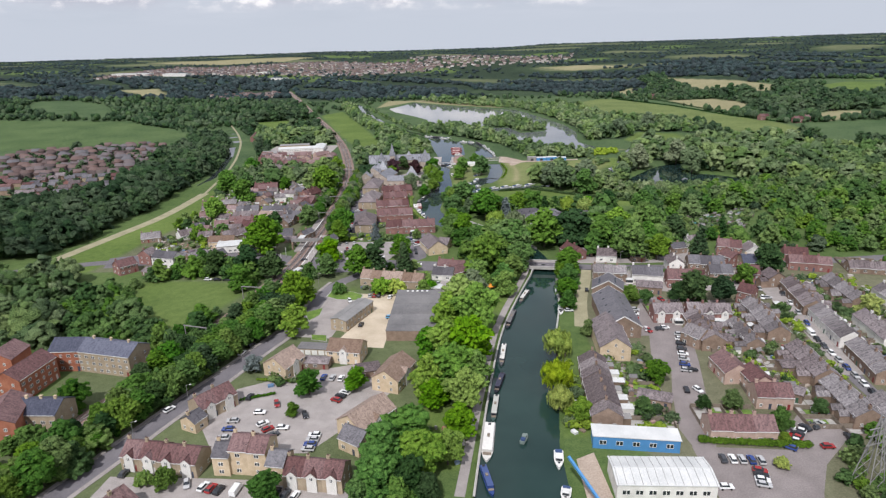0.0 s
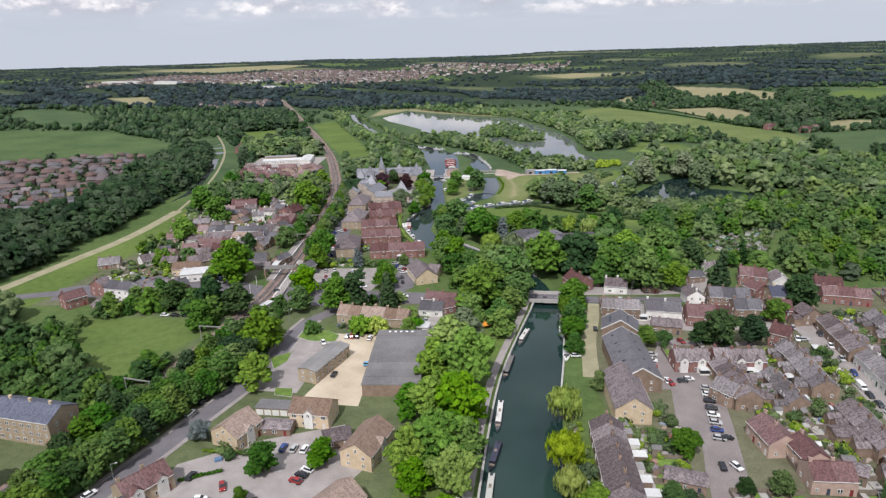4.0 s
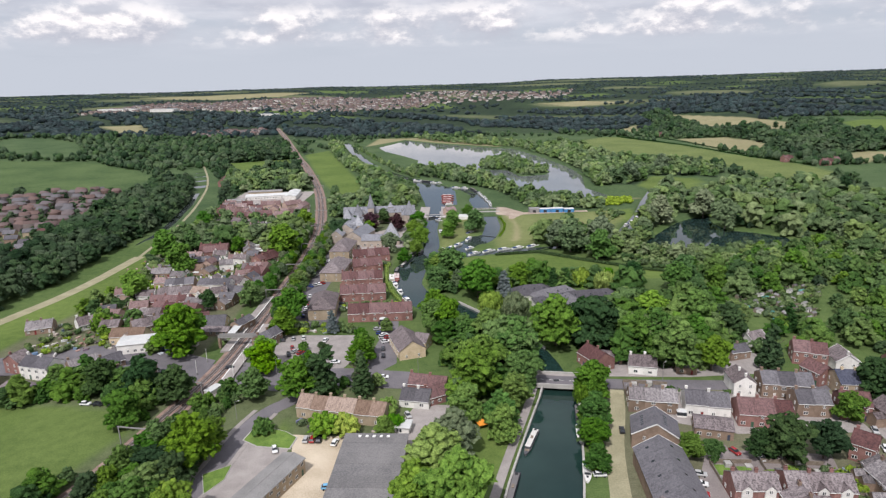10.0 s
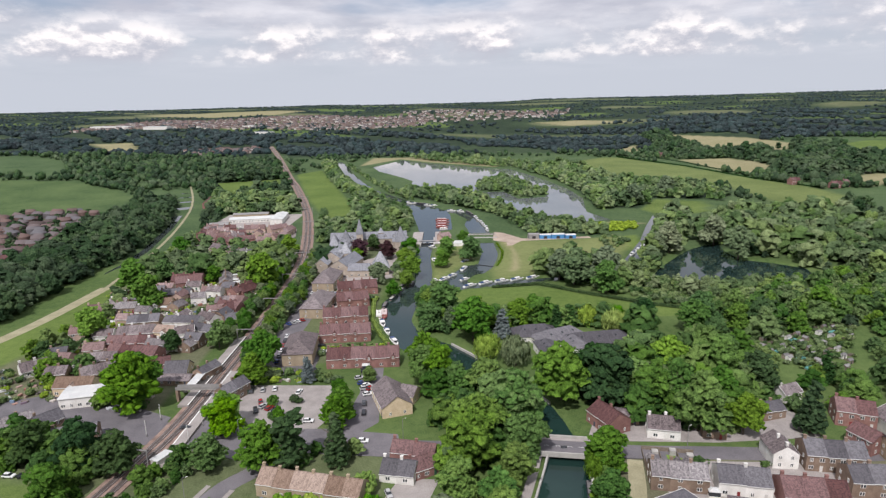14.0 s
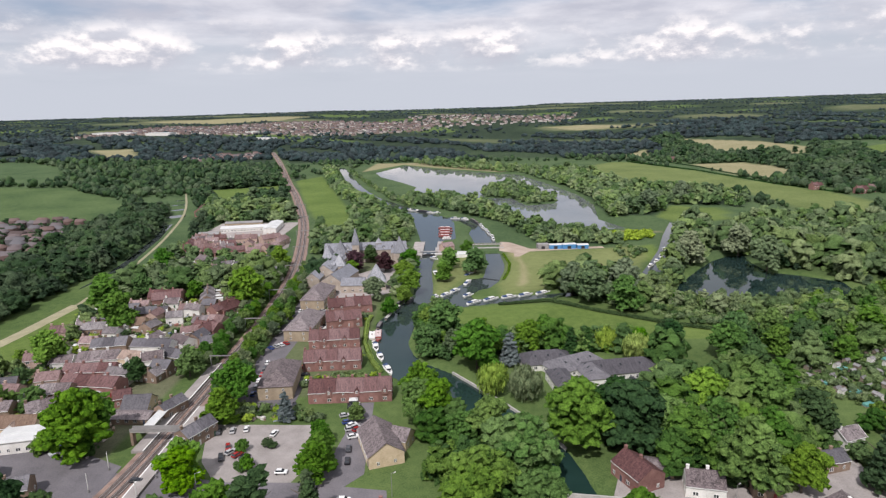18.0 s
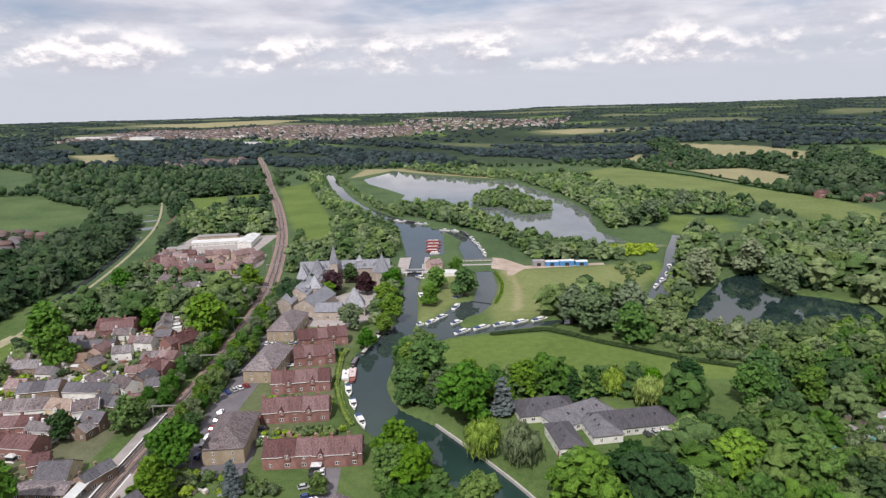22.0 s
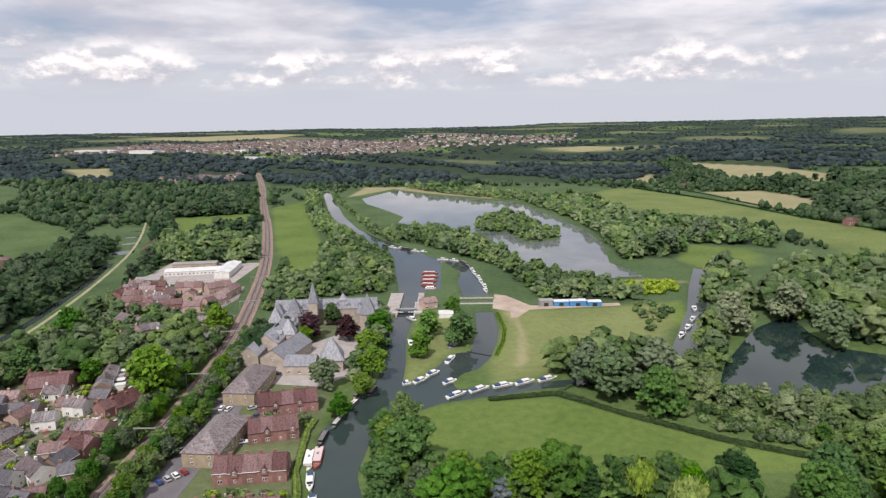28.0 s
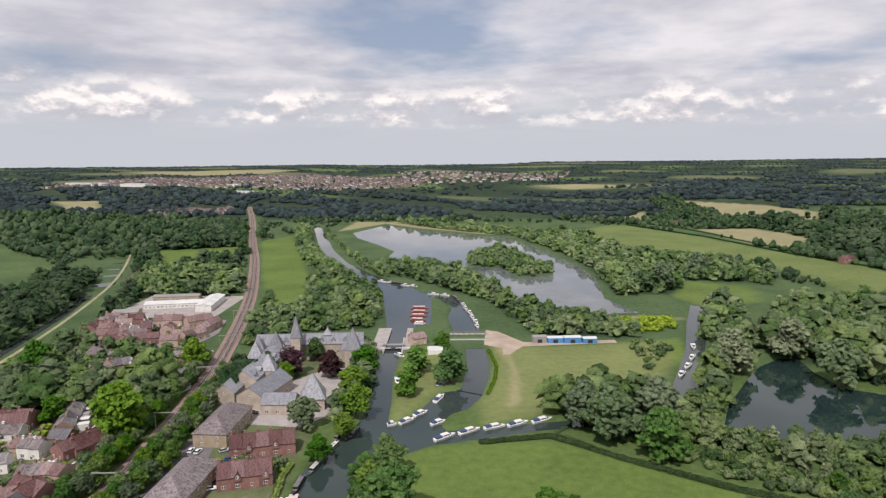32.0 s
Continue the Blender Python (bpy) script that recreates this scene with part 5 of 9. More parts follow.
HOUSES_F = [
    (1.3, 362.7, -22, 6.4, 8, 6.5, "creamd"),
    (-21.7, 399.2, 2, 33.4, 10, 8.5, "red"),
    (-34.5, 430.3, 4, 26, 10, 8.5, "red"),
    (-38, 456, 6, 24.8, 10, 8.5, "red"),
    (-38, 484.1, 14, 19, 10, 8.5, "red"),
    (-38.1, 507.5, 13, 25.1, 10, 8.5, "red"),
    (-53.4, 410.4, 94, 25, 14, 10.5, "blockh"),
    (-57, 475.8, 85, 28.5, 14, 10.5, "blockh"),
    (-59.8, 525.8, 86, 29.1, 14, 10.5, "blockh"),
    (62.6, 427.6, 7, 23.2, 13, 7, "homeh"),
    (74.1, 422.2, 26, 26.9, 13, 7, "homeh"),
    (91.9, 416.5, 8, 34.8, 13, 7, "homeh"),
    (65.3, 404.4, -82, 16.8, 9, 7, "homeh"),
    (80, 412, 98, 15, 11, 6.6, "homeh"),
    (-156.1, 486.6, 6, 17.7, 9, 6, "cream"),
    (-150.6, 502, 7, 18.6, 8, 7, "slateb"),
]
HOUSES_G = [
    (-153.2, 528, 18, 16.7, 10, 8, "brick"),
    (-112.3, 509.6, 63, 18.2, 8, 7, "brick"),
    (-148.3, 453.4, 8, 17, 9, 7.5, "slateb"),
    (-125.8, 450.4, -7, 20.3, 8, 7.5, "whiteg"),
    (-145.2, 437.8, 6, 18.6, 9, 7, "white"),
    (-128.6, 436.6, -14, 11.9, 8, 7, "cream"),
    (-119.3, 435.5, 19, 9.2, 8, 7, "white"),
    (-141.2, 423.4, 1, 22.9, 8, 7, "brick"),
    (-132.6, 409.4, -11, 25.9, 9, 7.5, "brick"),
    (-144, 403.1, 1, 12.6, 8, 7, "terr"),
    (-111, 440.7, -16, 15.5, 8, 6, "slateb"),
    (-114.6, 457.4, -35, 12.6, 8, 6.5, "white"),
    (-108.5, 461.9, 73, 8.5, 8, 7, "slateb"),
    (-108, 473.9, -23, 15.4, 9, 7.5, "brick"),
    (-105.6, 393.1, 4, 10.3, 11, 6, "creamg"),
]
HOUSES_H = [
    (-90.8, 388.8, 63, 11.1, 6, 6, "slateb"),
    (-72.7, 367.9, 61, 13.1, 7, 7.5, "slateb"),
    (-104, 383.5, -4, 17.1, 7, 3.5, "low"),
    (-114.5, 398, 21, 6.3, 7, 6, "brick"),
    (-106.7, 442.9, 14, 10.5, 7, 5, "brick"),
    (-171.2, 480.5, 3, 12.3, 8, 6, "terr"),
    (-176.3, 346.4, 70, 7, 9, 9, "brickg"),
    (-162.7, 341.1, -17, 15.4, 9, 9, "whiteg"),
    (-145.2, 341.9, 45, 12, 8, 8, "terr"),
    (-119.1, 335.2, 19, 15.1, 8, 7, "slateb"),
    (-195.2, 391.6, 19, 12.2, 9, 6, "terr"),
    (-173.4, 396.7, 43, 11.5, 9, 6, "white"),
    (-142, 376.3, 1, 15.8, 9, 7, "cream"),
    (-139.3, 389.8, 38, 15.8, 9, 7, "terr"),
    (-183, 331, 50, 10.2, 9, 8, "brick"),
]
HOUSES_I = [
    (-162.7, 325.9, -24, 14.5, 9, 4, "low"),
    (-134.2, 343.4, 52, 8.8, 8, 8, "slateb"),
    (-133.9, 366.9, 12, 15.3, 11, 5, "boxw"),
    (-196.8, 700.8, 13, 18.6, 9, 7, "terr"),
    (-179.5, 667.1, 13, 20.6, 9, 7.5, "brick"),
    (-165.1, 679.2, 20, 8.1, 8, 7.5, "brick"),
    (-158.6, 701.7, 8, 19.4, 9, 7.5, "brick"),
    (-137, 701.1, 42, 18.3, 9, 7.5, "brick"),
    (-125.1, 687.9, 81, 22.7, 8, 7.5, "brick"),
    (-162, 622.7, -33, 24.4, 9, 7, "terr"),
    (-149.8, 598.5, 77, 19.1, 8, 7, "brick"),
    (-144.4, 606.3, 40, 10.3, 8, 7, "terr"),
    (-131.4, 607.5, 40, 15.1, 8, 7, "whiteg"),
    (-120, 618.4, 8, 12.6, 8, 7, "terr"),
    (-107.3, 586, 19, 12.5, 9, 7, "slateb"),
]
HOUSES_J = [
    (-119.2, 580.5, -22, 11.8, 8, 6, "slateb"),
    (-101.8, 576, -20, 12.8, 8, 6, "white"),
    (-168.7, 651, -13, 18.9, 8, 7, "brick"),
    (-153.7, 657.6, 19, 15.1, 8, 7, "brick"),
    (-127.1, 664.8, 59, 15.3, 8, 7, "brick"),
    (-258.7, 858.4, 99, 29.9, 9, 9, "brick"),
    (-132.2, 538.1, 109, 30.1, 8, 6, "terr"),
    (-109.7, 510.7, 58, 13.3, 8, 6, "brick"),
    (-155.3, 532.6, 4, 20.4, 10, 8, "brick"),
    (-106.8, 471.3, 67, 8, 9, 8, "brick"),
    (-201.9, 729.4, 9, 18.2, 12, 5, "shed"),
    (-177.4, 759.5, 11, 45.5, 14, 5, "shedw"),
    (-185.9, 782.6, 8, 36.6, 10, 5, "shed"),
    (-150, 760.1, 94, 40.4, 12, 6, "shedw"),
    (19.6, 654.2, 30, 9.8, 8, 7, "brick"),
]
for row in HOUSES_A + HOUSES_B + HOUSES_C + HOUSES_D + HOUSES_E + HOUSES_F + HOUSES_G + HOUSES_H + HOUSES_I + HOUSES_J:
    if row[6] == "brick" and row[1] > 560 and int(row[0]) % 3:
        row = row[:6] + ("rose",)
    house(*row)
TREES_A = [
    (-66, 244, 14.2, 12.9, "bl"),
    (7, 259, 20.6, 18.7, "bf"),
    (13, 242, 22.1, 20.1, "bf"),
    (1, 247, 17, 15.5, "bf"),
    (10, 215, 19.9, 18.1, "bf"),
    (0, 220, 16.4, 14.9, "bf"),
    (-6, 222, 12.5, 11.4, "bf"),
    (2, 195, 18.8, 17.1, "bf"),
    (11, 199, 13.7, 12.5, "bf"),
    (-6, 193, 15.6, 14.2, "bf"),
    (6, 183, 14.9, 13.5, "bf"),
    (-4, 185, 10.8, 9.8, "bf"),
    (-12, 159, 17.1, 15.5, "bf"),
    (-18, 151, 16.4, 14.9, "bf"),
    (-7, 150, 14.5, 13.2, "bf"),
    (-20, 140, 15.4, 14, "bf"),
    (-11, 141, 12.1, 11, "bd"),
    (4, 168, 12, 10.9, "bf"),
    (0, 154, 11.1, 10.1, "bf"),
]
TREES_B = [
    (-14, 136, 10.1, 9.2, "bf"),
    (-6, 139, 8.6, 7.8, "bd"),
    (-24, 138, 10.2, 9.3, "bf"),
    (45, 220, 11.3, 11.3, "wl"),
    (40, 195, 11.3, 11.3, "wl"),
    (39, 182, 8.7, 8.7, "wl"),
    (45, 176, 8.3, 7.6, "bf"),
    (-50, 195, 10.1, 9.2, "bg"),
    (-33, 198, 9.1, 8.3, "bf"),
    (-53, 182, 5.1, 4.7, "bg"),
    (-82, 146, 7.2, 6.5, "bg"),
    (-51, 140, 9.6, 8.8, "bg"),
    (-89, 148, 3.7, 4.6, "sl"),
    (-75, 212, 7.5, 7.0, "bb"),
    (107, 168, 8, 7.2, "bg"),
    (98, 180, 7.2, 6.5, "bg"),
    (88, 180, 5.5, 5, "bd"),
    (78, 198, 9.2, 8.3, "bg"),
    (66, 176, 7.5, 6.8, "bg"),
]
TREES_C = [
    (190, 249, 11.1, 10.1, "bl"),
    (105, 160, 4.2, 3.9, "bf"),
    (98, 149, 3.2, 4, "sl"),
    (154, 290, 11.4, 10.4, "bg"),
    (124, 175, 6.2, 5.6, "bg"),
    (68, 312, 15, 13.6, "bg"),
    (64, 292, 12.7, 11.5, "bg"),
    (61, 278, 10.8, 9.8, "bg"),
    (59, 265, 9.4, 8.5, "bg"),
    (64, 307, 8.9, 8.9, "wg"),
    (23, 312, 22.3, 20.3, "bg"),
    (43, 320, 16, 14.5, "bg"),
    (30, 292, 13.8, 12.6, "bf"),
    (18, 297, 14.1, 12.8, "bf"),
    (37, 304, 14.5, 13.2, "bg"),
    (14, 275, 17, 15.4, "by"),
    (30, 284, 12.9, 11.7, "bf"),
    (-68, 342, 14.5, 13.1, "bf"),
    (-64, 317, 12.7, 11.5, "bg"),
]
TREES_D = [
    (-46, 317, 16.7, 15.2, "bg"),
    (-37, 317, 20.1, 10.6, "td"),
    (-25, 342, 12.8, 11.7, "bg"),
    (-21, 317, 17.2, 7.8, "cd"),
    (-110, 358, 24.5, 22.3, "bg"),
    (-128, 324, 14.5, 13.2, "bd"),
    (-109, 319, 17.8, 16.2, "bd"),
    (-94, 316, 15.1, 13.8, "bd"),
    (-107, 299, 14.2, 12.9, "bg"),
    (63, 360, 26.5, 24.1, "bg"),
    (81, 359, 23.5, 21.4, "bd"),
    (95, 348, 19.9, 18.1, "bg"),
    (108, 334, 22.7, 20.7, "bg"),
    (123, 331, 15, 14, "bg"),
    (113, 378, 19, 17, "bf"),
    (132, 370, 21.4, 19.4, "bg"),
    (39, 336, 25, 22.7, "bg"),
    (31, 357, 19.3, 17.6, "bg"),
    (13, 374, 18.6, 16.9, "bg"),
]
TREES_E = [
    (6, 394, 16.5, 15, "bg"),
    (104, 393, 16, 14, "bf"),
    (143, 362, 17.9, 16.3, "bd"),
    (147, 331, 21.4, 9.7, "cd"),
    (177, 370, 14.7, 6.7, "cd"),
    (119, 268, 16.5, 15, "bd"),
    (132, 269, 13.3, 12.1, "bd"),
    (113, 270, 10.5, 9.5, "bd"),
    (89, 270, 9.6, 8.8, "bg"),
    (97, 270, 7.1, 6.5, "bg"),
    (173, 304, 16.9, 15.4, "bd"),
    (-72, 272, 18.8, 17.1, "bg"),
    (-86, 279, 13, 11.8, "bg"),
    (-28, 364, 9, 8.2, "bg"),
    (-7, 292, 5, 6.3, "sf"),
    (-10, 288, 7.7, 7, "bf"),
    (-24, 290, 6.6, 8.3, "sl"),
    (-32, 290, 7.3, 9.1, "sf"),
]
TREES_F = [
    (-54, 291, 5.3, 6.7, "sg"),
    (62, 238, 7.1, 6.5, "bg"),
    (-11, 302, 6, 7.4, "sl"),
    (27, 325, 20.6, 18.7, "bg"),
    (41, 336, 25.7, 23.4, "bg"),
    (62, 372, 17, 17, "bf"),
    (78, 374, 18, 17, "bd"),
    (92, 362, 16, 15, "bf"),
    (81, 360, 17.7, 16.1, "bd"),
    (106, 353, 19.3, 17.6, "bg"),
    (103, 376, 14.3, 13, "bd"),
    (123, 351, 17, 15.5, "bg"),
    (152, 374, 14.2, 12.9, "bg"),
    (6, 378, 16.8, 15.3, "bg"),
    (22, 356, 15.3, 13.9, "bg"),
    (-110, 367, 20.6, 18.7, "bg"),
    (-97, 422, 14.2, 12.9, "bg"),
    (-118, 418, 11.2, 10.2, "bd"),
    (10, 370, 10.6, 10.6, "wg"),
    (36, 399, 13.3, 13.3, "wl"),
    (46, 428, 16, 9, "cb"),
]
TREES_G = [
    (31, 424, 22.8, 20.8, "bg"),
    (65, 448, 15.5, 14.1, "bg"),
    (76, 438, 14, 7, "cd"),
    (17, 454, 22, 20, "bg"),
    (9, 440, 15.1, 13.7, "bg"),
    (49, 394, 14, 14, "wy"),
    (104, 430, 13.3, 13.3, "wl"),
    (122, 441, 15.2, 13.8, "bd"),
    (146, 429, 17.4, 15.8, "bg"),
    (169, 432, 14.7, 13.3, "bg"),
    (221, 446, 18.5, 16.8, "bg"),
    (-185, 517, 22.6, 20.6, "bg"),
    (-162, 486, 20.8, 18.9, "bg"),
    (-168, 435, 17.8, 16.2, "bf"),
    (-68, 395, 18, 16.4, "bg"),
    (-25, 349, 12.7, 11.6, "bg"),
    (-22, 320, 18.3, 8.3, "cd"),
    (-67, 339, 14.1, 12.9, "bf"),
    (-67, 379, 14.5, 13.2, "bg"),
]
TREES_H = [
    (-44, 381, 12, 6.5, "cb"),
    (-17, 380, 7.3, 6.6, "bg"),
    (8, 475, 12.2, 11.1, "bg"),
    (15, 488, 12.4, 11.3, "bg"),
    (13, 458, 13.1, 11.9, "bg"),
    (20, 442, 12.1, 11, "by"),
    (33, 435, 19.5, 17.7, "bg"),
    (44, 441, 12, 8, "bg"),
    (58, 445, 14.8, 13.4, "bg"),
    (71, 452, 10.6, 9.7, "bg"),
    (84, 440, 13, 6.5, "cd"),
    (94, 443, 11.1, 11.1, "wl"),
    (109, 438, 11.9, 10.8, "bf"),
    (122, 433, 17, 9, "td"),
    (152, 436, 19.5, 17.7, "bg"),
    (178, 454, 15, 13.7, "bg"),
    (21, 598, 15.7, 14.3, "bf"),
    (17, 567, 13.1, 11.9, "bg"),
    (39, 584, 18.6, 16.9, "bg"),
]
TREES_I = [
    (35, 637, 11.9, 10.8, "bg"),
    (85, 547, 12.7, 6.7, "td"),
    (120, 562, 11.1, 5.9, "tp"),
    (-48, 587, 10.4, 9.5, "bg"),
    (-47, 595, 15.6, 14.2, "bp"),
    (-39, 620, 13.7, 12.4, "bd"),
    (-25, 594, 14.1, 12.9, "bp"),
    (-5, 539, 15.5, 14.1, "bg"),
    (-10, 568, 14.4, 13.1, "bg"),
    (-8, 601, 14.4, 13.1, "bg"),
    (-8, 519, 11.1, 10.1, "bg"),
    (-26, 528, 14.4, 13.1, "by"),
    (-15, 500, 10.4, 9.5, "bg"),
    (-106, 612, 16.3, 14.9, "bg"),
    (-189, 602, 18.1, 16.4, "bg"),
    (-176, 545, 15.2, 13.8, "bg"),
    (-101, 520, 25, 22.8, "bg"),
    (-182, 575, 16.7, 15.2, "bg"),
    (-140, 538, 11.9, 10.8, "bg"),
]
TREES_J = [
    (103, 517, 24.8, 22.5, "by"),
    (125, 522, 25.3, 23, "by"),
    (195, 596, 31.8, 28.9, "by"),
    (181, 586, 18, 17, "by"),
    (138, 520, 11.0, 11.5, "by"),
    (96, 530, 20.2, 18.4, "by"),
    (119, 498, 20.6, 18.7, "bg"),
    (152, 508, 8.0, 8.5, "bg"),
    (295, 880, 38.2, 34.8, "by"),
    (236, 814, 28.6, 26, "by"),
    (241, 620, 30.3, 27.5, "by"),
    (240, 576, 30.1, 27.3, "by"),
]
KIND = {"b": "broad", "w": "willow", "c": "conifer", "t": "tall", "s": "bush"}
LEAVES = {"g": LEAF, "d": LEAF_DARK, "l": LEAF_LIME, "y": LEAF_GREY, "b": LEAF_BLUE, "p": LEAF_PURPLE, "f": LEAF_FRESH_SUNNY}
TONE = {"g": "", "d": " of very dark green", "l": " of bright yellow-green", "y": " of pale grey-green", "b": " of silvery blue-green", "p": " of dark purple", "f": " of bright fresh green"}
BASIC = {"broad": "broad tree with a dense crown", "willow": "weeping willow with drooping crown", "conifer": "pointed conifer with a crown", "tall": "tall narrow tree with crown", "bush": "rounded garden bush with leaves"}
for x, y, hgt, wide, code in TREES_A + TREES_B + TREES_C + TREES_D + TREES_E + TREES_F + TREES_G + TREES_H + TREES_I + TREES_J:
    k = KIND[code[0]]
    tree(x, y, min(hgt, 24), min(wide, 22), k, LEAVES[code[1]], BASIC[k] + (TONE[code[1]] or " of fresh green"))


def along(line, offset, gap, seed, jitter=1.5):
    """Points beside a line, every gap metres."""
    r = np.random.default_rng(seed)
    p = np.array(line, float)
    seg = np.hypot(*np.diff(p, axis=0).T)
    s = np.concatenate([[0], np.cumsum(seg)])
    out = []
    for d in np.arange(gap / 2, s[-1], gap):
        i = min(len(seg) - 1, int(np.searchsorted(s, d)) - 1)
        k = (d - s[i]) / seg[i]
        t = (p[i + 1] - p[i]) / seg[i]
        q = p[i] + k * (p[i + 1] - p[i]) + offset * np.array([-t[1], t[0]]) + r.uniform(-jitter, jitter, 2)
        out.append(q)
    return out


# belt between the road and the railway, and rows beside the line
for off, gap, sd_ in ((7.5, 6.5, 1), (15.0, 7.5, 2), (23.0, 8.0, 3)):
    for q in along([p for p in ROAD_W if p[1] < 300], off, gap, sd_):
        if q[1] > 84 and edge_far(RAIL, q[:1], q[1:], False)[0] > 5:
            hh = rng.uniform(8, 12.5)
            tree(q[0], q[1], hh, hh * rng.uniform(0.85, 1.1), "broad", LEAF if rng.uniform() < 0.8 else LEAF_DARK, "leafy roadside tree in a dense green belt", group="trees of the road belt")
for off, gap, y0, y1, sd_ in ((-7.0, 6.0, 398, 600, 5), (-11.5, 8.0, 400, 560, 6), (8.0, 7.0, 432, 600, 7), (13, 10.0, 432, 560, 8)):
    for q in along([p for p in RAIL if y0 - 70 < p[1] < y1 + 60], off, gap, sd_):
        if y0 < q[1] < y1:
            hh = rng.uniform(6, 10)
            tree(q[0], q[1], hh, hh * 0.85, "broad", LEAF if rng.uniform() < 0.7 else LEAF_GREY, "scrubby green tree beside the railway", group="trees beside the railway")
BOATS_A = [
    (11.4, 147.3, -81, 13.2, "nb"),
    (13.1, 165.8, -98, 20.6, "wb"),
    (16.9, 184.4, -100, 16.6, "ng"),
    (20, 200.8, -107, 14.5, "nd"),
    (23.5, 222.9, -100, 18.4, "nw"),
    (30.6, 256.6, -107, 20.2, "nk"),
    (40.2, 282.9, -113, 16.2, "nw"),
    (55.3, 265.2, -102, 13.2, "cr"),
    (59.2, 288.6, -100, 17.4, "nk"),
    (62.5, 304, -101, 10.9, "cr"),
    (33.8, 155.7, -99, 8.1, "cr"),
    (32.9, 140.3, -106, 5.8, "cr"),
    (60, 299.4, -99, 13, "nk"),
    (58, 286.9, -100, 10.9, "cr"),
    (-4.1, 524.7, -103, 11.3, "nk"),
    (-10.9, 511.7, -109, 8.4, "nw"),
    (-14.6, 496.8, -105, 15.9, "ng"),
    (-18.6, 482.5, -96, 11.8, "nk"),
    (-17.9, 468.5, -86, 14, "wp"),
]
BOATS_B = [
    (-20.7, 466.6, -85, 13.9, "wb"),
    (-17.4, 452.5, -80, 11.5, "cr"),
    (-13.9, 440.3, -75, 8.5, "cr"),
    (-9.1, 425.9, -69, 11.4, "cr"),
    (-9.8, 522.5, -108, 12.9, "nk"),
    (11.7, 533.3, 15, 4.3, "cr"),
    (18.2, 536.8, 44, 8.6, "cr"),
    (24.2, 545.1, 43, 8.2, "cr"),
    (33, 563.4, 66, 19.5, "cr"),
    (35, 520.4, 36, 11.5, "cr"),
    (45.8, 526, 32, 12.2, "cr"),
    (57.1, 529.9, 21, 10.4, "cr"),
    (67.9, 533.2, 28, 10.9, "cr"),
    (79.3, 536.6, 27, 11.4, "cr"),
    (34.9, 582.7, 52, 10.1, "cr"),
    (32.3, 534.8, 36, 7.9, "cr"),
    (193.9, 645.5, -109, 22.1, "cr"),
    (184, 624, -120, 15.4, "cr"),
    (175.1, 608.8, -125, 13.8, "cr"),
]
BOATS_C = [
    (166.2, 595.6, -122, 13.4, "cr"),
    (-20.3, 862.1, -45, 17.3, "cr"),
    (-4.8, 851.3, -31, 18, "nk"),
    (11, 838.1, -43, 16.7, "cr"),
    (48.5, 787.4, -72, 19.1, "nk"),
    (54.4, 761.7, -80, 25, "cr"),
    (58, 735.5, -81, 20.6, "cr"),
    (60.9, 708.5, -85, 23.2, "cr"),
    (19, 752.1, -2, 13.6, "wp"),
    (19.4, 739.3, -2, 13.3, "wp"),
    (18.8, 727.2, -2, 12.9, "wp"),
    (18.4, 714.9, -10, 11.6, "wp"),
    (20.1, 704.7, -1, 8.2, "wb"),
    (9.8, 630.8, -56, 10.4, "cr"),
    (10.9, 587.8, -84, 11, "cr"),
    (24.8, 166.5, 64, 4.9, "dn"),
    (30, 803, -12, 10, "cr"),
    (40, 799, -35, 9, "cr"),
    (51, 775, -72, 10, "nk"),
    (55.5, 749, -80, 9, "cr"),
    (59, 722, -83, 10, "cr"),
    (61, 696, -85, 9, "cr"),
    (-12, 856, -35, 10, "cr"),
    (3, 843, -38, 9, "cr"),
    (-28, 870, -50, 10, "nk"),
]
CARS_A = [
    (-84.6, 227.5, 75),
    (-82.8, 234.4, 75),
    (-80.9, 241.3, 75),
    (-97.6, 186.5, 60),
    (-72.9, 169.2, 179),
    (-72.8, 173.9, 179),
    (-72.8, 178.7, 179),
    (-62, 176.6, 39),
    (-59.5, 173.4, 39),
    (-56.9, 170.2, 39),
    (-54.8, 174.1, 0),
    (-43.9, 162.3, 175),
    (-43.7, 164.7, 175),
    (-43.4, 167.2, 175),
    (-43.2, 169.6, 175),
    (-39.5, 190.2, 153),
    (-38.3, 192.7, 153),
    (-37, 195.1, 153),
    (-35.8, 197.6, 153),
    (-46.8, 206.2, 81),
    (-43.3, 205.6, 81),
    (-39.9, 205.1, 81),
    (-60.3, 188.5, 290),
    (-48.7, 181.1, 290),
    (-64.9, 183.4, 0),
    (-71.3, 193.4, 80),
    (-97, 152.7, 80),
    (-76.2, 147.3, 290),
    (-70.8, 145.9, 72),
    (-68.3, 145.1, 72),
]
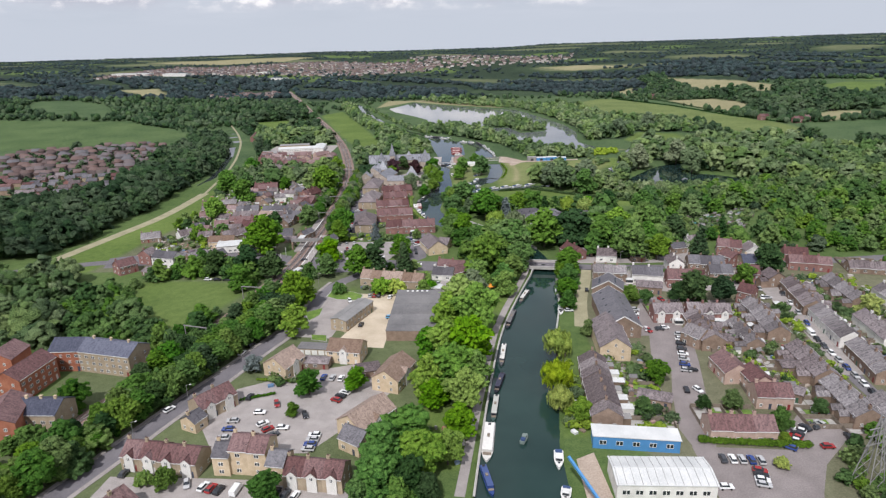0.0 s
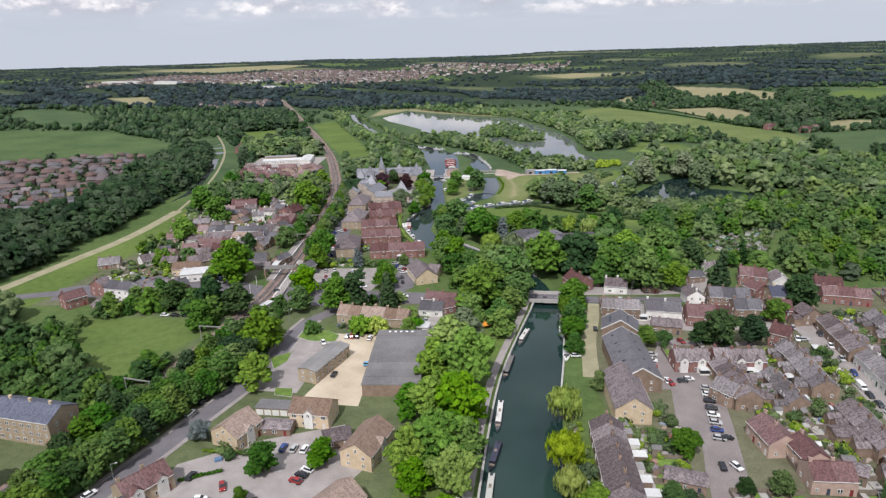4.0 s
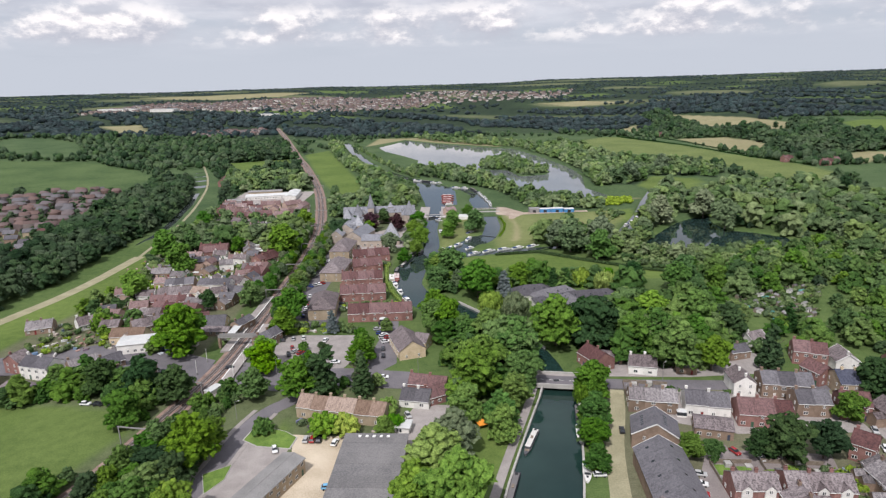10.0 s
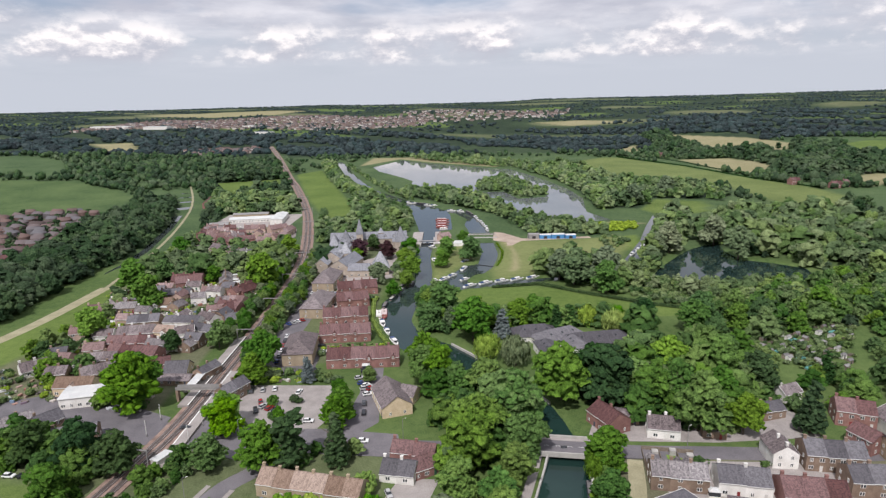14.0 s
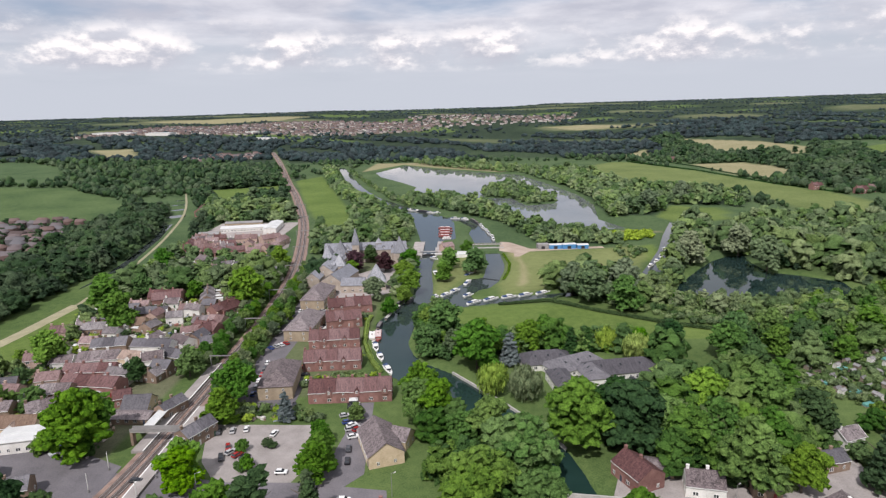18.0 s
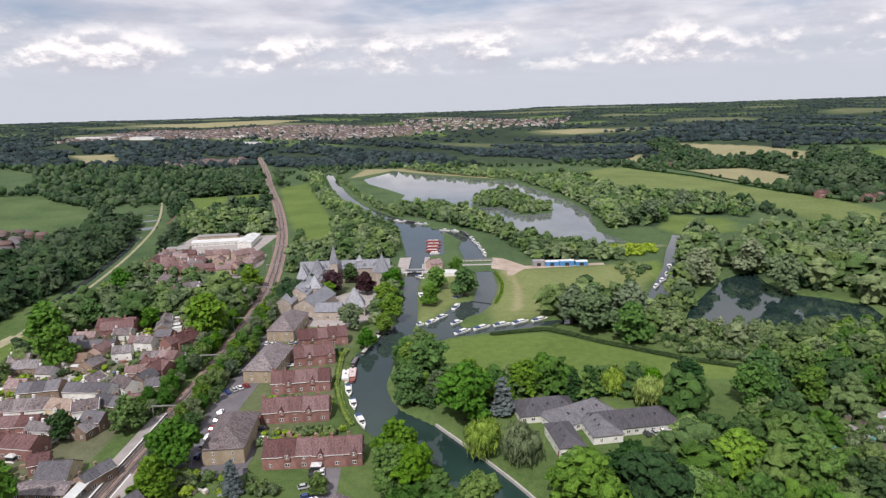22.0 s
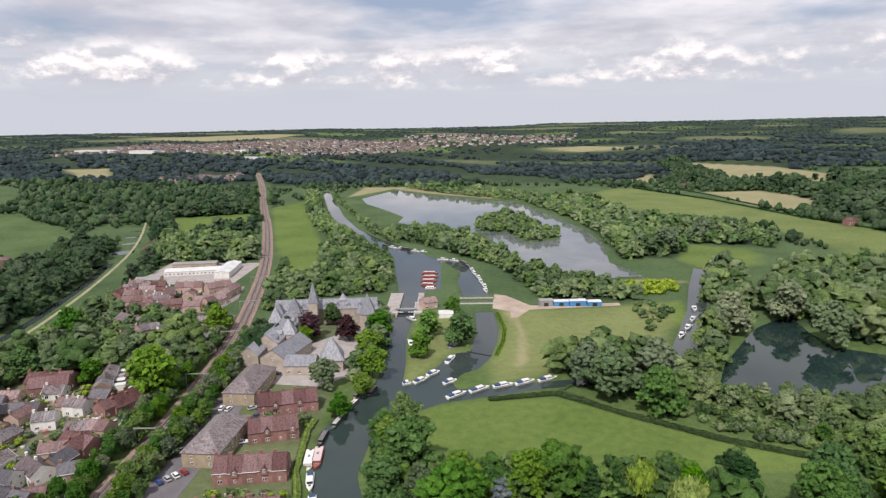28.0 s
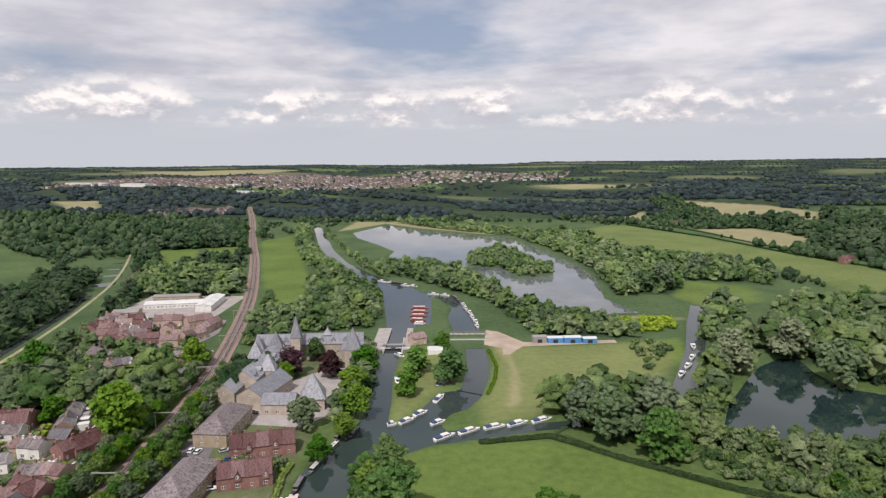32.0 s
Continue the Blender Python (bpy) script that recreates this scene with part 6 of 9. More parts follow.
CARS_B = [
    (-65.8, 144.3, 72),
    (-60.8, 144.1, 80),
    (-49.1, 142.8, 75),
    (-46.2, 142, 75),
    (-43.3, 141.2, 75),
    (-37.6, 285.9, 88),
    (-35.3, 285.8, 88),
    (-33, 285.7, 88),
    (-27.2, 283.6, 80),
    (-38, 252.2, 80),
    (-25.4, 259.7, 5),
    (-47, 280.2, 290),
    (-2.9, 300.3, 290),
    (-9.4, 284.6, 80),
    (100.2, 235.3, 344),
    (99, 231, 344),
    (97.7, 226.8, 344),
    (96.5, 222.5, 344),
    (95.3, 218.2, 344),
    (94.1, 213.9, 344),
    (92.8, 209.7, 344),
    (91.6, 205.4, 344),
    (96.3, 242.1, 0),
    (88.6, 239.7, 290),
    (82.6, 153.1, 84),
    (85.3, 152.8, 84),
    (88, 152.5, 84),
    (90.7, 152.2, 84),
    (93.4, 151.9, 84),
    (78, 140.9, 0),
]
CARS_C = [
    (90.8, 147.4, 343),
    (90.2, 145.4, 343),
    (89.6, 143.4, 343),
    (89, 141.4, 343),
    (105.2, 157.7, 138),
    (106.7, 159.4, 138),
    (108.2, 161.1, 138),
    (109.7, 162.7, 138),
    (111.2, 164.4, 138),
    (112.7, 166.1, 138),
    (115.5, 167.5, 108),
    (118.5, 168.4, 108),
    (121.5, 169.4, 108),
    (123.8, 177.1, 66),
    (125.6, 176.3, 66),
    (127.5, 175.4, 66),
    (129.3, 174.6, 66),
    (130.7, 172.9, 94),
    (133.5, 173.1, 94),
    (136.2, 173.3, 94),
    (139, 173.5, 94),
    (116.9, 157.8, 0),
    (126.2, 162.3, 80),
    (155.5, 233.5, 264),
    (154.9, 227.7, 264),
    (154.2, 221.8, 264),
    (153.6, 216, 264),
    (153, 210.2, 264),
    (152.4, 204.4, 264),
    (151.8, 198.6, 264),
]
CARS_D = [
    (151.1, 192.7, 264),
    (150.5, 186.9, 264),
    (166.5, 276.4, 258),
    (164.2, 265.4, 258),
    (161.8, 254.3, 258),
    (159.5, 243.3, 258),
    (89.4, 261.9, 342),
    (87.8, 257.2, 342),
    (86.3, 252.6, 342),
    (93.8, 241, 0),
    (88.1, 241.3, 80),
    (112.3, 269.3, 95),
    (115.8, 269.6, 95),
    (119.4, 269.9, 95),
    (122.9, 270.2, 95),
    (105.5, 273, 290),
    (72.6, 287.1, 80),
    (58.6, 262.7, 0),
    (156.9, 272, 0),
    (162.5, 294, 250),
    (158.6, 283.2, 250),
    (154.6, 272.5, 250),
    (150.7, 261.7, 250),
    (94, 205.3, 5),
    (90.5, 191.4, 290),
    (86.5, 191.6, 80),
    (-66.6, 372.4, 100),
    (-61.8, 373.2, 100),
    (-57, 374.1, 100),
    (-59.6, 361.8, 290),
]
CARS_E = [
    (-59.9, 355.4, 290),
    (-45.8, 370.7, 80),
    (-16.4, 351.9, 95),
    (-17.1, 359.4, 95),
    (-18.2, 375.6, 38),
    (-16.9, 374, 38),
    (-15.7, 372.4, 38),
    (-67.1, 500.7, 89),
    (-67, 507.7, 89),
    (-67, 514.6, 89),
    (-66.9, 521.6, 89),
    (-63.8, 506.8, 80),
    (-53.7, 507.6, 33),
    (-49.1, 500.4, 33),
    (-54.6, 495.1, 19),
    (-53.1, 491, 19),
    (-51.7, 486.9, 19),
    (-50.2, 482.8, 19),
    (-48.8, 478.7, 19),
    (-70.1, 473.2, 70),
    (-63.2, 402.6, 95),
    (-63.7, 408.9, 95),
    (-64.3, 415.3, 95),
    (-64.8, 421.6, 95),
    (-65.4, 428, 95),
    (-65.9, 434.3, 95),
    (-79.2, 459, 70),
    (-69.2, 452.1, 134),
    (-67.1, 454.1, 134),
    (-65.1, 456.1, 134),
]
CARS_F = [
    (-63, 458.1, 134),
    (-21.3, 390.4, 100),
    (-17.9, 391, 100),
    (-22, 382.9, 19),
    (-20.2, 377.7, 19),
    (-18.4, 372.6, 19),
    (-16.6, 367.4, 19),
    (-47.8, 428, 18),
    (-45.4, 420.4, 18),
    (-43, 412.8, 18),
    (-52.9, 544.8, 0),
    (96.3, 409.5, 105),
    (99.3, 410.3, 105),
    (102.4, 411.1, 105),
    (112.6, 400.9, 0),
    (-43.1, 391.4, 290),
    (-45.1, 334.1, 0),
    (-82.5, 343, 0),
    (57, 323, 0),
    (-37.1, 346.3, 0),
    (-57.8, 358.8, 59),
    (-54.8, 357, 59),
    (-51.7, 355.2, 59),
    (-129.8, 314.4, 354),
    (-124.6, 313.8, 354),
    (-119.3, 313.3, 354),
    (-114.1, 312.7, 354),
    (-108.2, 1013.1, 0),
    (-50.1, 506.1, 147),
    (-48.4, 508.7, 147),
]
CARS_G = [
    (-14.4, 331.2, 0),
]

# ---- hard surfaces ----
yard_step = [0]


def yard(name, poly, mat, label):
    yard_step[0] += 1
    bm = bmesh.new()
    prism(bm, poly, -0.2, 0.012 + 0.005 * yard_step[0])
    bmesh.ops.recalc_face_normals(bm, faces=bm.faces)
    return tagged(part(name, bm, mat), label, "paving", kind="structure")


yard("parking_court", [(-78, 200), (-56, 211), (-29, 219), (-19, 197), (-34, 174), (-44, 161), (-74, 162), (-82, 175)], PAVING, "grey paved parking court between cream houses")
yard("parking_front", [(-101, 152), (-68, 150), (-26, 146), (-22, 130), (-104, 130)], PAVING, "grey paved parking in front of the estate")
yard("gravel_yard", [(-43, 290), (-9, 287), (-22, 283), (-26, 230), (-48, 234), (-38, 262)], GRAVEL, "pale sandy commercial yard")
yard("service_yard", [(-9, 287), (0, 309), (13, 308), (8, 292), (0, 281), (-22, 283)], PAVING, "paved yard beside the public house")
yard("apron", [(-68, 283), (-62, 300), (-50, 287), (-42, 284), (-50, 240), (-68, 243)], PAVING, "asphalt apron beside the workshop")
yard("station_car_park", [(-73, 379), (-32, 377), (-28, 353), (-33, 341), (-56, 340), (-66, 354)], PAVING, "worn asphalt station car park")
yard("car_park", [(76, 160), (107, 157), (109, 167), (120, 178), (147, 176), (143, 168), (127, 163), (112, 150), (104, 138), (98, 126), (74, 126)], WARM, "brown asphalt car park beside the warehouse")
yard("mews_lane", [(95, 275), (93, 255), (81.5, 214), (87, 208), (80.5, 189), (75.5, 169), (76.5, 158), (83, 158), (92.4, 188.5), (99.5, 212.7), (104.4, 231.9), (104.6, 248), (104.5, 278)], WARM, "broad pale asphalt lane with parked cars")
yard("mews_yard", [(84, 252), (97, 275), (112, 274), (136, 271), (132, 259), (100, 262), (90, 236), (84, 236)], WARM, "asphalt mews yard with parked cars")
yard("drive", [(108, 412), (118, 409), (106, 378), (96, 375), (98, 395)], PAVING, "brown paved care home drive")
yard("terrace_parking", [(-72, 398), (-72, 530), (-62, 535), (-58, 500), (-47, 500), (-46, 480), (-58, 465), (-60, 432), (-44, 420), (-44, 391), (-62, 388)], ASPHALT, "narrow asphalt parking street behind the terraces")
yard("close", [(-22, 394), (-12, 394), (-10, 345), (-20, 333), (-24, 345), (-20, 370)], ASPHALT, "short asphalt close with parked cars")
yard("mill_court", [(-58, 557), (-58, 572), (-28, 607), (-18, 607), (-14, 545), (-30, 530), (-56, 534)], PAVING, "paved courtyard of the old mill")
EARTH = grainy("trodden_earth", (0.24, 0.19, 0.15), (0.38, 0.31, 0.25), 0.1, 2.0, 0.95, 0.2)
yard("boatyard", [(62, 650), (66, 684), (74, 680), (88, 655), (148, 659), (148, 653), (86, 646), (76, 630), (72, 630), (73, 642)], EARTH, "bare gravel boatyard track")
yard("estate_court", [(-204, 650), (-122, 648), (-116, 680), (-122, 714), (-204, 718)], WARM, "brown asphalt streets of a small brick estate")
yard("works_yard", [(-214, 724), (-134, 722), (-132, 796), (-214, 798)], PAVING, "grey paved works yard between sheds")
yard("lock_side", [(-9, 640), (0, 640), (1, 690), (-8, 690)], PAVING, "paved lock side")
yard("lock_island_path", [(11, 640), (16, 640), (16, 690), (12, 690)], PAVING, "paved lock island path")
yard("high_street_paving", [(84, 316), (160, 311), (158, 283), (135, 284), (112, 284), (84, 296)], PAVING, "worn grey paving beside the high street")
yard("street_paving", [(163, 312), (176, 312), (172, 262), (160, 200), (148, 200), (154, 235)], PAVING, "worn grey paving along the terrace street")
yard("crossing_paving", [(-205, 356), (-150, 374), (-112, 362), (-92, 352), (-92, 332), (-150, 346), (-200, 338)], ASPHALT, "worn asphalt forecourts along the high street")
yard("crossing_apron", [(-80, 350), (-56, 342), (-30, 341), (-2, 336), (0, 321), (-36, 325), (-58, 322), (-80, 330)], ASPHALT, "worn asphalt beside the level crossing")
yard("back_yards", [(66, 329), (112, 326), (150, 328), (150, 350), (112, 340), (74, 348)], PAVING, "worn paved yards behind the high street")
yard("wharf", [(39, 155), (45, 158), (46, 128), (38, 128)], EARTH, "bare earth wharf beside the warehouse")

# ---- railway ----
SLEEPER = grainy("sleepers", (0.085, 0.068, 0.062), (0.160, 0.130, 0.118), 0.5, 5.0)
rail_bed = tagged(ribbon("railway", RAIL, (8.0, 12.0), 0.30, BALLAST, None, "", 0.4), "brown ballasted double railway track", "railway", kind="structure")


def shifted(line, off):
    p = np.array(line, float)
    d = np.gradient(p, axis=0)
    d /= np.linalg.norm(d, axis=1)[:, None]
    return [tuple(q) for q in p + off * np.stack([-d[:, 1], d[:, 0]], -1)]


for o in (-2.5, -1.05, 1.05, 2.5):
    ribbon("rail", shifted(RAIL, o), 0.16, 0.48, STEEL, rail_bed, "worn steel rail", 0.08)
for o in (-1.78, 1.78):
    ribbon("sleeper_strip", shifted(RAIL, o), 2.4, 0.36, SLEEPER, rail_bed, "pale concrete sleepers", 0.03)


def gantry(x, y, turn, span=11.0):
    e = empty("rail_gantry", pose(x, y, 0, 0, 0, turn))
    for s in (-1, 1):
        cuboid("post", s * span / 2 - 0.14, s * span / 2 + 0.14, -0.14, 0.14, -0.2, 7.0, SHEET_GREY, e)
    cuboid("beam", -span / 2 - 0.4, span / 2 + 0.4, -0.16, 0.16, 7.004, 7.4, SHEET_GREY, e)
    for s in (-1.8, 1.8):
        cuboid("insulator", s - 0.07, s + 0.07, -0.07, 0.07, 6.2, 7.0, PAINT_DARK, e)
    tagged(e, "grey steel overhead line gantry across the tracks", "gantry", "gantries along the railway")


for y in (240, 285, 318, 428, 478, 530, 590, 650, 715, 790, 870):
    xr = float(np.interp(y, [p[1] for p in RAIL], [p[0] for p in RAIL]))
    dx = float(np.interp(y + 5, [p[1] for p in RAIL], [p[0] for p in RAIL])) - xr
    gantry(xr, y, math.degrees(math.atan2(5, dx)) - 90)

plat = empty("station_platform", pose(-90.3, 372, 0, 0, 0, -1))
cuboid("deck", -2.2, 2.2, -12, 62, -0.2, 1.0, PAVING, plat)
cuboid("edge_line", 1.7, 2.15, -12, 62, 1.004, 1.02, PAINT_WHITE, plat, "white painted edge line")
tagged(plat, "long paved station platform beside the track", "platform")
plat = copy_thing(plat, pose(-79.6, 380, 0, 0, 0, 179))
can = empty("platform_canopy", pose(-91.5, 381, 1.0, 0, 0, -1))
for yy in (-7, 0, 7):
    cuboid("post", -0.1, 0.1, yy - 0.1, yy + 0.1, 0, 2.9, PAINT_WHITE, can)
cuboid("roof", -1.9, 1.9, -9, 9, 2.904, 3.1, SHEET_WHITE, can)
tagged(can, "pale flat canopy over the station platform", "canopy")
fb = empty("footbridge", pose(-86, 366, 0, 0, 0, 0))
cuboid("deck", -9, 9, -1.1, 1.1, 5.2, 5.5, CONCRETE, fb)
for s in (-1, 1):
    cuboid("parapet", -9, 9, s * 1.1 - 0.06, s * 1.1 + 0.06, 5.504, 6.7, SHEET_GREY, fb)
    cuboid("tower", s * 8.6 - 0.5, s * 8.6 + 0.5, -1.0, 1.0, -0.2, 5.19, BRICK_BROWN, fb)
    bm = bmesh.new()
    for i in range(14):
        box(bm, s * 8.6 - 1.0, s * 8.6 + 1.0, 1.2 + i * 0.45, 1.2 + (i + 1) * 0.45, 5.3 - (i + 1) * 0.37, 5.4 - i * 0.37)
    part("steps", bm, CONCRETE, fb)
tagged(fb, "grey steel station footbridge with stairs", "footbridge")
hut = empty("relay_hut", pose(-82, 321, 0, 0, 0, -24))
cuboid("body", -1.6, 1.6, -3.2, 3.2, -0.2, 2.7, RENDER_WHITE, hut)
cuboid("roof", -1.8, 1.8, -3.4, 3.4, 2.704, 2.9, SHEET_WHITE, hut)
cuboid("door", -0.5, 0.5, -3.26, -3.2, 0.0, 2.0, PAINT_DARK, hut)
tagged(hut, "white lineside hut with flat roof", "hut")
for x, y in ((-95, 350), (-77, 345), (-95, 338), (-78, 334)):
    bar = empty("crossing_barrier", pose(x, y, 0, 0, 0, 70))
    cuboid("post", -0.2, 0.2, -0.2, 0.2, -0.1, 1.2, SHEET_GREY, bar)
    cuboid("arm", -0.08, 0.08, 0.0, 0.16, 1.0, 6.8, PAINT_WHITE, bar, "raised red and white barrier arm")
    tagged(bar, "raised level crossing barrier beside the road", "barrier", "barriers at the crossing")

# ---- bridge ----
br = empty("road_bridge", pose(56.5, 323.5, 0, 0, 0, -9))
cuboid("deck", -12, 12, -5.5, 5.5, 0.75, 1.35, CONCRETE, br)
for s in (-1, 1):
    cuboid("parapet", -13, 13, s * 5.5 - 0.25, s * 5.5 + 0.25, 0.55, 2.4, CONCRETE, br, "pale concrete parapet")
    cuboid("abutment", s * 10.5 - 1.6, s * 10.5 + 1.6, -5.7, 5.7, -3.0, 0.745, BRICK_BROWN, br)
cuboid("carriageway", -12, 12, -3.6, 3.6, 1.355, 1.42, ASPHALT, br)
cuboid("footway", -12, 12, 3.6, 5.2, 1.355, 1.52, PAVING, br)
for i in range(6):
    cuboid("lane_mark", -11 + i * 4, -9.2 + i * 4, -0.08, 0.08, 1.424, 1.43, PAINT_WHITE, br)
tagged(br, "grey concrete road bridge over the river", "bridge")

# ---- large sheds ----
wh = empty("warehouse", pose(60, 142.5, 0, 0, 0, -3))
part("wall", gable_wall(27, 12, 5.2, 6.2), RENDER_WHITE, wh)
part("roof", gable_roof(27, 12, 5.2, 6.2, 0.3, 0.3, 0.18), SHEET_WHITE, wh)
for i in range(13):
    for s in (-1, 1):
        o = cuboid("roof_seam", -13.25 + i * 2.2, -13.15 + i * 2.2, 0.15, 6.2, 0, 0.08, SHEET_GREY, wh)
        o.matrix_basis = Matrix.Translation((0, 0, 6.39)) @ Matrix.Rotation(math.pi if s < 0 else 0, 4, "Z") @ Matrix.Rotation(-math.atan(1 / 6), 4, "X")
for i in range(7):
    put_window(wh, "b", -11 + i * 3.6, -6, 2.0, 0)
tagged(wh, "large warehouse with white sheet roof", "warehouse")
bl = empty("boat_store", pose(58.5, 161.5, 0, 0, 0, -8))
cuboid("wall", -13, 13, -3, 3, -0.2, 4.4, PAINT_BLUE, bl)
cuboid("roof", -13.3, 13.3, -3.3, 3.3, 4.404, 4.7, SHEET_WHITE, bl)
for i in range(5):
    put_window(bl, "b", -10 + i * 5, -3, 1.6, 0)
tagged(bl, "long blue shed with white flat roof", "shed")
fl = empty("flat_roof_depot", pose(-13.5, 259, 0, 0, 0, -3))
cuboid("wall", -10.5, 10.5, -23, 23, -0.2, 4.6, BRICK_BROWN, fl)
for i in range(8):
    yy = -23 + i * 5.75
    cuboid("roof_sheet", -10.8, 10.8, yy, yy + 5.70, 4.604, 4.85 + 0.05 * (i % 2), FELT, fl, "dark felt roof strip")
for i in range(5):
    cuboid("roof_light", -6 + i * 2.4, -5 + i * 2.4, 20.5, 21.5, 4.91, 5.15, PAINT_WHITE, fl)
tagged(fl, "wide depot with dark flat felt roof", "depot")
gar = empty("garage_block", pose(-52, 228, 0, 0, 0, -8))
cuboid("wall", -9, 9, -2.8, 2.8, -0.2, 2.6, BRICK_TAN, gar)
cuboid("roof", -9.2, 9.2, -3, 3, 2.604, 2.8, FELT, gar)
for i in range(6):
    cuboid("garage_door", -8.6 + i * 2.9, -6.2 + i * 2.9, -2.86, -2.8, 0, 2.1, PAINT_WHITE, gar)
tagged(gar, "low flat-roofed row of garages", "garage")
kiosk = empty("cafe_kiosk", pose(-5, 291, 0, 0, 0, -10))
cuboid("wall", -3.5, 3.5, -2.5, 2.5, -0.1, 2.8, RENDER_WHITE, kiosk)
cuboid("roof", -4, 4, -3, 3, 2.804, 3.0, SHEET_WHITE, kiosk)
put_window(kiosk, "b", 0, -2.5, 0.9, 0)
tagged(kiosk, "small white kiosk with flat roof", "kiosk")

crane = empty("crane", pose(42, 130, 0, 0, 0, 28))
cuboid("cab", -1.3, 1.3, -2, 2, 0.9, 3.2, PAINT_BLUE, crane)
cuboid("chassis", -1.3, 1.3, -3.6, 3.6, 0.4, 0.9, PAINT_DARK, crane)
for s in (-1, 1):
    for yy in (-2.6, 0, 2.6):
        bm = bmesh.new()
        bmesh.ops.create_cone(bm, segments=14, radius1=0.5, radius2=0.5, depth=0.4, cap_ends=True, matrix=Matrix.Translation((s * 1.2, yy, 0.5)) @ Matrix.Rotation(math.pi / 2, 4, "Y"))
        part("wheel", bm, PAINT_DARK, crane)
o = cuboid("jib", -0.35, 0.35, 0, 17, -0.35, 0.35, PAINT_BLUE, crane)
o.matrix_basis = Matrix.Translation((0, 1, 2.6)) @ Matrix.Rotation(radians(22), 4, "X")
tagged(crane, "blue mobile crane with raised jib", "crane")


def pylon(x, y, hgt, turn=0):
    e = empty("pylon", pose(x, y, 0, 0, 0, turn))

    def strut(a, b, w=0.10):
        a, b = Vector(a), Vector(b)
        q = (b - a).to_track_quat("Z", "Y").to_matrix().to_4x4()
        bm = bmesh.new()
        box(bm, -w, w, -w, w, 0, (b - a).length)
        o = part("strut", bm, SHEET_GREY, e)
        o.matrix_basis = Matrix.Translation(a) @ q

    def half(z):
        return 2.6 * (1 - z / hgt) + 0.35

    levels = [hgt * k for k in (0, 0.18, 0.36, 0.52, 0.66, 0.79, 0.89, 1.0)]
    for z0, z1 in zip(levels, levels[1:]):
        a, b = half(z0), half(z1)
        for sx, sy in ((-1, -1), (1, -1), (1, 1), (-1, 1)):
            strut((sx * a, sy * a, z0), (sx * b, sy * b, z1), 0.11)
        strut((-a, -a, z0), (b, -b, z1), 0.06)
        strut((a, -a, z0), (-b, -b, z1), 0.06)
        strut((-a, a, z0), (b, b, z1), 0.06)
        strut((a, a, z0), (-b, b, z1), 0.06)
    for z in (levels[4], levels[5], levels[6]):
        strut((-3.6, 0, z), (3.6, 0, z), 0.12)
    tagged(e, "grey steel lattice electricity pylon", "pylon")


pylon(117, 140, 22, 15)
pylon(123, 147, 19, 40)


# ---- the old mill with its spire ----
BRICK_BUFF = grainy("buff_brick", (0.300, 0.250, 0.205), (0.460, 0.395, 0.335), 0.3, 5.0, 0.9, 0.2, 0.1)
def pyramid(name, w, z0, z1, mat, parent, at, label="", tip=0.05):
    bm = bmesh.new()
    base = [bm.verts.new((x * w / 2, y * w / 2, z0)) for x, y in ((-1, -1), (1, -1), (1, 1), (-1, 1))]
    low_ = [bm.verts.new((x * w / 2, y * w / 2, z0 - 0.2)) for x, y in ((-1, -1), (1, -1), (1, 1), (-1, 1))]
    top = [bm.verts.new((x * tip, y * tip, z1)) for x, y in ((-1, -1), (1, -1), (1, 1), (-1, 1))]
    for a, b in ((low_, base), (base, top)):
        for i in range(4):
            bm.faces.new((a[i], a[(i + 1) % 4], b[(i + 1) % 4], b[i]))
    bm.faces.new(top)
    bm.faces.new(low_[::-1])
    o = part(name, bm, mat, parent, label)
    o.location = at
    return o


mill = empty("mill", pose(-43, 629, 0, 0, 0, 4))


def mill_range(x, y, turn, L, W, eaves, ridge, dormers=0):
    w = part("range", gable_wall(L, W, eaves, ridge), BRICK_BUFF, mill, "buff brick range")
    w.matrix_basis = pose(x, y, 0, 0, 0, turn)
    part("roof", gable_roof(L, W, eaves, ridge, 0.4, 0.3), SLATE_PALE, w, "pale grey slate roof")
    n = max(2, int(L / 4))
    for s in range(max(1, int(eaves / 3.2))):
        for i in range(n):
            for side in (-1, 1):
                put_window(w, "w", -L / 2 + (i + 0.5) * L / n, side * W / 2, 1.0 + 3.1 * s, 0 if side < 0 else 180)
    for side in (-1, 1):
        put_window(w, "n", side * L / 2, 0, eaves - 1.0, 90 * side)
    for i in range(dormers):
        wl2, rf2 = cross_gable(2.4, 0.2, 1.5, 2.9, 3.0)
        g = part("dormer", wl2, SLATE_PALE, w)
        g.matrix_basis = pose(-L / 2 + (i + 0.5) * L / dormers, -W / 2 + 1.2, eaves + 0.4)
        part("dormer_roof", rf2, SLATE_PALE, g)
        put_window(g, "n", 0, -0.2, 0.35, 0)
    return w


mill_range(0, 0, 0, 62, 13, 9.5, 14, 9)
mill_range(-22, -34, 82, 52, 13, 8.0, 12.5, 7)
mill_range(-14, -64, 70, 28, 14, 6.0, 10.5, 0)
mill_range(-4, -80, -5, 15, 11, 5.0, 8.5, 0)
mill_range(26, -9, 92, 20, 13, 9.0, 13.5, 2)
mill_range(-30, -56, 82, 30, 10, 6.0, 10.0, 0)
tw = cuboid("tower", -9.5, -4.5, -12.5, -6.5, -0.2, 15.0, BRICK_BUFF, mill)
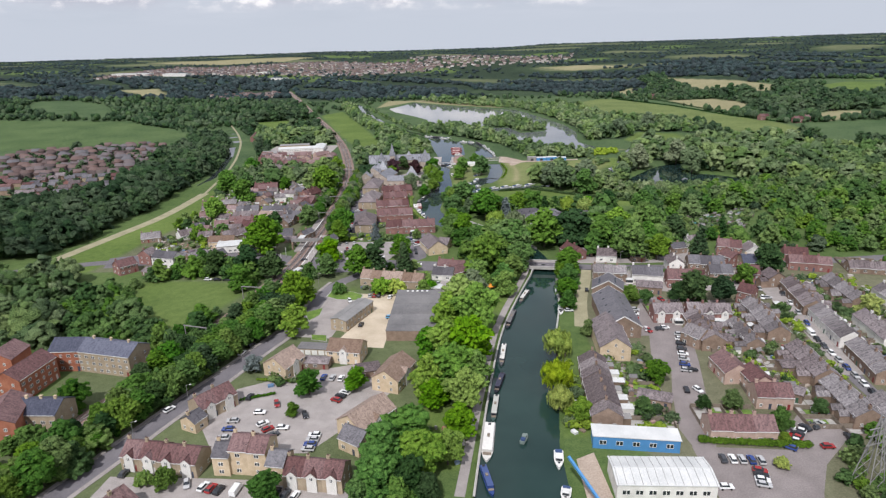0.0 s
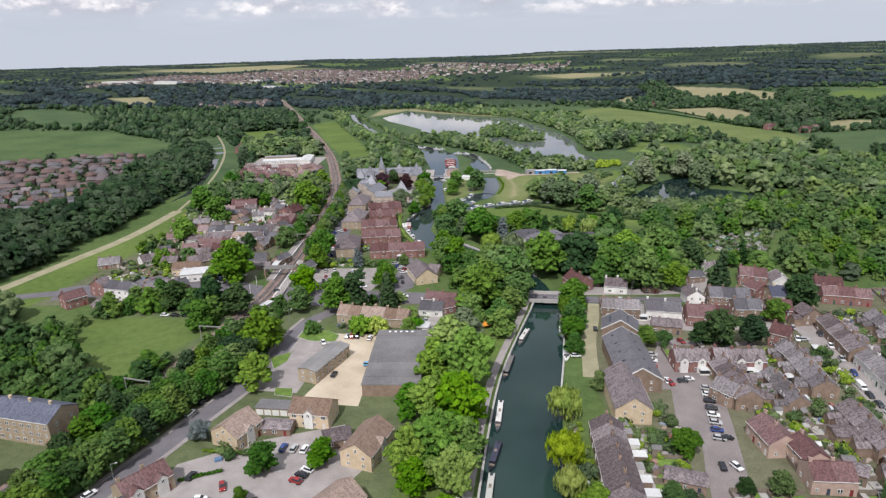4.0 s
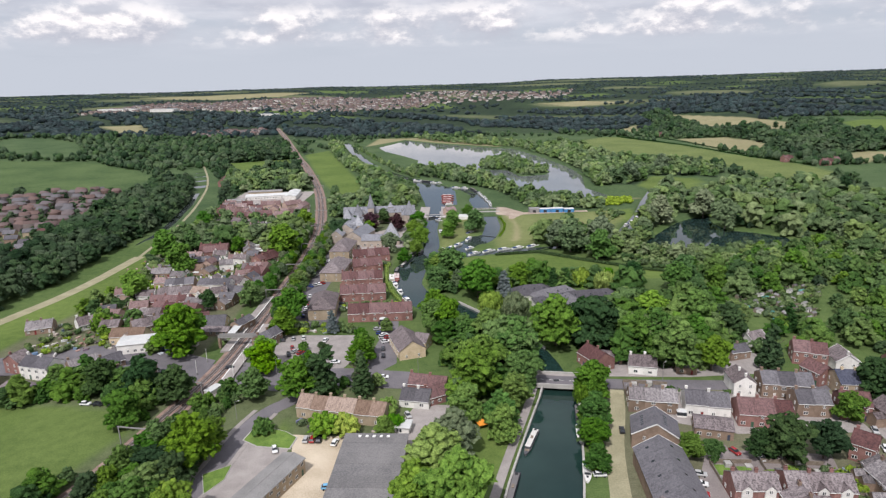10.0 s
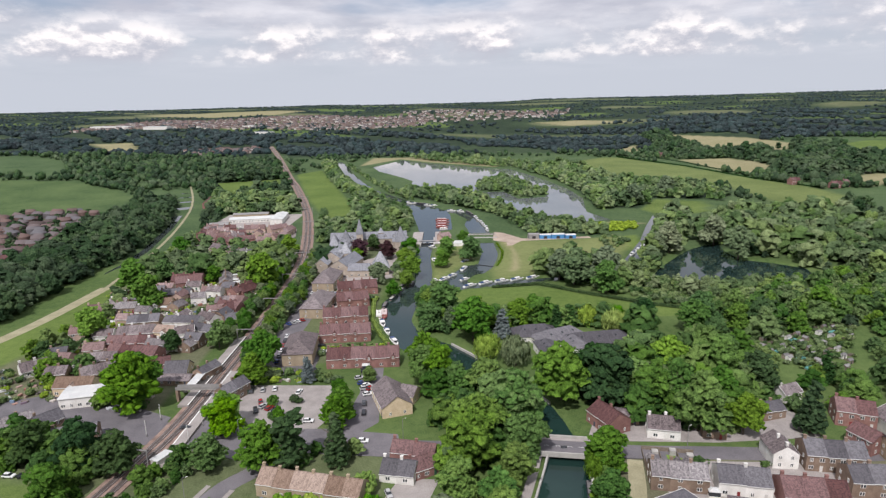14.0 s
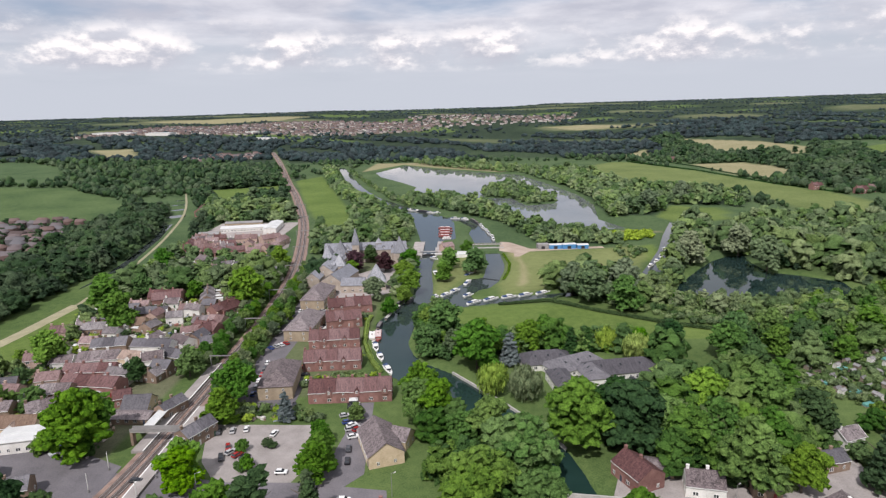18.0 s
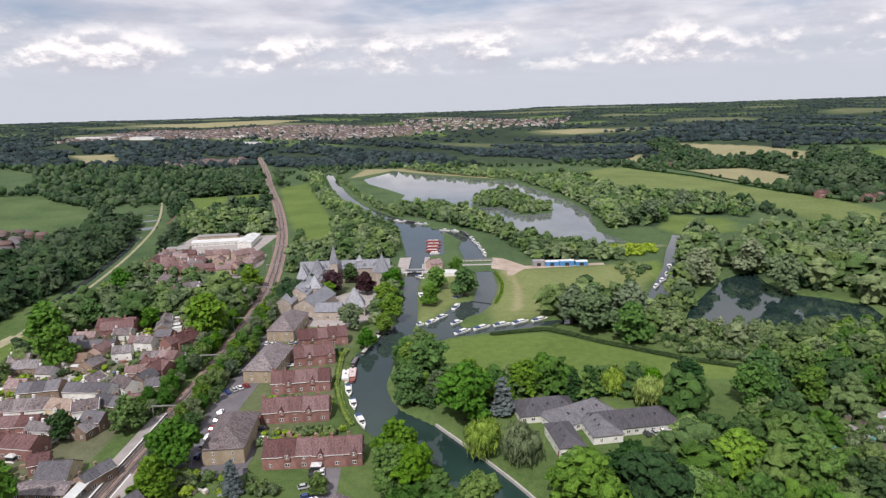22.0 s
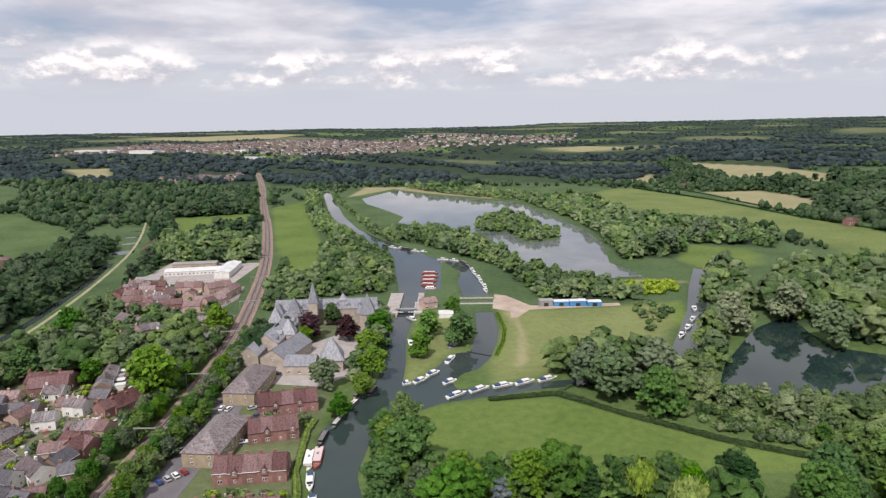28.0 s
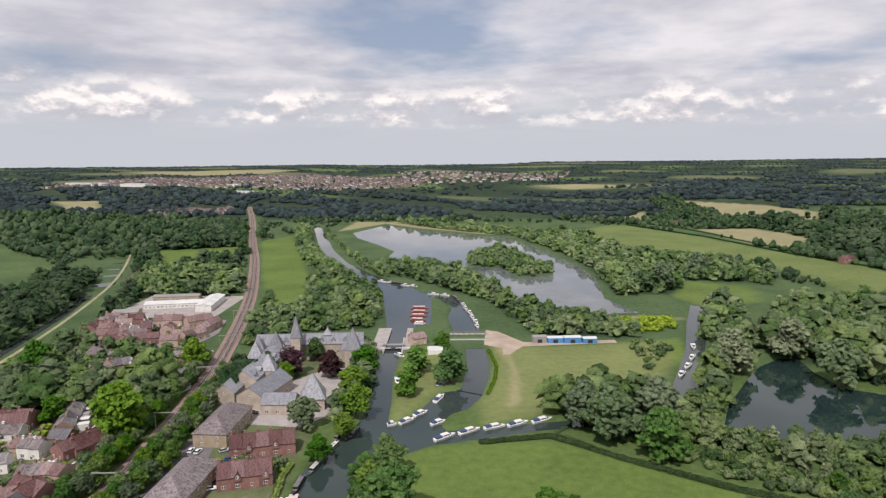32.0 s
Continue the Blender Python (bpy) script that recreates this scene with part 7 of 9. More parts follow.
pyramid("spire", 6.4, 15.004, 27.5, SLATE_PALE, tw, (-7, -9.5, 0), "slender pale slate spire")
for x, y, w, z0, z1 in ((-18, -12, 8.5, 10.5, 19), (-26, -28, 8.5, 10, 18.5), (26, -18, 9.5, 10.0, 22), (10, 0, 5, 13.5, 17.5), (-16, -45, 8.5, 8.5, 16.5), (-27, -15, 7, 10.5, 17.5)):
    t_ = cuboid("turret", x - w / 2 + 0.3, x + w / 2 - 0.3, y - w / 2 + 0.3, y + w / 2 - 0.3, -0.2, z0 - 0.21, BRICK_BUFF, mill)
    pyramid("turret_roof", w, z0, z1, SLATE_PALE, t_, (x, y, 0), "steep pale slate pyramid roof")
tagged(mill, "large buff brick old mill with spires and pale slate roofs", "mill")
oast = empty("oast_house", pose(-27, 553, 0, 0, 0, 8))
cuboid("wall", -5.5, 5.5, -5.5, 5.5, -0.2, 5.5, BRICK_BUFF, oast)
pyramid("roof", 12.2, 5.71, 16.0, SLATE_PALE, oast, (0, 0, 0), "steep pale slate pyramid roof", 0.5)
for side, turn in ((-1, 0), (1, 180)):
    for x in (-3, 0, 3):
        put_window(oast, "n", x, side * 5.5, 1.4, turn)
tagged(oast, "square buff brick house with steep pyramid roof", "house")

# ---- lock, weir, boatyard ----
lock = empty("lock", pose(5, 650, 0, 0, 0, 0))
for s in (-1, 1):
    cuboid("lock_wall", s * 5.8 - 0.5, s * 5.8 + 0.5, -14, 16, -2.5, 0.35, CONCRETE, lock)
    cuboid("gate", min(0, s * 5.2), max(0, s * 5.2), -8.2, -7.8, -2.2, 0.6, PAINT_DARK, lock, "dark timber lock gate")
    cuboid("balance_beam", min(s * 1.5, s * 11), max(s * 1.5, s * 11), -8.9, -8.5, 0.7, 1.05, PAINT_WHITE, lock, "white-tipped balance beam")
cuboid("footbridge", -7, 7, -3.5, -0.5, 1.0, 1.3, SHEET_GREY, lock, "grey lock footbridge")
tagged(lock, "narrow river lock with gates and balance beams", "lock")
weir = empty("weir", pose(53, 664, 0, 0, 0, 0))
cuboid("sill", -11, 13, -12, -10, -2.5, -0.4, CONCRETE, weir)
cuboid("deck", -12, 14, 9, 12, -0.6, 0.25, CONCRETE, weir)
cuboid("deck", -12, 14, -4, -1, -0.6, 0.25, CONCRETE, weir)
for i in range(7):
    cuboid("sluice_post", -10 + i * 3.6, -9.5 + i * 3.6, 8.2, 9.0, -2.5, 1.5, TIMBER, weir)
for s in (-4.2, -0.9, 9, 12):
    cuboid("rail", -12, 14, s - 0.05, s + 0.05, 1.1, 1.2, SHEET_GREY, weir)
    for i in range(9):
        cuboid("rail_post", -12 + i * 3.2, -11.9 + i * 3.2, s - 0.05, s + 0.05, 0.254, 1.1, SHEET_GREY, weir)
tagged(weir, "grey concrete weir with walkways and rails", "weir")
boom = empty("boom", pose(49, 571, -0.95, 0, 0, -28))
for i in range(8):
    cuboid("float", -8 + i * 2, -6.2 + i * 2, -0.2, 0.2, -0.05, 0.3, PAINT_DARK, boom)
tagged(boom, "dark floating boom across the weir pool", "boom")
for i, (x, w, h_, mm) in enumerate(((98, 9, 3.8, SHEET_GREY), (108, 10, 3.2, PAINT_BLUE), (119, 11, 3.6, PAINT_BLUE), (130, 9, 3.0, PAINT_BLUE))):
    b_ = empty("boat_shed", pose(x, 656 - i * 0.5, 0, 0, 0, 3))
    cuboid("wall", -w / 2, w / 2, -3, 3, -0.1, h_, mm, b_)
    bm = bmesh.new()
    bmesh.ops.create_cone(bm, segments=20, radius1=3.2, radius2=3.2, depth=w + 0.3, cap_ends=True, matrix=Matrix.Translation((0, 0, h_ - 0.9)) @ Matrix.Rotation(math.pi / 2, 4, "Y") @ Matrix.Scale(0.5, 4, (1, 0, 0)))
    bmesh.ops.bisect_plane(bm, geom=bm.verts[:] + bm.edges[:] + bm.faces[:], plane_co=(0, 0, h_ + 0.01), plane_no=(0, 0, 1), clear_inner=True)
    part("roof", bm, SHEET_GREY if i == 0 else SHEET_WHITE, b_)
    cuboid("door", -1.5, 1.5, -3.06, -3.0, 0, 2.4, PAINT_DARK, b_)
    tagged(b_, "blue boat shed with rounded pale roof", "shed", "sheds in the boatyard")


# ---- boats ----
def hull(L, W, z0, z1, bow=0.22, stern=0.9, flare=1.0):
    """A boat's hull, pointed at +x."""
    bm = bmesh.new()
    prof = [(-L / 2, stern), (-L / 2 + 0.08 * L, 1.0), (0.0, 1.0), (L / 2 - bow * L, 1.0), (L / 2 - bow * L * 0.45, 0.72), (L / 2 - bow * L * 0.12, 0.3), (L / 2, 0.03)]
    rings = []
    for x, k in prof:
        y = k * W / 2
        rings.append([bm.verts.new(p) for p in ((x, -y * flare * 0.8, z0), (x, -y, z1), (x, y, z1), (x, y * flare * 0.8, z0))])
    for a, b in zip(rings, rings[1:]):
        for i in range(3):
            bm.faces.new((a[i], a[i + 1], b[i + 1], b[i]))
    bm.faces.new(rings[0][::-1])
    bm.faces.new(rings[-1])
    bmesh.ops.recalc_face_normals(bm, faces=bm.faces)
    return bm


BOAT_PAINT = {"nb": ((0.03, 0.06, 0.20), (0.06, 0.09, 0.22)), "wb": ((0.62, 0.60, 0.56), (0.74, 0.72, 0.68)), "ng": ((0.05, 0.09, 0.08), (0.46, 0.46, 0.42)), "nd": ((0.02, 0.02, 0.03), (0.05, 0.05, 0.08)),
              "nw": ((0.10, 0.10, 0.11), (0.66, 0.64, 0.60)), "nk": ((0.03, 0.03, 0.04), (0.16, 0.15, 0.15)), "wp": ((0.30, 0.08, 0.07), (0.62, 0.50, 0.48)), "cr": ((0.78, 0.77, 0.74), (0.72, 0.71, 0.68)), "dn": ((0.16, 0.20, 0.18), (0.2, 0.24, 0.22))}
BOAT_M = {k: (plain("hull_paint", a), plain("cabin_paint", b)) for k, (a, b) in BOAT_PAINT.items()}
CANVAS = plain("blue_canvas", (0.04, 0.07, 0.16), 0.9)
WORDS = {"nb": "dark blue narrowboat moored at the bank", "wb": "long white boat moored at the bank", "ng": "green narrowboat with pale grey roof", "nd": "dark narrowboat moored at the bank", "nw": "narrowboat with white cabin roof",
         "nk": "black narrowboat moored at the bank", "wp": "wide barge with pink and white roof", "cr": "white motor cruiser moored at the bank", "dn": "small covered boat adrift on the river"}


def boat(x, y, ang, L, kind):
    hm, cm = BOAT_M[kind]
    L = min(L, 20 if kind != "cr" else 11)
    e = empty("cruiser" if kind == "cr" else "narrowboat" if kind[0] == "n" else "barge" if kind != "dn" else "dinghy", pose(x, y, -1.0, 0, 0, ang))
    if kind in ("cr", "dn"):
        W = 2.9 if kind == "cr" else 1.9
        part("hull", hull(L, W, -0.3, 1.0, 0.42, 0.92, 0.8), hm, e)
        part("deck", hull(L * 0.94, W * 0.88, 1.004, 1.12, 0.42), cm, e)
        cuboid("cockpit", -L * 0.44, -L * 0.18, -W * 0.36, W * 0.36, 1.124, 1.75, CANVAS, e, "dark canvas cockpit cover")
        cab = cuboid("cabin", -L * 0.17, L * 0.16, -W * 0.37, W * 0.37, 1.124, 2.05, cm, e)
        cuboid("windscreen", L * 0.162, L * 0.19, -W * 0.33, W * 0.33, 1.3, 1.95, GLASS, cab)
        for s in (-1, 1):
            cuboid("window", -L * 0.13, L * 0.12, min(s * W * 0.372, s * W * 0.38), max(s * W * 0.372, s * W * 0.38), 1.45, 1.8, GLASS, cab)
        cuboid("fore_hatch", L * 0.22, L * 0.30, -0.35, 0.35, 1.124, 1.25, GLASS, e)
    else:
        W = 2.15 if kind[0] == "n" else 3.7
        part("hull", hull(L, W, -0.4, 0.75), hm, e)
        cab = cuboid("cabin", -L * 0.40, L * 0.30, -W * 0.42, W * 0.42, 0.70, 1.75, BOAT_M["nd" if kind[0] == "n" and kind != "nw" else kind][0] if kind != "nb" else hm, e)
        cuboid("roof", -L * 0.405, L * 0.305, -W * 0.43, W * 0.43, 1.754, 1.84, cm, e)
        n = max(3, int(L / 3))
        for i in range(n):
            for s in (-1, 1):
                xx = -L * 0.38 + (i + 0.5) * L * 0.66 / n
                cuboid("window", xx - 0.4, xx + 0.4, min(s * W * 0.421, s * W * 0.432), max(s * W * 0.421, s * W * 0.432), 1.1, 1.5, GLASS, cab)
        cuboid("well_deck", L * 0.31, L * 0.37, -W * 0.36, W * 0.36, 0.754, 0.95, TIMBER, e)
        cuboid("roof_box", -L * 0.1, -L * 0.02, -0.4, 0.4, 1.844, 2.1, TIMBER, e)
        cuboid("stern_hatch", -L * 0.40, -L * 0.34, -0.45, 0.45, 1.844, 1.95, PAINT_DARK, e)
    tagged(e, WORDS[kind], "boat", "boats moored along the river")


for row in BOATS_A + BOATS_B + BOATS_C:
    boat(*row)

# ---- cars ----


def car_mesh(prof, W, wide_top):
    bm = bmesh.new()
    lo = []
    for s in (-1, 1):
        lo.append([bm.verts.new((x, s * (W / 2 if z < 0.95 else W / 2 * wide_top), z)) for x, z in prof])
    n = len(prof)
    for i in range(n):
        j = (i + 1) % n
        bm.faces.new((lo[0][i], lo[0][j], lo[1][j], lo[1][i]))
    bm.faces.new(lo[0][::-1])
    bm.faces.new(lo[1])
    bmesh.ops.recalc_face_normals(bm, faces=bm.faces)
    bmesh.ops.bevel(bm, geom=bm.edges[:], offset=0.05, segments=1, affect="EDGES")
    return bm


def to_me(bm, name):
    me = bpy.data.meshes.new(name)
    bm.to_mesh(me)
    bm.free()
    return me


BODY = {"hatch": to_me(car_mesh([(-2.05, 0.3), (2.05, 0.3), (2.1, 0.65), (1.95, 0.85), (-2.05, 0.94), (-2.1, 0.6)], 1.78, 0.95), "body"),
        "van": to_me(car_mesh([(-2.5, 0.35), (2.5, 0.35), (2.55, 0.9), (1.9, 1.15), (1.45, 2.0), (-2.5, 2.05)], 1.95, 0.94), "body")}
CABIN = to_me(car_mesh([(-1.95, 0.93), (1.05, 0.90), (0.35, 1.42), (-1.5, 1.45)], 1.66, 0.78), "cabin")
CABIN.materials.append(GLASS)
bm = bmesh.new()
box(bm, -1.42, 0.30, -0.60, 0.60, 1.40, 1.485)
ROOF_ME = to_me(bm, "roof")
bm = bmesh.new()
box(bm, 1.50, 1.95, -0.85, 0.85, 1.15, 1.75)
VAN_GLASS = to_me(bm, "windscreen")
VAN_GLASS.materials.append(GLASS)
bm = bmesh.new()
bmesh.ops.create_cone(bm, segments=12, radius1=0.32, radius2=0.32, depth=0.22, cap_ends=True, matrix=Matrix.Rotation(math.pi / 2, 4, "X"))
WHEEL_ME = to_me(bm, "wheel")
WHEEL_ME.materials.append(plain("tyre", (0.02, 0.02, 0.02), 0.9))
bm = bmesh.new()
for s in (-1, 1):
    box(bm, 2.04, 2.13, s * 0.6 - 0.18, s * 0.6 + 0.18, 0.62, 0.76)
LIGHT_ME = to_me(bm, "headlight")
LIGHT_ME.materials.append(plain("lamp_glass", (0.6, 0.6, 0.6), 0.2))
PAINTS = [("white", (0.74, 0.74, 0.73)), ("white", (0.70, 0.70, 0.69)), ("silver", (0.36, 0.37, 0.38)), ("black", (0.012, 0.012, 0.014)), ("dark grey", (0.06, 0.062, 0.07)), ("blue", (0.03, 0.06, 0.22)), ("red", (0.30, 0.02, 0.02)), ("black", (0.02, 0.02, 0.025)), ("silver", (0.45, 0.45, 0.45)), ("white", (0.78, 0.78, 0.77))]
CAR_BODY = {}
for nm, c in PAINTS + [("yellow", (0.65, 0.42, 0.02)), ("pale blue", (0.16, 0.42, 0.66))]:
    pm = plain("car_paint_" + nm.replace(" ", "_"), c, 0.25, 0.6)
    for k in BODY:
        b2, r2 = BODY[k].copy(), ROOF_ME.copy()
        b2.materials.append(pm)
        r2.materials.append(pm)
        CAR_BODY[nm, k] = (b2, r2)


def car(x, y, ang, nm, kind="hatch"):
    e = empty("van" if kind == "van" else "car", pose(x, y, 0.16, 0, 0, ang))
    b2, r2 = CAR_BODY[nm, kind]
    part_mesh("body", b2, None, e)
    if kind == "van":
        part_mesh("windscreen", VAN_GLASS, None, e)
    else:
        part_mesh("cabin", CABIN, None, e)
        part_mesh("roof", r2, None, e)
        if y < 320:
            part_mesh("headlights", LIGHT_ME, None, e)
    for sx in (-1.3, 1.3):
        for sy in (-0.80, 0.80):
            if y > 420:
                continue
            o = part_mesh("wheel", WHEEL_ME, None, e)
            o.location = (sx, sy, 0.18)
    tagged(e, nm + (" panel van parked on the paving" if kind == "van" else " car parked on the paving"), "van" if kind == "van" else "car", "parked cars")


for i, (x, y, a) in enumerate(CARS_A + CARS_B + CARS_C + CARS_D + CARS_E + CARS_F + CARS_G):
    nm = PAINTS[(i * 7 + i // 9) % 10][0]
    if abs(x + 25.2) < 1.2 and abs(y - 256) < 6:
        nm = "pale blue"
    car(x, y, a, nm, "van" if i % 13 == 5 and nm == "white" else "hatch")

# ---- gardens, hedges, allotments ----
def shrubs(name, pts, lo, hi, mat, label):
    """Low garden growth joined into one mesh."""
    lob = crown_lobes("bush", 3)
    temps = []
    for s in range(3):
        a = lumpy(lob[:4], 1, 0.12, s + 40)
        sv, sf = sprays(lob, 40, 0.4, s + 60)
        temps.append((np.concatenate([a[0], sv]) * (5.0, 5.0, 5.0) + (0, 0, 1.0), np.concatenate([a[1], sf + len(a[0])])))
    pts = np.array(pts)
    return wood(name, pts, rng.uniform(lo, hi, len(pts)), temps, mat, label)


def off_built(q):
    """Keeps points clear of houses and ways."""
    keep = np.ones(len(q), bool)
    for x, y, a, L, W, *_ in HOUSES_A + HOUSES_B + HOUSES_C + HOUSES_D + HOUSES_E + HOUSES_F + HOUSES_G + HOUSES_H + HOUSES_I + HOUSES_J:
        c, s = math.cos(radians(a)), math.sin(radians(a))
        u = (q[:, 0] - x) * c + (q[:, 1] - y) * s
        v = -(q[:, 0] - x) * s + (q[:, 1] - y) * c
        keep &= ~((np.abs(u) < L / 2 + 1.5) & (np.abs(v) < W / 2 + 1.5))
    for line, w in ((ROAD_W, 5), (HIGH, 6), (STREET, 5), (LANE, 6), (TRACK, 6), (RAIL, 6), (PATH_W, 5)):
        keep &= edge_far(line, q[:, 0], q[:, 1], False) > w
    for x, y, a in CARS_A + CARS_B + CARS_C + CARS_D + CARS_E + CARS_F + CARS_G:
        keep &= np.hypot(q[:, 0] - x, q[:, 1] - y) > 3
    return q[keep]


GARDENS = [([(110, 265), (160, 265), (150, 180), (112, 180)], 4.5), ([(172, 300), (215, 300), (205, 200), (158, 190)], 5.0), ([(62, 225), (84, 225), (80, 168), (62, 168)], 4.5),
           ([(-200, 520), (-100, 540), (-96, 430), (-170, 415)], 6.0), ([(-190, 640), (-100, 640), (-100, 575), (-190, 590)], 7.0), ([(-200, 720), (-120, 720), (-120, 650), (-200, 650)], 9.0),
           ([(-48, 446), (-22, 446), (-22, 436), (-48, 436)], 4.0), ([(-48, 420), (-12, 420), (-14, 408), (-46, 408)], 4.0), ([(-55, 500), (-24, 500), (-24, 490), (-55, 490)], 4.0),
           ([(-46, 300), (-12, 292), (-9, 288), (-44, 294)], 4.0), ([(84, 316), (160, 310), (160, 304), (84, 310)], 9.0), ([(-190, 400), (-105, 400), (-105, 355), (-190, 358)], 7.0),
           ([(39, 168), (47, 168), (50, 232), (46, 232), (41, 200)], 3.4), ([(55, 262), (60, 262), (66, 300), (62, 300)], 4.0), ([(-16, 152), (4, 152), (12, 190), (8, 196), (-8, 170)], 6.0),
           ([(-75, 400), (-34, 384), (-30, 380), (-70, 380)], 3.5), ([(-70, 205), (-50, 210), (-48, 206), (-70, 200)], 4.0)]
pts = np.concatenate([scatter(p, g, 300 + i) for i, (p, g) in enumerate(GARDENS)])
pts = off_built(pts)
third = rng.uniform(size=len(pts))
shrubs("bank_scrub", np.concatenate([scatter([(150, 600), (172, 625), (178, 655), (160, 655), (150, 630)], 6.0, 95), scatter([(100, 522), (150, 500), (200, 465), (195, 455), (140, 480)], 4.5, 96), scatter([(12, 580), (16, 640), (24, 640), (22, 580)], 7.0, 97)]), 2.0, 4.5, LEAF_WOOD, "low scrub beside the river and meadow")
shrubs("shore_scrub", scatter([(150, 668), (200, 685), (206, 715), (162, 704)], 4.5, 98), 2.0, 5.0, LEAF_LIME, "bright yellow-green scrub on the lake shore")
shrubs("garden_shrubs", pts[third < 0.6], 1.8, 4.5, LEAF_WOOD, "mixed green shrubs in back gardens")
shrubs("garden_hedges", pts[third >= 0.6], 1.5, 3.5, LEAF_LIME, "bright yellow-green garden shrubs")


def hedge(pts, w, h_, mat, label, gap=1.1):
    q = []
    for a, b in zip(pts, pts[1:]):
        n = max(2, int(math.hypot(b[0] - a[0], b[1] - a[1]) / gap))
        q += [(a[0] + (b[0] - a[0]) * k / n, a[1] + (b[1] - a[1]) * k / n) for k in range(n)]
    V, F, n = [], [], 0
    lob = [(0, 0, 0.5, 0.8, 0.6)]
    base, bf = lumpy(lob, 1, 0.15, 5)
    sv, sf = sprays(lob, 26, 0.3, 6)
    v0, f0 = np.concatenate([base, sv]), np.concatenate([bf, sf + len(base)])
    for x, y in q:
        k = rng.uniform(0.85, 1.15)
        V.append(v0 * (w * k, w * k, h_ * k) + (x + rng.uniform(-.2, .2), y + rng.uniform(-.2, .2), 0))
        F.append(f0 + n)
        n += len(v0)
    me = big_mesh("hedge", np.concatenate(V), np.concatenate(F))
    return tagged(part_mesh("hedge", me, mat), label, "hedge", kind="stuff")


hedge([(-24.5, 496), (-25.5, 486), (-23.5, 457), (-17, 433), (-12, 421)], 1.5, 1.7, LEAF_LIME, "clipped bright green riverside hedge")
hedge([(50, 513), (79, 518), (90, 510), (104, 498), (137, 475), (172, 458), (230, 446)], 1.7, 1.6, LEAF_DARK, "dark green field ditch hedge")
hedge([(88, 527), (82, 521), (92, 513)], 1.0, 1.0, LEAF_GREY, "ragged reeds beside the ditch")
hedge([(-74, 192), (-62, 196)], 0.8, 1.0, LEAF, "low clipped hedge in the parking court")
hedge([(-72, 206), (-52, 203)], 0.8, 1.0, LEAF_LIME, "low clipped yellow-green hedge")
hedge([(80, 162), (96, 160), (112, 158)], 1.5, 2.0, LEAF, "thick green hedge beside the car park")
hedge([(64, 640), (66, 610), (63, 588), (57, 566)], 1.2, 0.6, LEAF, "rough grassy bank growth beside the pool")
hedge([(383, 1380), (445, 1195), (475, 1015), (510, 910)], 2.2, 2.4, LEAF_DARK, "field hedge on the hillside", 2.5)
hedge([(414, 1420), (450, 1330), (468, 1240), (474, 1150), (488, 1062), (520, 1050)], 2.4, 2.6, LEAF_DARK, "field hedge between dry fields", 2.5)

# allotments: sheds, beds and netting
ALLOT = [(150, 400), (172, 384), (186, 374), (205, 392), (236, 440), (205, 440), (175, 420)]
pts = scatter(ALLOT, 6.0, 91)
for i, (x, y) in enumerate(pts):
    if i % 2 == 0:
        e = empty("garden_shed", pose(x, y, 0, 0, 0, 20 + 90 * (i % 3)))
        part("wall", gable_wall(2.6, 2.0, 1.8, 2.4), TIMBER if i % 4 else RENDER_WHITE, e)
        part("roof", gable_roof(2.6, 2.0, 1.8, 2.4, 0.15, 0.15, 0.06), SHEET_GREY if i % 3 else FELT, e)
        cuboid("door", -0.35, 0.35, -1.04, -1.0, 0, 1.6, PAINT_DARK, e)
        tagged(e, "small weathered allotment shed", "shed", "sheds on the allotments")
    else:
        e = empty("vegetable_bed", pose(x, y, 0, 0, 0, 20))
        cuboid("edging", -2.4, 2.4, -1.2, 1.2, -0.1, 0.22, TIMBER, e)
        cuboid("soil", -2.3, 2.3, -1.1, 1.1, 0.224, 0.3, BARK, e)
        if i % 3 == 0:
            cuboid("netting", -2.2, 2.2, -1.0, 1.0, 0.305, 1.1, plain("teal_netting", (0.12, 0.32, 0.28), 0.8), e, "teal crop netting")
        tagged(e, "raised vegetable bed on the allotments", "vegetable bed", "beds on the allotments")
pts = scatter(ALLOT, 5.0, 92)
shrubs("allotment_crops", pts, 1.5, 4.0, LEAF_WOOD, "mixed allotment crops and shrubs")

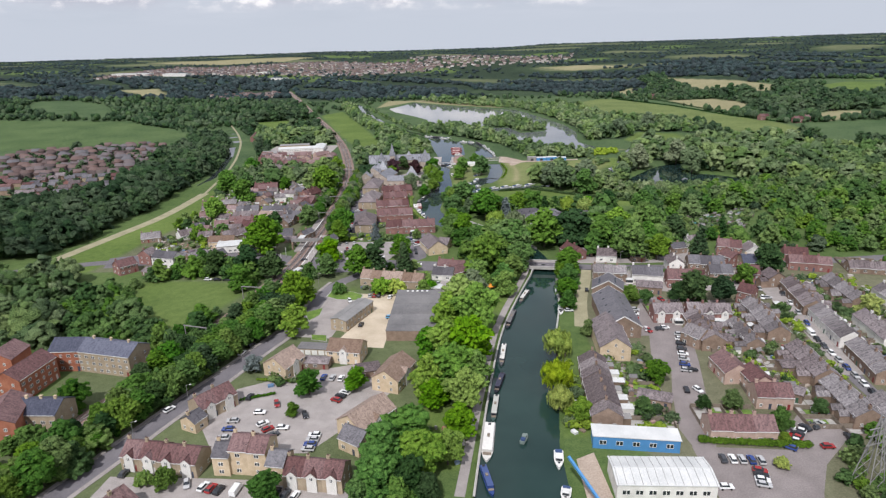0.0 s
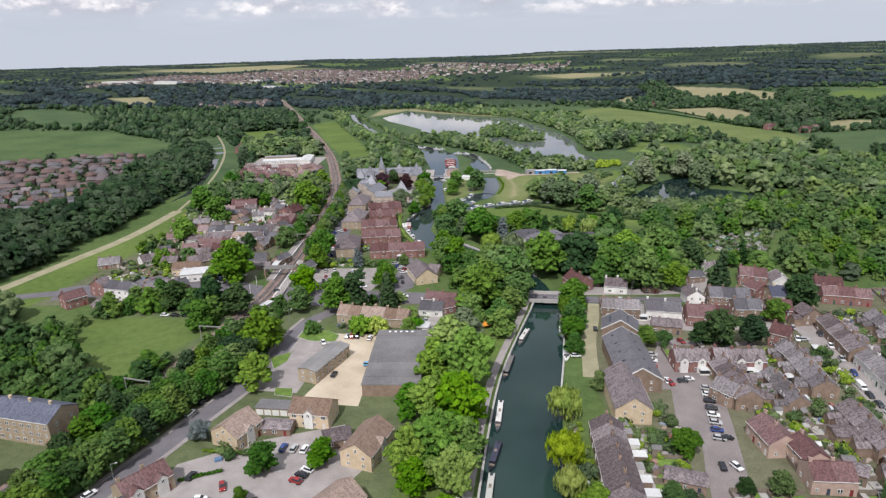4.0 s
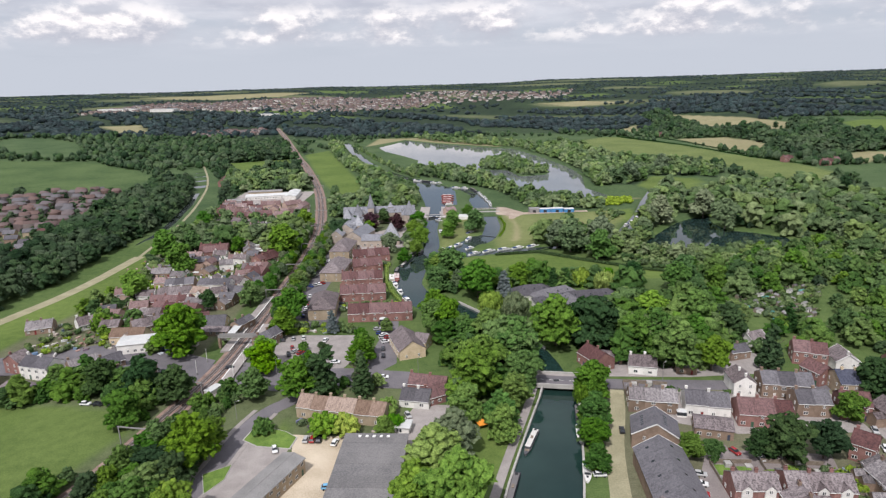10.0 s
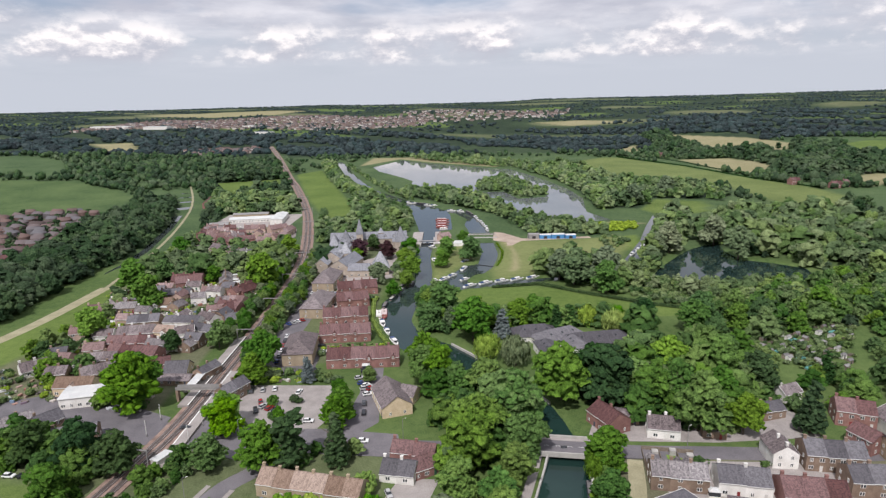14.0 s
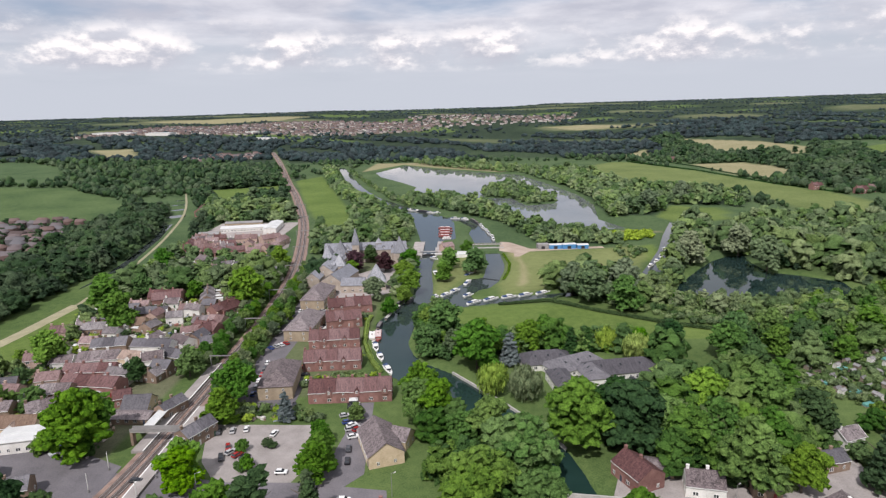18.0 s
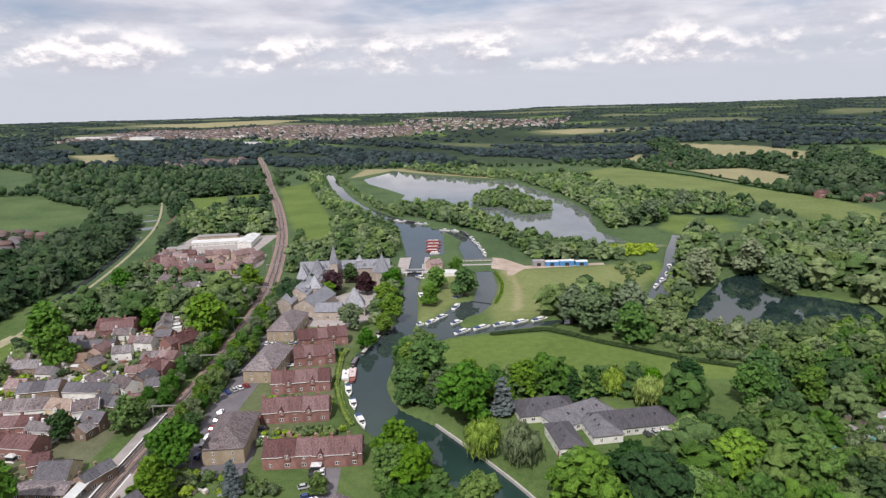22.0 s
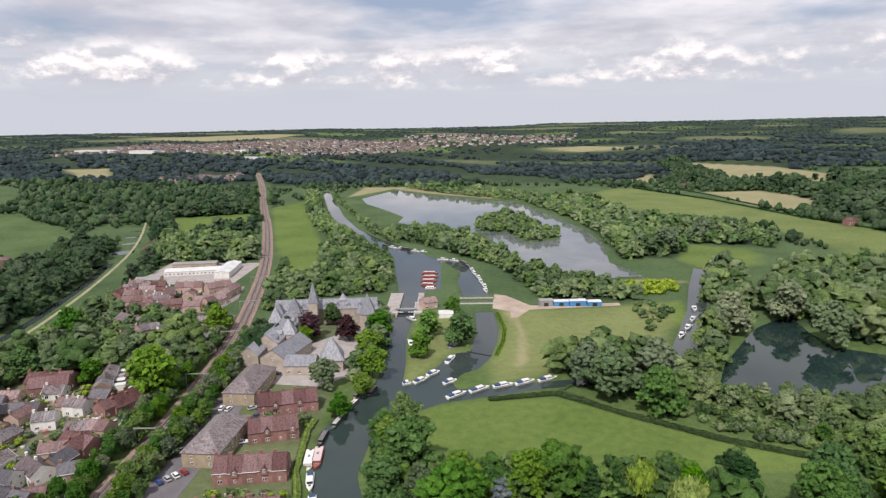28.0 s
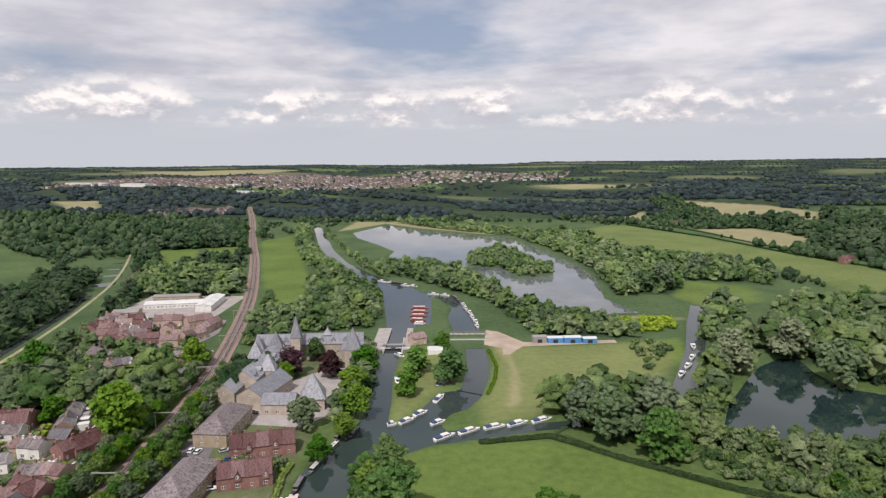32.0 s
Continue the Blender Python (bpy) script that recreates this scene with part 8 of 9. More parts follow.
# ---- more woods in the middle ground ----
EST = [(-366, 500), (-316, 500), (-298, 539), (-274, 598), (-278, 650), (-327, 777), (-403, 824), (-470, 782), (-520, 782), (-517, 714)]
MORE = [
    ([(106, 428), (118, 440), (149, 455), (181, 436), (150, 372), (142, 353), (122, 341), (108, 351), (92, 356), (80, 352), (100, 385), (116, 408), (104, 424)], 13.0, 12, 17),
    ([(124, 463), (175, 478), (299, 535), (320, 470), (250, 446), (182, 420), (142, 407), (122, 412), (117, 433)], 11.5, 9, 16),
    ([(2, 408), (33, 389), (44, 366), (49, 340), (38, 318), (28, 300), (14, 300), (13, 330), (8, 350), (6, 385)], 9.5, 11, 15),
    ([(-110, 290), (-104, 240), (-108, 180), (-114, 150), (-150, 120), (-160, 150), (-128, 200), (-118, 240)], 6.0, 6, 9),
    ([(-330, 300), (-215, 330), (-195, 300), (-165, 235), (-200, 225), (-330, 220)], 8.0, 8, 13),
    ([(-170, 345), (-105, 330), (-100, 308), (-165, 312)], 7.0, 6, 10),
    ([(30, 455), (60, 458), (110, 452), (120, 440), (60, 440), (46, 436), (20, 438), (22, 450)], 7.0, 9, 13),
    ([(10, 505), (20, 506), (14, 480), (12, 460), (22, 440), (14, 432), (4, 446), (2, 462), (4, 480)], 5.5, 6, 10),
    ([(-8, 640), (-3, 610), (-5, 560), (-12, 530), (-18, 545), (-14, 600), (-14, 640)], 6.0, 6, 10),
    ([(-300, 560), (-262, 520), (-250, 600), (-258, 700), (-290, 800), (-340, 760), (-310, 640)], 8.0, 9, 14),
    ([(-100, 640), (-84, 640), (-104, 720), (-128, 800), (-150, 820), (-122, 740)], 7.0, 6, 11),
    ([(-88, 640), (-60, 645), (-70, 700), (-110, 790), (-100, 720)], 7.5, 6, 12),
    ([(-220, 655), (-150, 635), (-135, 632), (-130, 628), (-135, 640), (-220, 662)], 8.0, 6, 9),
    ([(-225, 800), (-130, 790), (-160, 900), (-270, 930), (-262, 850)], 8.5, 8, 14),
    ([(-205, 690), (-222, 700), (-208, 610), (-192, 560), (-186, 600)], 7.0, 4, 6),
    ([(196, 590), (225, 640), (270, 740), (250, 760), (228, 700), (206, 650)], 10.0, 10, 16),
    ([(250, 615), (300, 560), (420, 600), (420, 760), (300, 740), (240, 640)], 10.5, 11, 17),
    ([(480, 1500), (545, 1480), (560, 1420), (500, 1430)], 11, 10, 16), ([(476, 1321), (540, 1276), (600, 1300), (560, 1360), (500, 1380)], 9, 9, 14), ([(600, 1320), (640, 1330), (650, 1280), (615, 1270)], 10, 12, 18), ([(494, 1378), (560, 1400), (600, 1600), (640, 1840), (585, 1841), (530, 1560)], 10, 11, 17),
    ([(509, 985), (570, 1010), (720, 1000), (760, 1400), (700, 1290), (640, 1200), (590, 1130), (530, 1050)], 10, 11, 18),
]
MORE += [([(-96, 330), (-91, 290), (-84, 262), (-78, 262), (-72, 290), (-68, 318), (-75, 331)], 5.5, 4, 8), ([(-104, 330), (-98, 300), (-104, 300), (-112, 320)], 5.0, 4, 7)]
MORE += [([(-182, 268), (-168, 312), (-155, 281), (-136, 257), (-121, 244), (-108, 270), (-104, 262), (-108, 225), (-118, 215), (-134, 228), (-150, 236), (-178, 250)], 7.0, 8, 12), (EST, 13.0, 4, 7),
         ([(-366, 492), (-311, 487), (-292, 524), (-268, 582), (-262, 560), (-235, 470), (-300, 400), (-400, 400)], 8.5, 9, 14), ([(97, 527), (112, 520), (150, 503), (200, 468), (245, 468), (245, 503), (212, 526), (190, 529), (168, 519), (150, 544), (112, 529)], 7.0, 5, 9), ([(-262, 520), (-238, 520), (-240, 650), (-262, 740), (-275, 700), (-258, 620)], 7.0, 8, 12), ([(-262, 960), (-215, 1100), (-240, 1180), (-330, 1080), (-300, 950)], 9.5, 8, 14), ([(-70, 690), (-30, 690), (-20, 760), (-60, 850), (-95, 860), (-100, 780)], 8.5, 7, 12),
         ([(192, 352), (240, 345), (330, 350), (420, 440), (330, 465), (250, 446), (212, 392)], 10.5, 8, 14), ([(98, 346), (140, 352), (134, 334), (118, 330), (104, 332)], 7.0, 8, 12),
         ([(64, 318), (72, 316), (66, 285), (60, 258), (56, 262), (60, 290)], 5.0, 6, 9), ([(230, 340), (330, 350), (330, 325), (235, 326)], 12.0, 7, 11)]
MORE += [([(-330, 600), (-285, 610), (-290, 650), (-335, 740), (-400, 800), (-500, 770), (-500, 720)], 16.0, 5, 8), ([(70, 335), (100, 338), (150, 342), (190, 346), (188, 374), (150, 368), (100, 352), (72, 350)], 10.5, 8, 13), ([(-205, 420), (-180, 400), (-120, 345), (-112, 372), (-130, 420), (-172, 430), (-196, 520)], 10.0, 6, 10), ([(-186, 560), (-100, 560), (-100, 640), (-200, 640)], 9.0, 6, 10),
         ([(-60, 330), (-40, 328), (-2, 324), (0, 316), (-30, 314), (-45, 320)], 8.0, 5, 9), ([(102, 126), (114, 150), (130, 162), (150, 168), (150, 126)], 6.0, 3, 6),
         ([(-62, 338), (-36, 338), (-32, 334), (-60, 334)], 6.0, 5, 9), ([(-196, 470), (-176, 470), (-172, 540), (-192, 540)], 9.0, 6, 10), ([(250, 260), (330, 260), (330, 320), (240, 322)], 10.0, 6, 11)]
GLADE = [(118, 440), (150, 455), (185, 440), (160, 418), (128, 420)]
for i, (poly, g, lo, hi) in enumerate(MORE):
    pts = scatter(poly, g, 500 + i)
    pts = off_fields(off_built(pts))
    pts = pts[edge_far(RAIL, pts[:, 0], pts[:, 1], False) > (11 if np.min([p[1] for p in poly]) > 560 else 6)]
    pts = pts[~inside(LAWNS[0], pts[:, 0], pts[:, 1]) & ~inside(GLADE, pts[:, 0], pts[:, 1])]
    if len(pts):
        close = np.min([p[1] for p in poly]) < 450 and np.min([p[0] for p in poly]) > -240
        tall = rng.uniform(lo, hi, len(pts))
        tall = np.where(pond_front(pts), np.minimum(tall, 8.0), tall)
        wood("woodland", pts, tall, NEAR_T if close else MID_T if np.min([p[1] for p in poly]) < 560 else DIM_T, LEAF_SHADY if np.max([p[0] for p in poly]) < -190 or np.min([p[1] for p in poly]) > 900 else LEAF_GROVE if close and np.max([p[1] for p in poly]) < 560 else LEAF_WOOD, "mixed green trees of uneven height")

# ---- trees on the banks of the upper river and the lake ----
BANKS = [([(-54, 868), (-97, 990), (-123, 1065), (-186, 1340)], 5.0, 6.5, 7, 11), ([(-54, 868), (-97, 990), (-123, 1065), (-186, 1340)], 12.0, 7.5, 8, 12), ([(-54, 868), (-97, 990), (-123, 1065), (-186, 1340)], 20.0, 9.0, 7, 12),
         ([(-22, 905), (-63, 985), (-94, 1080), (-155, 1290)], -4.0, 6.0, 4, 7), ([(-20, 850), (-45, 905), (-70, 960)], -14.0, 6.0, 4, 7),
         ([(190, 790), (205, 880), (206, 960), (182, 1104), (156, 1215)], -4.0, 6.5, 9, 13), ([(190, 790), (205, 880), (206, 960), (182, 1104), (156, 1215)], -13.0, 8.0, 10, 15),
         ([(156, 1222), (100, 1262), (20, 1345), (-40, 1425)], -8.0, 9.0, 7, 12), ([(156, 1222), (100, 1262), (20, 1345), (-40, 1425)], -22.0, 10.0, 8, 13), ([(156, 1222), (100, 1262), (20, 1345), (-40, 1425)], -38.0, 10.0, 9, 14)]
for i, (line, off, gap, lo, hi) in enumerate(BANKS):
    pts = np.array(along(line, off, gap, 620 + i, 2.2))
    pts = pts[shore(pts[:, 0], pts[:, 1]) > 1.5]
    wood("bank_trees", pts, rng.uniform(lo, hi, len(pts)), DIM_T, LEAF_WOOD, "uneven row of green trees along the bank")

for i, (line, gap) in enumerate((([(596, 1410), (640, 1338), (700, 1312), (760, 1395)], 13), ([(470, 1300), (560, 1272), (585, 1150), (520, 1050)], 12), ([(620, 1100), (640, 1180), (720, 1290)], 11))):
    pts = np.array(along(line, 0, gap, 660 + i, 4.0))
    wood("field_trees", pts, rng.uniform(8, 17, len(pts)), DIM_T, LEAF_SHADY, "broken line of dark field trees")

# ---- scrub and single trees over the rest of the valley ----
r4 = np.random.default_rng(44)
q = np.concatenate([scatter([(-430, 560), (430, 560), (640, 1480), (-640, 1480)], 11.5, 450), scatter([(200, 330), (620, 480), (560, 760), (250, 620)], 11.0, 451)])
grow = np.sin(q[:, 0] / 47 + 1.3 * np.sin(q[:, 1] / 61)) * np.sin(q[:, 1] / 53 + q[:, 0] / 140) + 0.5 * np.sin(q[:, 0] / 19 + q[:, 1] / 23)
keep = grow > -0.22
for poly in LAWNS + DRY + WOODS + [m_[0] for m_ in MORE] + [EST, [(-60, 560), (-58, 640), (-12, 640), (-12, 530)], [(-210, 650), (-125, 650), (-118, 800), (-215, 800)]]:
    keep &= ~inside(poly, q[:, 0], q[:, 1])
keep &= ~((q[:, 0] > -150) & (q[:, 0] < 345) & (q[:, 1] > 630))
keep &= shore(q[:, 0], q[:, 1]) > 9
q = off_built(q[keep])
q = q[edge_far(RAIL, q[:, 0], q[:, 1], False) > 9]
q = off_fields(q[edge_far(PATH_W, q[:, 0], q[:, 1], False) > 9])
near = q[:, 1] < 820
wood("scrub_trees", q[near], r4.uniform(4, 11, near.sum()), DIM_T, LEAF_SHADY, "scattered willow scrub and young trees in the valley")
wood("scrub_trees", q[~near], r4.uniform(5, 12, (~near).sum()), FAR_T, LEAF_SHADY, "distant scrub and single trees in the valley")

# ---- houses beyond the woods ----
WALLS = [BRICK_RED, BRICK_BROWN, BRICK_BROWN, BRICK_TAN]
ROOFS = [TILE_RED, SLATE, TILE_BROWN, SLATE]
r9 = np.random.default_rng(9)
pts = scatter(EST, 16.0, 33)
far_part = pts[pts[:, 1] > 610]
pts = pts[pts[:, 1] <= 610]
for i, (x, y) in enumerate(pts):
    L, W, hh = r9.uniform(7, 12), r9.uniform(6, 7.5), r9.uniform(6, 7.2)
    e = empty("house", pose(x, y, lie(x, y), 0, 0, 12 + 90 * (i % 7 == 0) + r9.uniform(-6, 6)))
    part("wall", gable_wall(L, W, hh - 2.4, hh), WALLS[i % 4], e)
    part("roof", gable_roof(L, W, hh - 2.4, hh), ROOFS[(i // 2) % 4], e)
    tagged(e, "small suburban house with tiled roof", "house", "houses of the far estate")


def far_houses(name, pts, label, lo=8, hi=14, wall=(0.50, 0.36)):
    """Distant roofs and walls joined in one mesh, toned house by house."""
    V, F, T, n = [], [], [], 0
    r = np.random.default_rng(len(pts))
    h = relief(pts[:, 0], pts[:, 1])
    for (x, y), z in zip(pts, h):
        L, W, e, g = r.uniform(lo, hi), r.uniform(7, 10), r.uniform(4.5, 7), r.uniform(2, 3)
        a = r.uniform(-0.5, 0.5)
        tone = r.uniform(0, 0.42)
        v = np.array([(sx * L / 2, sy * W / 2, q) for q in (-2, e) for sx, sy in ((-1, -1), (1, -1), (1, 1), (-1, 1))] + [(-L / 2, 0, e + g), (L / 2, 0, e + g)])
        v = np.concatenate([v[:8], v[4:]])
        rot = np.array([[math.cos(a), -math.sin(a), 0], [math.sin(a), math.cos(a), 0], [0, 0, 1]])
        V.append(v @ rot.T + (x, y, z))
        f = [(0, 1, 5, 4), (1, 2, 6, 5), (2, 3, 7, 6), (3, 0, 4, 7), (8, 9, 13, 12), (10, 11, 12, 13), (8, 12, 11, 11), (9, 10, 13, 13)]
        for q in f:
            F += [(n + q[0], n + q[1], n + q[2])] + ([(n + q[0], n + q[2], n + q[3])] if q[2] != q[3] else [])
        T += [wall[0] + wall[1] * r.uniform()] * 8 + [tone] * 6
        n += 14
    me = big_mesh(name, np.concatenate(V), np.array(F), np.array(T))
    return tagged(part_mesh(name, me, TOWN), label, "houses", kind="stuff")


m, n9, l9, b9 = material("town_walls_and_roofs", 0.8, 0.0, 0.3)
l9.new(ramp(n9, l9, add(n9, l9, "ShaderNodeAttribute", attribute_name="tint").outputs["Fac"], [(0.0, (0.085, 0.062, 0.058)), (0.2, (0.150, 0.098, 0.086)), (0.42, (0.125, 0.120, 0.128)), (0.6, (0.26, 0.20, 0.165)), (0.85, (0.60, 0.57, 0.53)), (1.0, (0.72, 0.71, 0.69))]), b9.inputs["Base Color"])
TOWN = m
far_houses("estate_houses", far_part, "far estate houses with tiled roofs", 8, 12, (0.02, 0.52))
TOWNS = [([(-583, 1602), (-443, 1738), (-404, 1640), (-505, 1493)], 20), ([(-1250, 2260), (-942, 2350), (-591, 2420), (-320, 2330), (-20, 2560), (-20, 2900), (-500, 3200), (-1200, 2950)], 30), ([(-150, 2600), (500, 2750), (700, 3200), (-150, 3300)], 42), ([(560, 960), (640, 1000), (660, 1080), (600, 1080)], 26)]
for i, (poly, g) in enumerate(TOWNS):
    far_houses("distant_houses", scatter(poly, g, 700 + i), "distant town houses with pale walls and brown roofs", *((8, 14) if i in (0, 3) else (9, 18)))
for x, y, L, W, h_ in ((-1150, 2390, 150, 40, 9), (-960, 2330, 90, 40, 9), (-700, 2500, 60, 30, 8), (-560, 2200, 70, 30, 8)):
    e = empty("factory", pose(x, y, lie(x, y), 0, 0, -8))
    cuboid("wall", -L / 2, L / 2, -W / 2, W / 2, -6, h_, RENDER_WHITE, e)
    cuboid("roof", -L / 2 - 0.5, L / 2 + 0.5, -W / 2 - 0.5, W / 2 + 0.5, h_ + 0.01, h_ + 0.8, SHEET_WHITE, e)
    tagged(e, "long distant factory with white roof", "factory")
for x, y in ((496, 948), (465, 1354), (665, 1353), (526, 907), (540, 915)):
    house(x, y, 10, 14, 9, 9, "brick")

# ---- small houses among the gardens beside the railway ----
r8 = np.random.default_rng(88)
spots = off_built(scatter([(-196, 560), (-112, 548), (-100, 500), (-98, 440), (-118, 400), (-165, 385), (-185, 440)], 15.0, 860))
for i, (x, y) in enumerate(spots[:34]):
    house(x, y, (8, -8, 80, 14)[i % 4] + r8.uniform(-6, 6), r8.uniform(7, 11), r8.uniform(6.5, 8), r8.uniform(5.5, 7.5), ("terr", "rose", "white", "slateb", "rose", "terrw")[i % 6])

spots = off_built(scatter([(-202, 655), (-126, 652), (-122, 712), (-202, 714)], 13.5, 861))
for i, (x, y) in enumerate(spots[:14]):
    house(x, y, (10, 14, 96)[i % 3], 11, 7.5, 7, ("rose", "brick", "rose", "terrw")[i % 4])

# ---- river edge ----
for nm, line, off in (("bank_edge", [(7, 140), (14, 186), (23.6, 238), (31, 264), (43, 299), (50.5, 320)], 0), ("bank_edge", [(20, 421.5), (34.5, 400.5), (48.5, 378.5), (58, 358)], 0), ("bank_edge", [(47.6, 237), (55.4, 269), (62.5, 310)], 0)):
    tagged(ribbon(nm, line, 0.7, 0.10, CONCRETE, None, "", 1.6), "low concrete river wall", "river wall", kind="structure")
lamp_spots = [(-75, 262), (-92, 190), (-66, 300), (-101, 168), (-60, 335), (0, 333), (100, 324), (-112, 356)]
for x, y in lamp_spots:
    e = empty("street_lamp", pose(x, y, 0, 0, 0, 40))
    bm = bmesh.new()
    bmesh.ops.create_cone(bm, segments=8, radius1=0.10, radius2=0.06, depth=8, cap_ends=True, matrix=Matrix.Translation((0, 0, 4)))
    part("pole", bm, SHEET_GREY, e)
    cuboid("arm", 0, 1.3, -0.05, 0.05, 7.9, 8.0, SHEET_GREY, e)
    cuboid("lantern", 1.0, 1.7, -0.14, 0.14, 7.75, 7.9, PAINT_WHITE, e)
    tagged(e, "tall grey street lamp beside the road", "street lamp", "street lamps along the road")

# ---- back-garden sheds, fences and greenhouses ----
r5 = np.random.default_rng(55)
spots = off_built(np.concatenate([scatter([(112, 262), (134, 262), (131, 185), (112, 190)], 8.5, 801), scatter([(60, 215), (66, 215), (78, 168), (62, 168)], 7.5, 802), scatter([(172, 290), (190, 290), (182, 205), (162, 205)], 9.0, 803), scatter([(-172, 480), (-105, 480), (-105, 425), (-172, 425)], 15.0, 804)]))
for i, (x, y) in enumerate(spots):
    e = empty("garden_shed", pose(x, y, 0, 0, 0, -6 + 90 * (i % 2)))
    L, W = r5.uniform(2.2, 4.0), r5.uniform(1.8, 2.6)
    part("wall", gable_wall(L, W, 1.9, 2.5), (TIMBER, RENDER_WHITE, BRICK_BROWN)[i % 3], e)
    part("roof", gable_roof(L, W, 1.9, 2.5, 0.15, 0.15, 0.06), (FELT, SHEET_GREY, SHEET_WHITE, TILE_BROWN)[i % 4], e)
    tagged(e, "small weathered shed in a back garden", "shed", "sheds in the back gardens")

# ---- grass islands with kerbs beside the road ----
for poly in ([(-60, 287), (-58, 297), (-46, 292), (-41, 288), (-42, 281), (-54, 283)], [(-67, 268), (-59, 273), (-59, 265), (-63, 258)], [(-59, 244), (-52, 243), (-51, 237), (-58, 239)]):
    mx, my = sum(p[0] for p in poly) / len(poly), sum(p[1] for p in poly) / len(poly)
    e = empty("grass_island", pose(mx, my, 0))
    for nm, k, z, mat in (("kerb", 1.0, 0.24, CONCRETE), ("turf", 0.95, 0.27, LAWN_TURF)):
        bm = bmesh.new()
        prism(bm, [((x - mx) * k, (y - my) * k) for x, y in poly], -0.1, z)
        bmesh.ops.recalc_face_normals(bm, faces=bm.faces)
        part(nm, bm, mat, e)
    tagged(e, "small kerbed grass island beside the road", "grass island")

# ---- riverside tent, island marquee, bushes in the station car park ----
e = empty("tent", pose(24, 292, 0, 0, 0, 20))
pyramid("canopy", 3.6, 2.0, 3.3, plain("orange_canvas", (0.75, 0.28, 0.03), 0.8), e, (0, 0, 0))
for sx in (-1, 1):
    for sy in (-1, 1):
        cuboid("pole", sx * 1.7 - 0.04, sx * 1.7 + 0.04, sy * 1.7 - 0.04, sy * 1.7 + 0.04, -0.1, 1.85, SHEET_GREY, e)
tagged(e, "small orange garden tent on the riverside lawn", "tent")
e = empty("marquee", pose(31, 634, 0, 0, 0, 4))
part("wall", gable_wall(9, 7, 2.6, 4.2), RENDER_WHITE, e)
part("roof", gable_roof(9, 7, 2.6, 4.2, 0.2, 0.2, 0.08), SHEET_WHITE, e)
tagged(e, "white boathouse with pale roof on the lock island", "boathouse")
for x, y, hh in ((-46, 363, 2.6), (-44, 362, 2.2), (-54, 360, 4.0), (-49, 349, 4.5), (-51, 348, 3.5)):
    tree(x, y, hh, hh * 1.5 if hh < 3 else hh, "bush", LEAF if hh > 3 else LEAF_DARK, "clipped green bush in the station car park")

# ---- conservatories and odds and ends in the back gardens ----
r7 = np.random.default_rng(77)
for i, (x, y, a) in enumerate(((59, 203, 84), (58.5, 186, 84), (60.5, 214, 84), (104, 246.5, -4), (121, 245.5, -7), (-141, 417.5, 1), (-128, 403.5, -11), (-150, 432, 6), (-118, 429.5, 19), (-149, 447.5, 8), (-20, 392.8, 2), (97, 296.5, -11), (130, 225, -92), (133, 240, -97), (156, 262, -100), (175, 258, -97))):
    e = empty("conservatory", pose(x, y, 0, 0, 0, a))
    cuboid("wall", -1.7, 1.7, -1.3, 1.3, -0.1, 0.7, RENDER_WHITE, e)
    cuboid("glazing", -1.66, 1.66, -1.26, 1.26, 0.704, 2.2, GLASS, e)
    part("roof", hip_roof(3.4, 2.6, 2.2, 2.9, 0.1), SHEET_WHITE, e, "white ribbed roof")
    tagged(e, "white glazed conservatory behind a house", "conservatory", "conservatories in the gardens")
m, nc, lc, bc = material("garden_oddments", 0.7, 0.0, 0.3)
pick = add(nc, lc, "ShaderNodeNewGeometry").outputs["Random Per Island"]
m_odd = m
lc.new(ramp(nc, lc, pick, [(0.0, (0.62, 0.60, 0.57)), (0.22, (0.26, 0.19, 0.13)), (0.40, (0.12, 0.11, 0.11)), (0.55, (0.45, 0.42, 0.38)), (0.70, (0.30, 0.12, 0.09)), (0.80, (0.10, 0.18, 0.30)), (0.90, (0.72, 0.71, 0.69)), (1.0, (0.20, 0.26, 0.16))]), bc.inputs["Base Color"])
ODD = []
for i, (poly, g) in enumerate(GARDENS):
    if g > 7.5:
        continue
    for x, y in off_built(scatter(poly, 3.3, 900 + i)):
        if r7.uniform() < 0.55:
            w, d, hgt = r7.uniform(0.3, 1.5), r7.uniform(0.3, 0.9), r7.uniform(0.35, 1.3)
            ODD.append((pose(x, y, 0, 0, 0, r7.uniform(0, 180)), -w, w, -d, d, hgt))

# ---- garden plots behind the terraces: fences, patios, lawns ----
FENCES, PATIOS, TURFS = [], [], []


def slab(store, m, x0, x1, y0, y1, z0, z1):
    n = 8 * (len(store) // 2)
    store.append([m @ Vector((x, y, z)) for z in (z0, z1) for x, y in ((x0, y0), (x1, y0), (x1, y1), (x0, y1))])
    store.append([(n + a, n + b, n + c, n + d) for a, b, c, d in ((4, 5, 6, 7), (0, 1, 5, 4), (1, 2, 6, 5), (2, 3, 7, 6), (3, 0, 4, 7))])


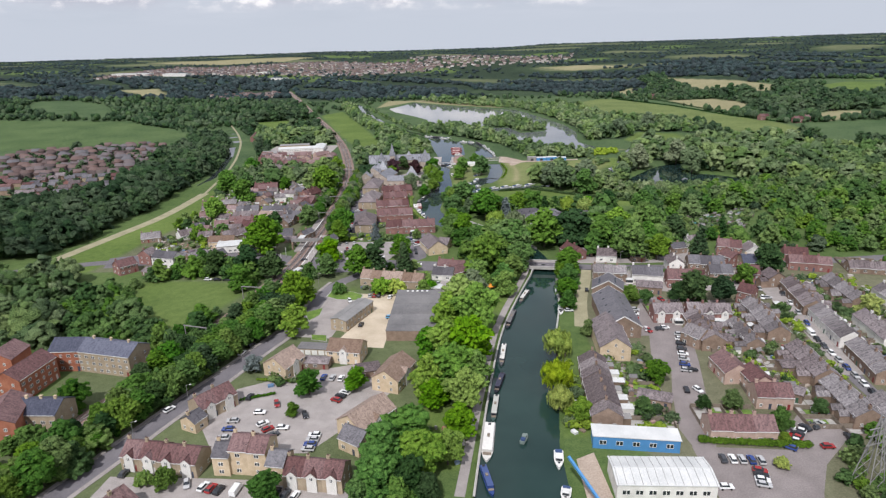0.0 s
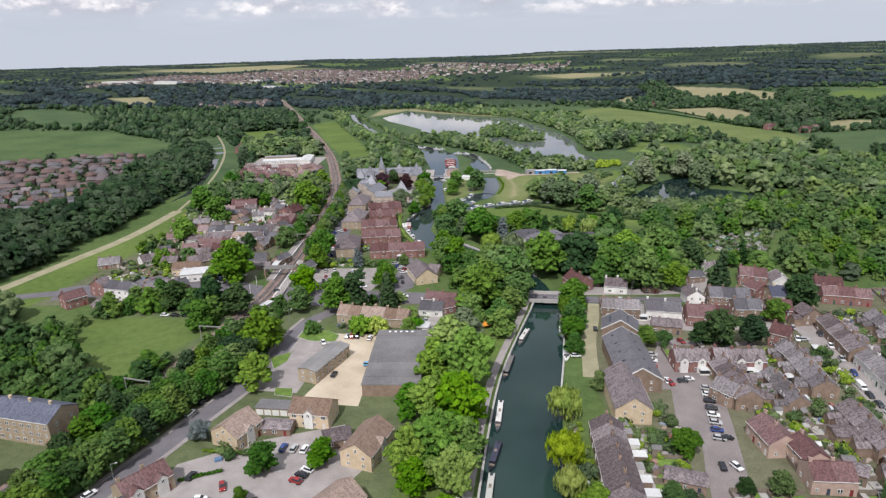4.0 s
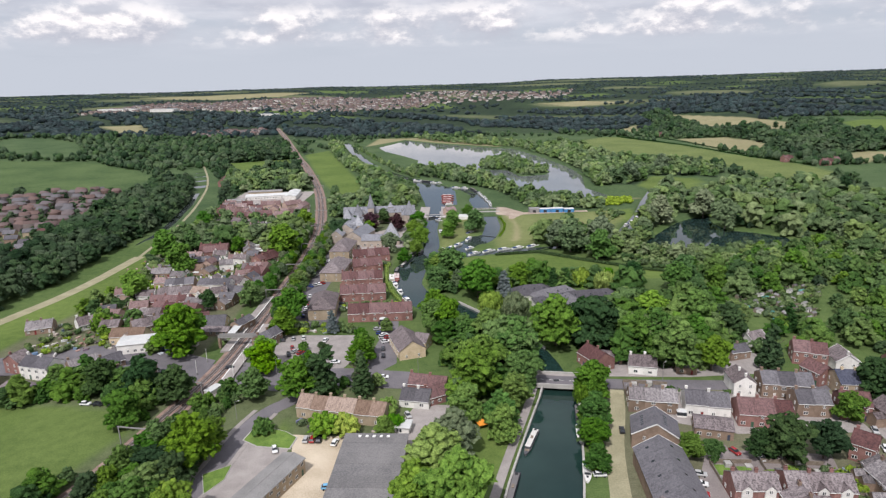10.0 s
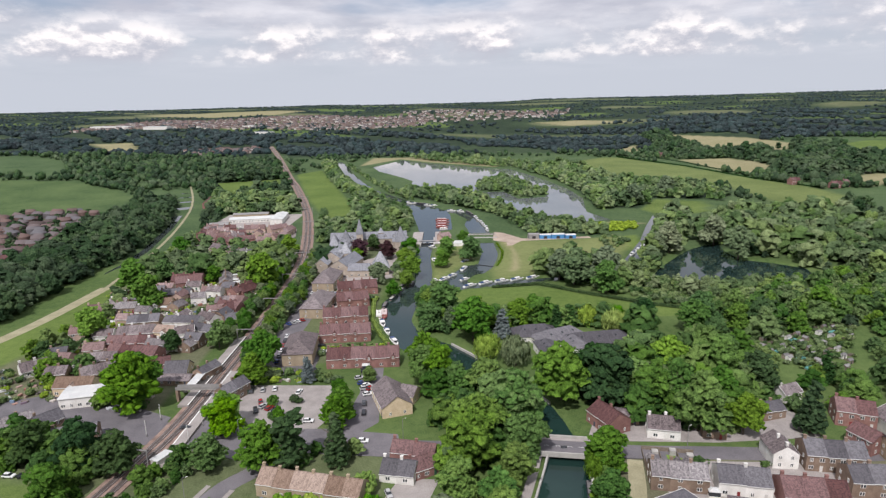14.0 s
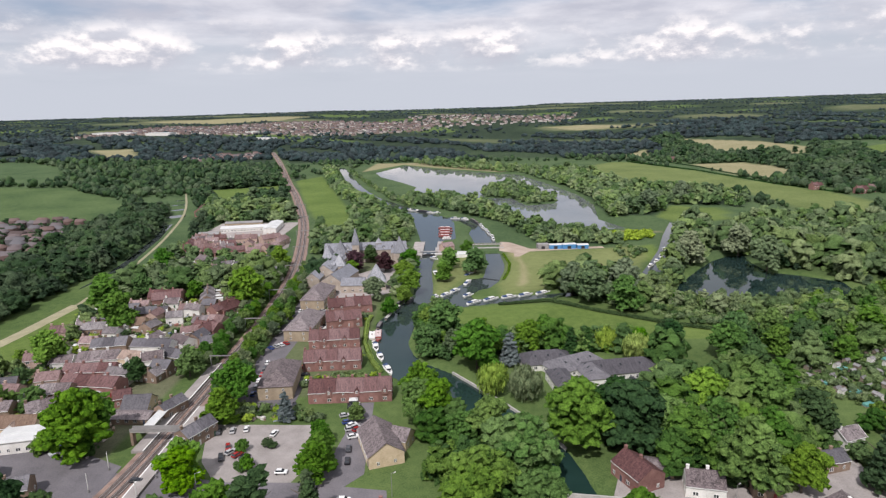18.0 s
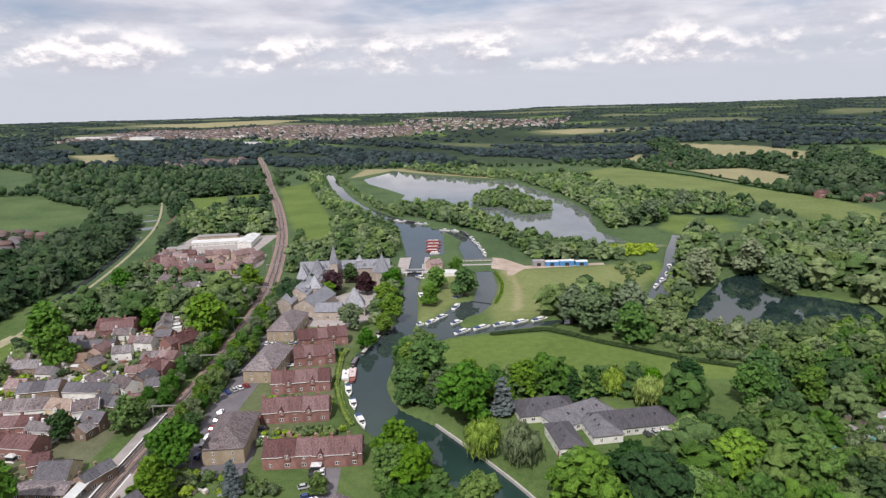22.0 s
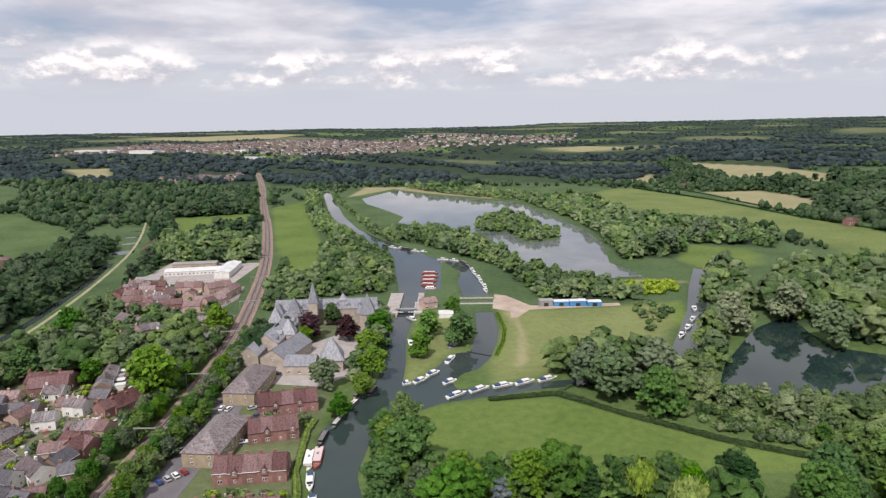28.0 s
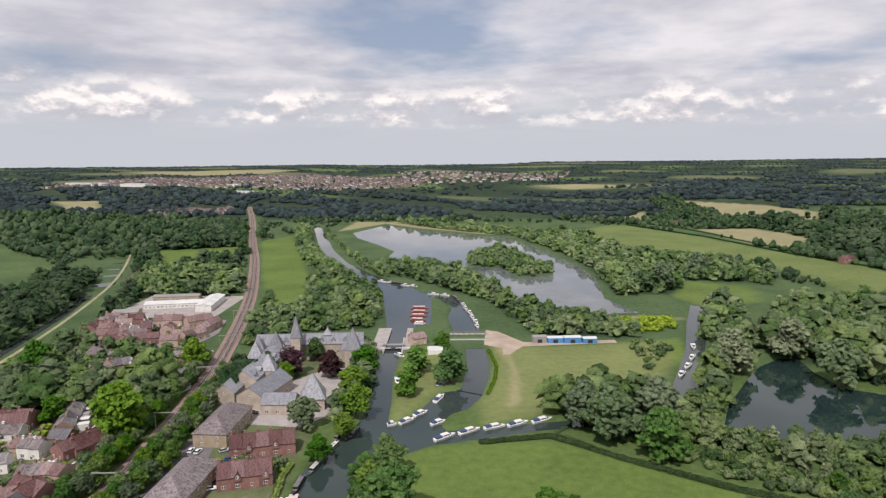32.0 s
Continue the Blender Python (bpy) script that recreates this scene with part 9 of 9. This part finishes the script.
r6 = np.random.default_rng(66)
for x, y, a, L, W, hh, style in HOUSES_B + HOUSES_C + HOUSES_D + HOUSES_E + HOUSES_G:
    if style not in ("terr", "terrf", "terrw", "terrwf", "brickg", "brickp") or L < 12:
        continue
    if math.cos(radians(a)) < 0:
        a += 180
    if style.endswith("f"):
        a += 180
    m = pose(x, y, 0, 0, 0, a)
    depth = 14.0 if x < 60 else 10.5
    units = max(1, round(L / 5.6))
    u = L / units
    for k in range(units):
        x0 = -L / 2 + k * u
        y0 = W / 2 + (3.2 if style.startswith("terr") else 0.2)
        slab(FENCES, m, x0 - 0.06, x0 + 0.06, y0, y0 + depth, -0.1, r6.uniform(1.3, 1.8))
        slab(FENCES, m, x0, x0 + u, y0 + depth - 0.06, y0 + depth + 0.06, -0.1, 1.6)
        d1 = r6.uniform(1.5, 4.5)
        slab(PATIOS, m, x0 + 0.3, x0 + u - 0.3, y0, y0 + d1, -0.1, 0.13)
        if r6.uniform() < 0.75:
            slab(TURFS, m, x0 + r6.uniform(0.3, 1.2), x0 + u - r6.uniform(0.3, 1.2), y0 + d1 + 0.1, y0 + depth - r6.uniform(0.5, 3.5), -0.1, 0.15)
        else:
            slab(PATIOS, m, x0 + 0.8, x0 + u - 0.8, y0 + d1 + 0.4, y0 + depth - 2.0, -0.1, 0.14)
        if r6.uniform() < 0.5:
            slab(PATIOS, m, x0 + u - 2.4, x0 + u - 0.3, y0 + depth - 2.4, y0 + depth - 0.4, -0.1, r6.uniform(0.4, 2.2))
ODDS = []
for mo, x0, x1, y0, y1, hgt in ODD:
    slab(ODDS, mo, x0, x1, y0, y1, -0.05, hgt)
for nm, store, mat, label in (("garden_oddments", ODDS, m_odd, "benches, bins, frames and boxes in back gardens"), ("garden_fences", FENCES, TIMBER, "timber fences dividing the terrace gardens"), ("patios", PATIOS, CONCRETE, "pale paved patios behind the terraces"), ("garden_lawns", TURFS, LAWN_TURF, "small bright back-garden lawns")):
    me = mesh_of(nm, [v for part_ in store[0::2] for v in part_], [f for part_ in store[1::2] for f in part_])
    tagged(part_mesh(nm, me, mat), label, nm.replace("_", " "), kind="stuff")
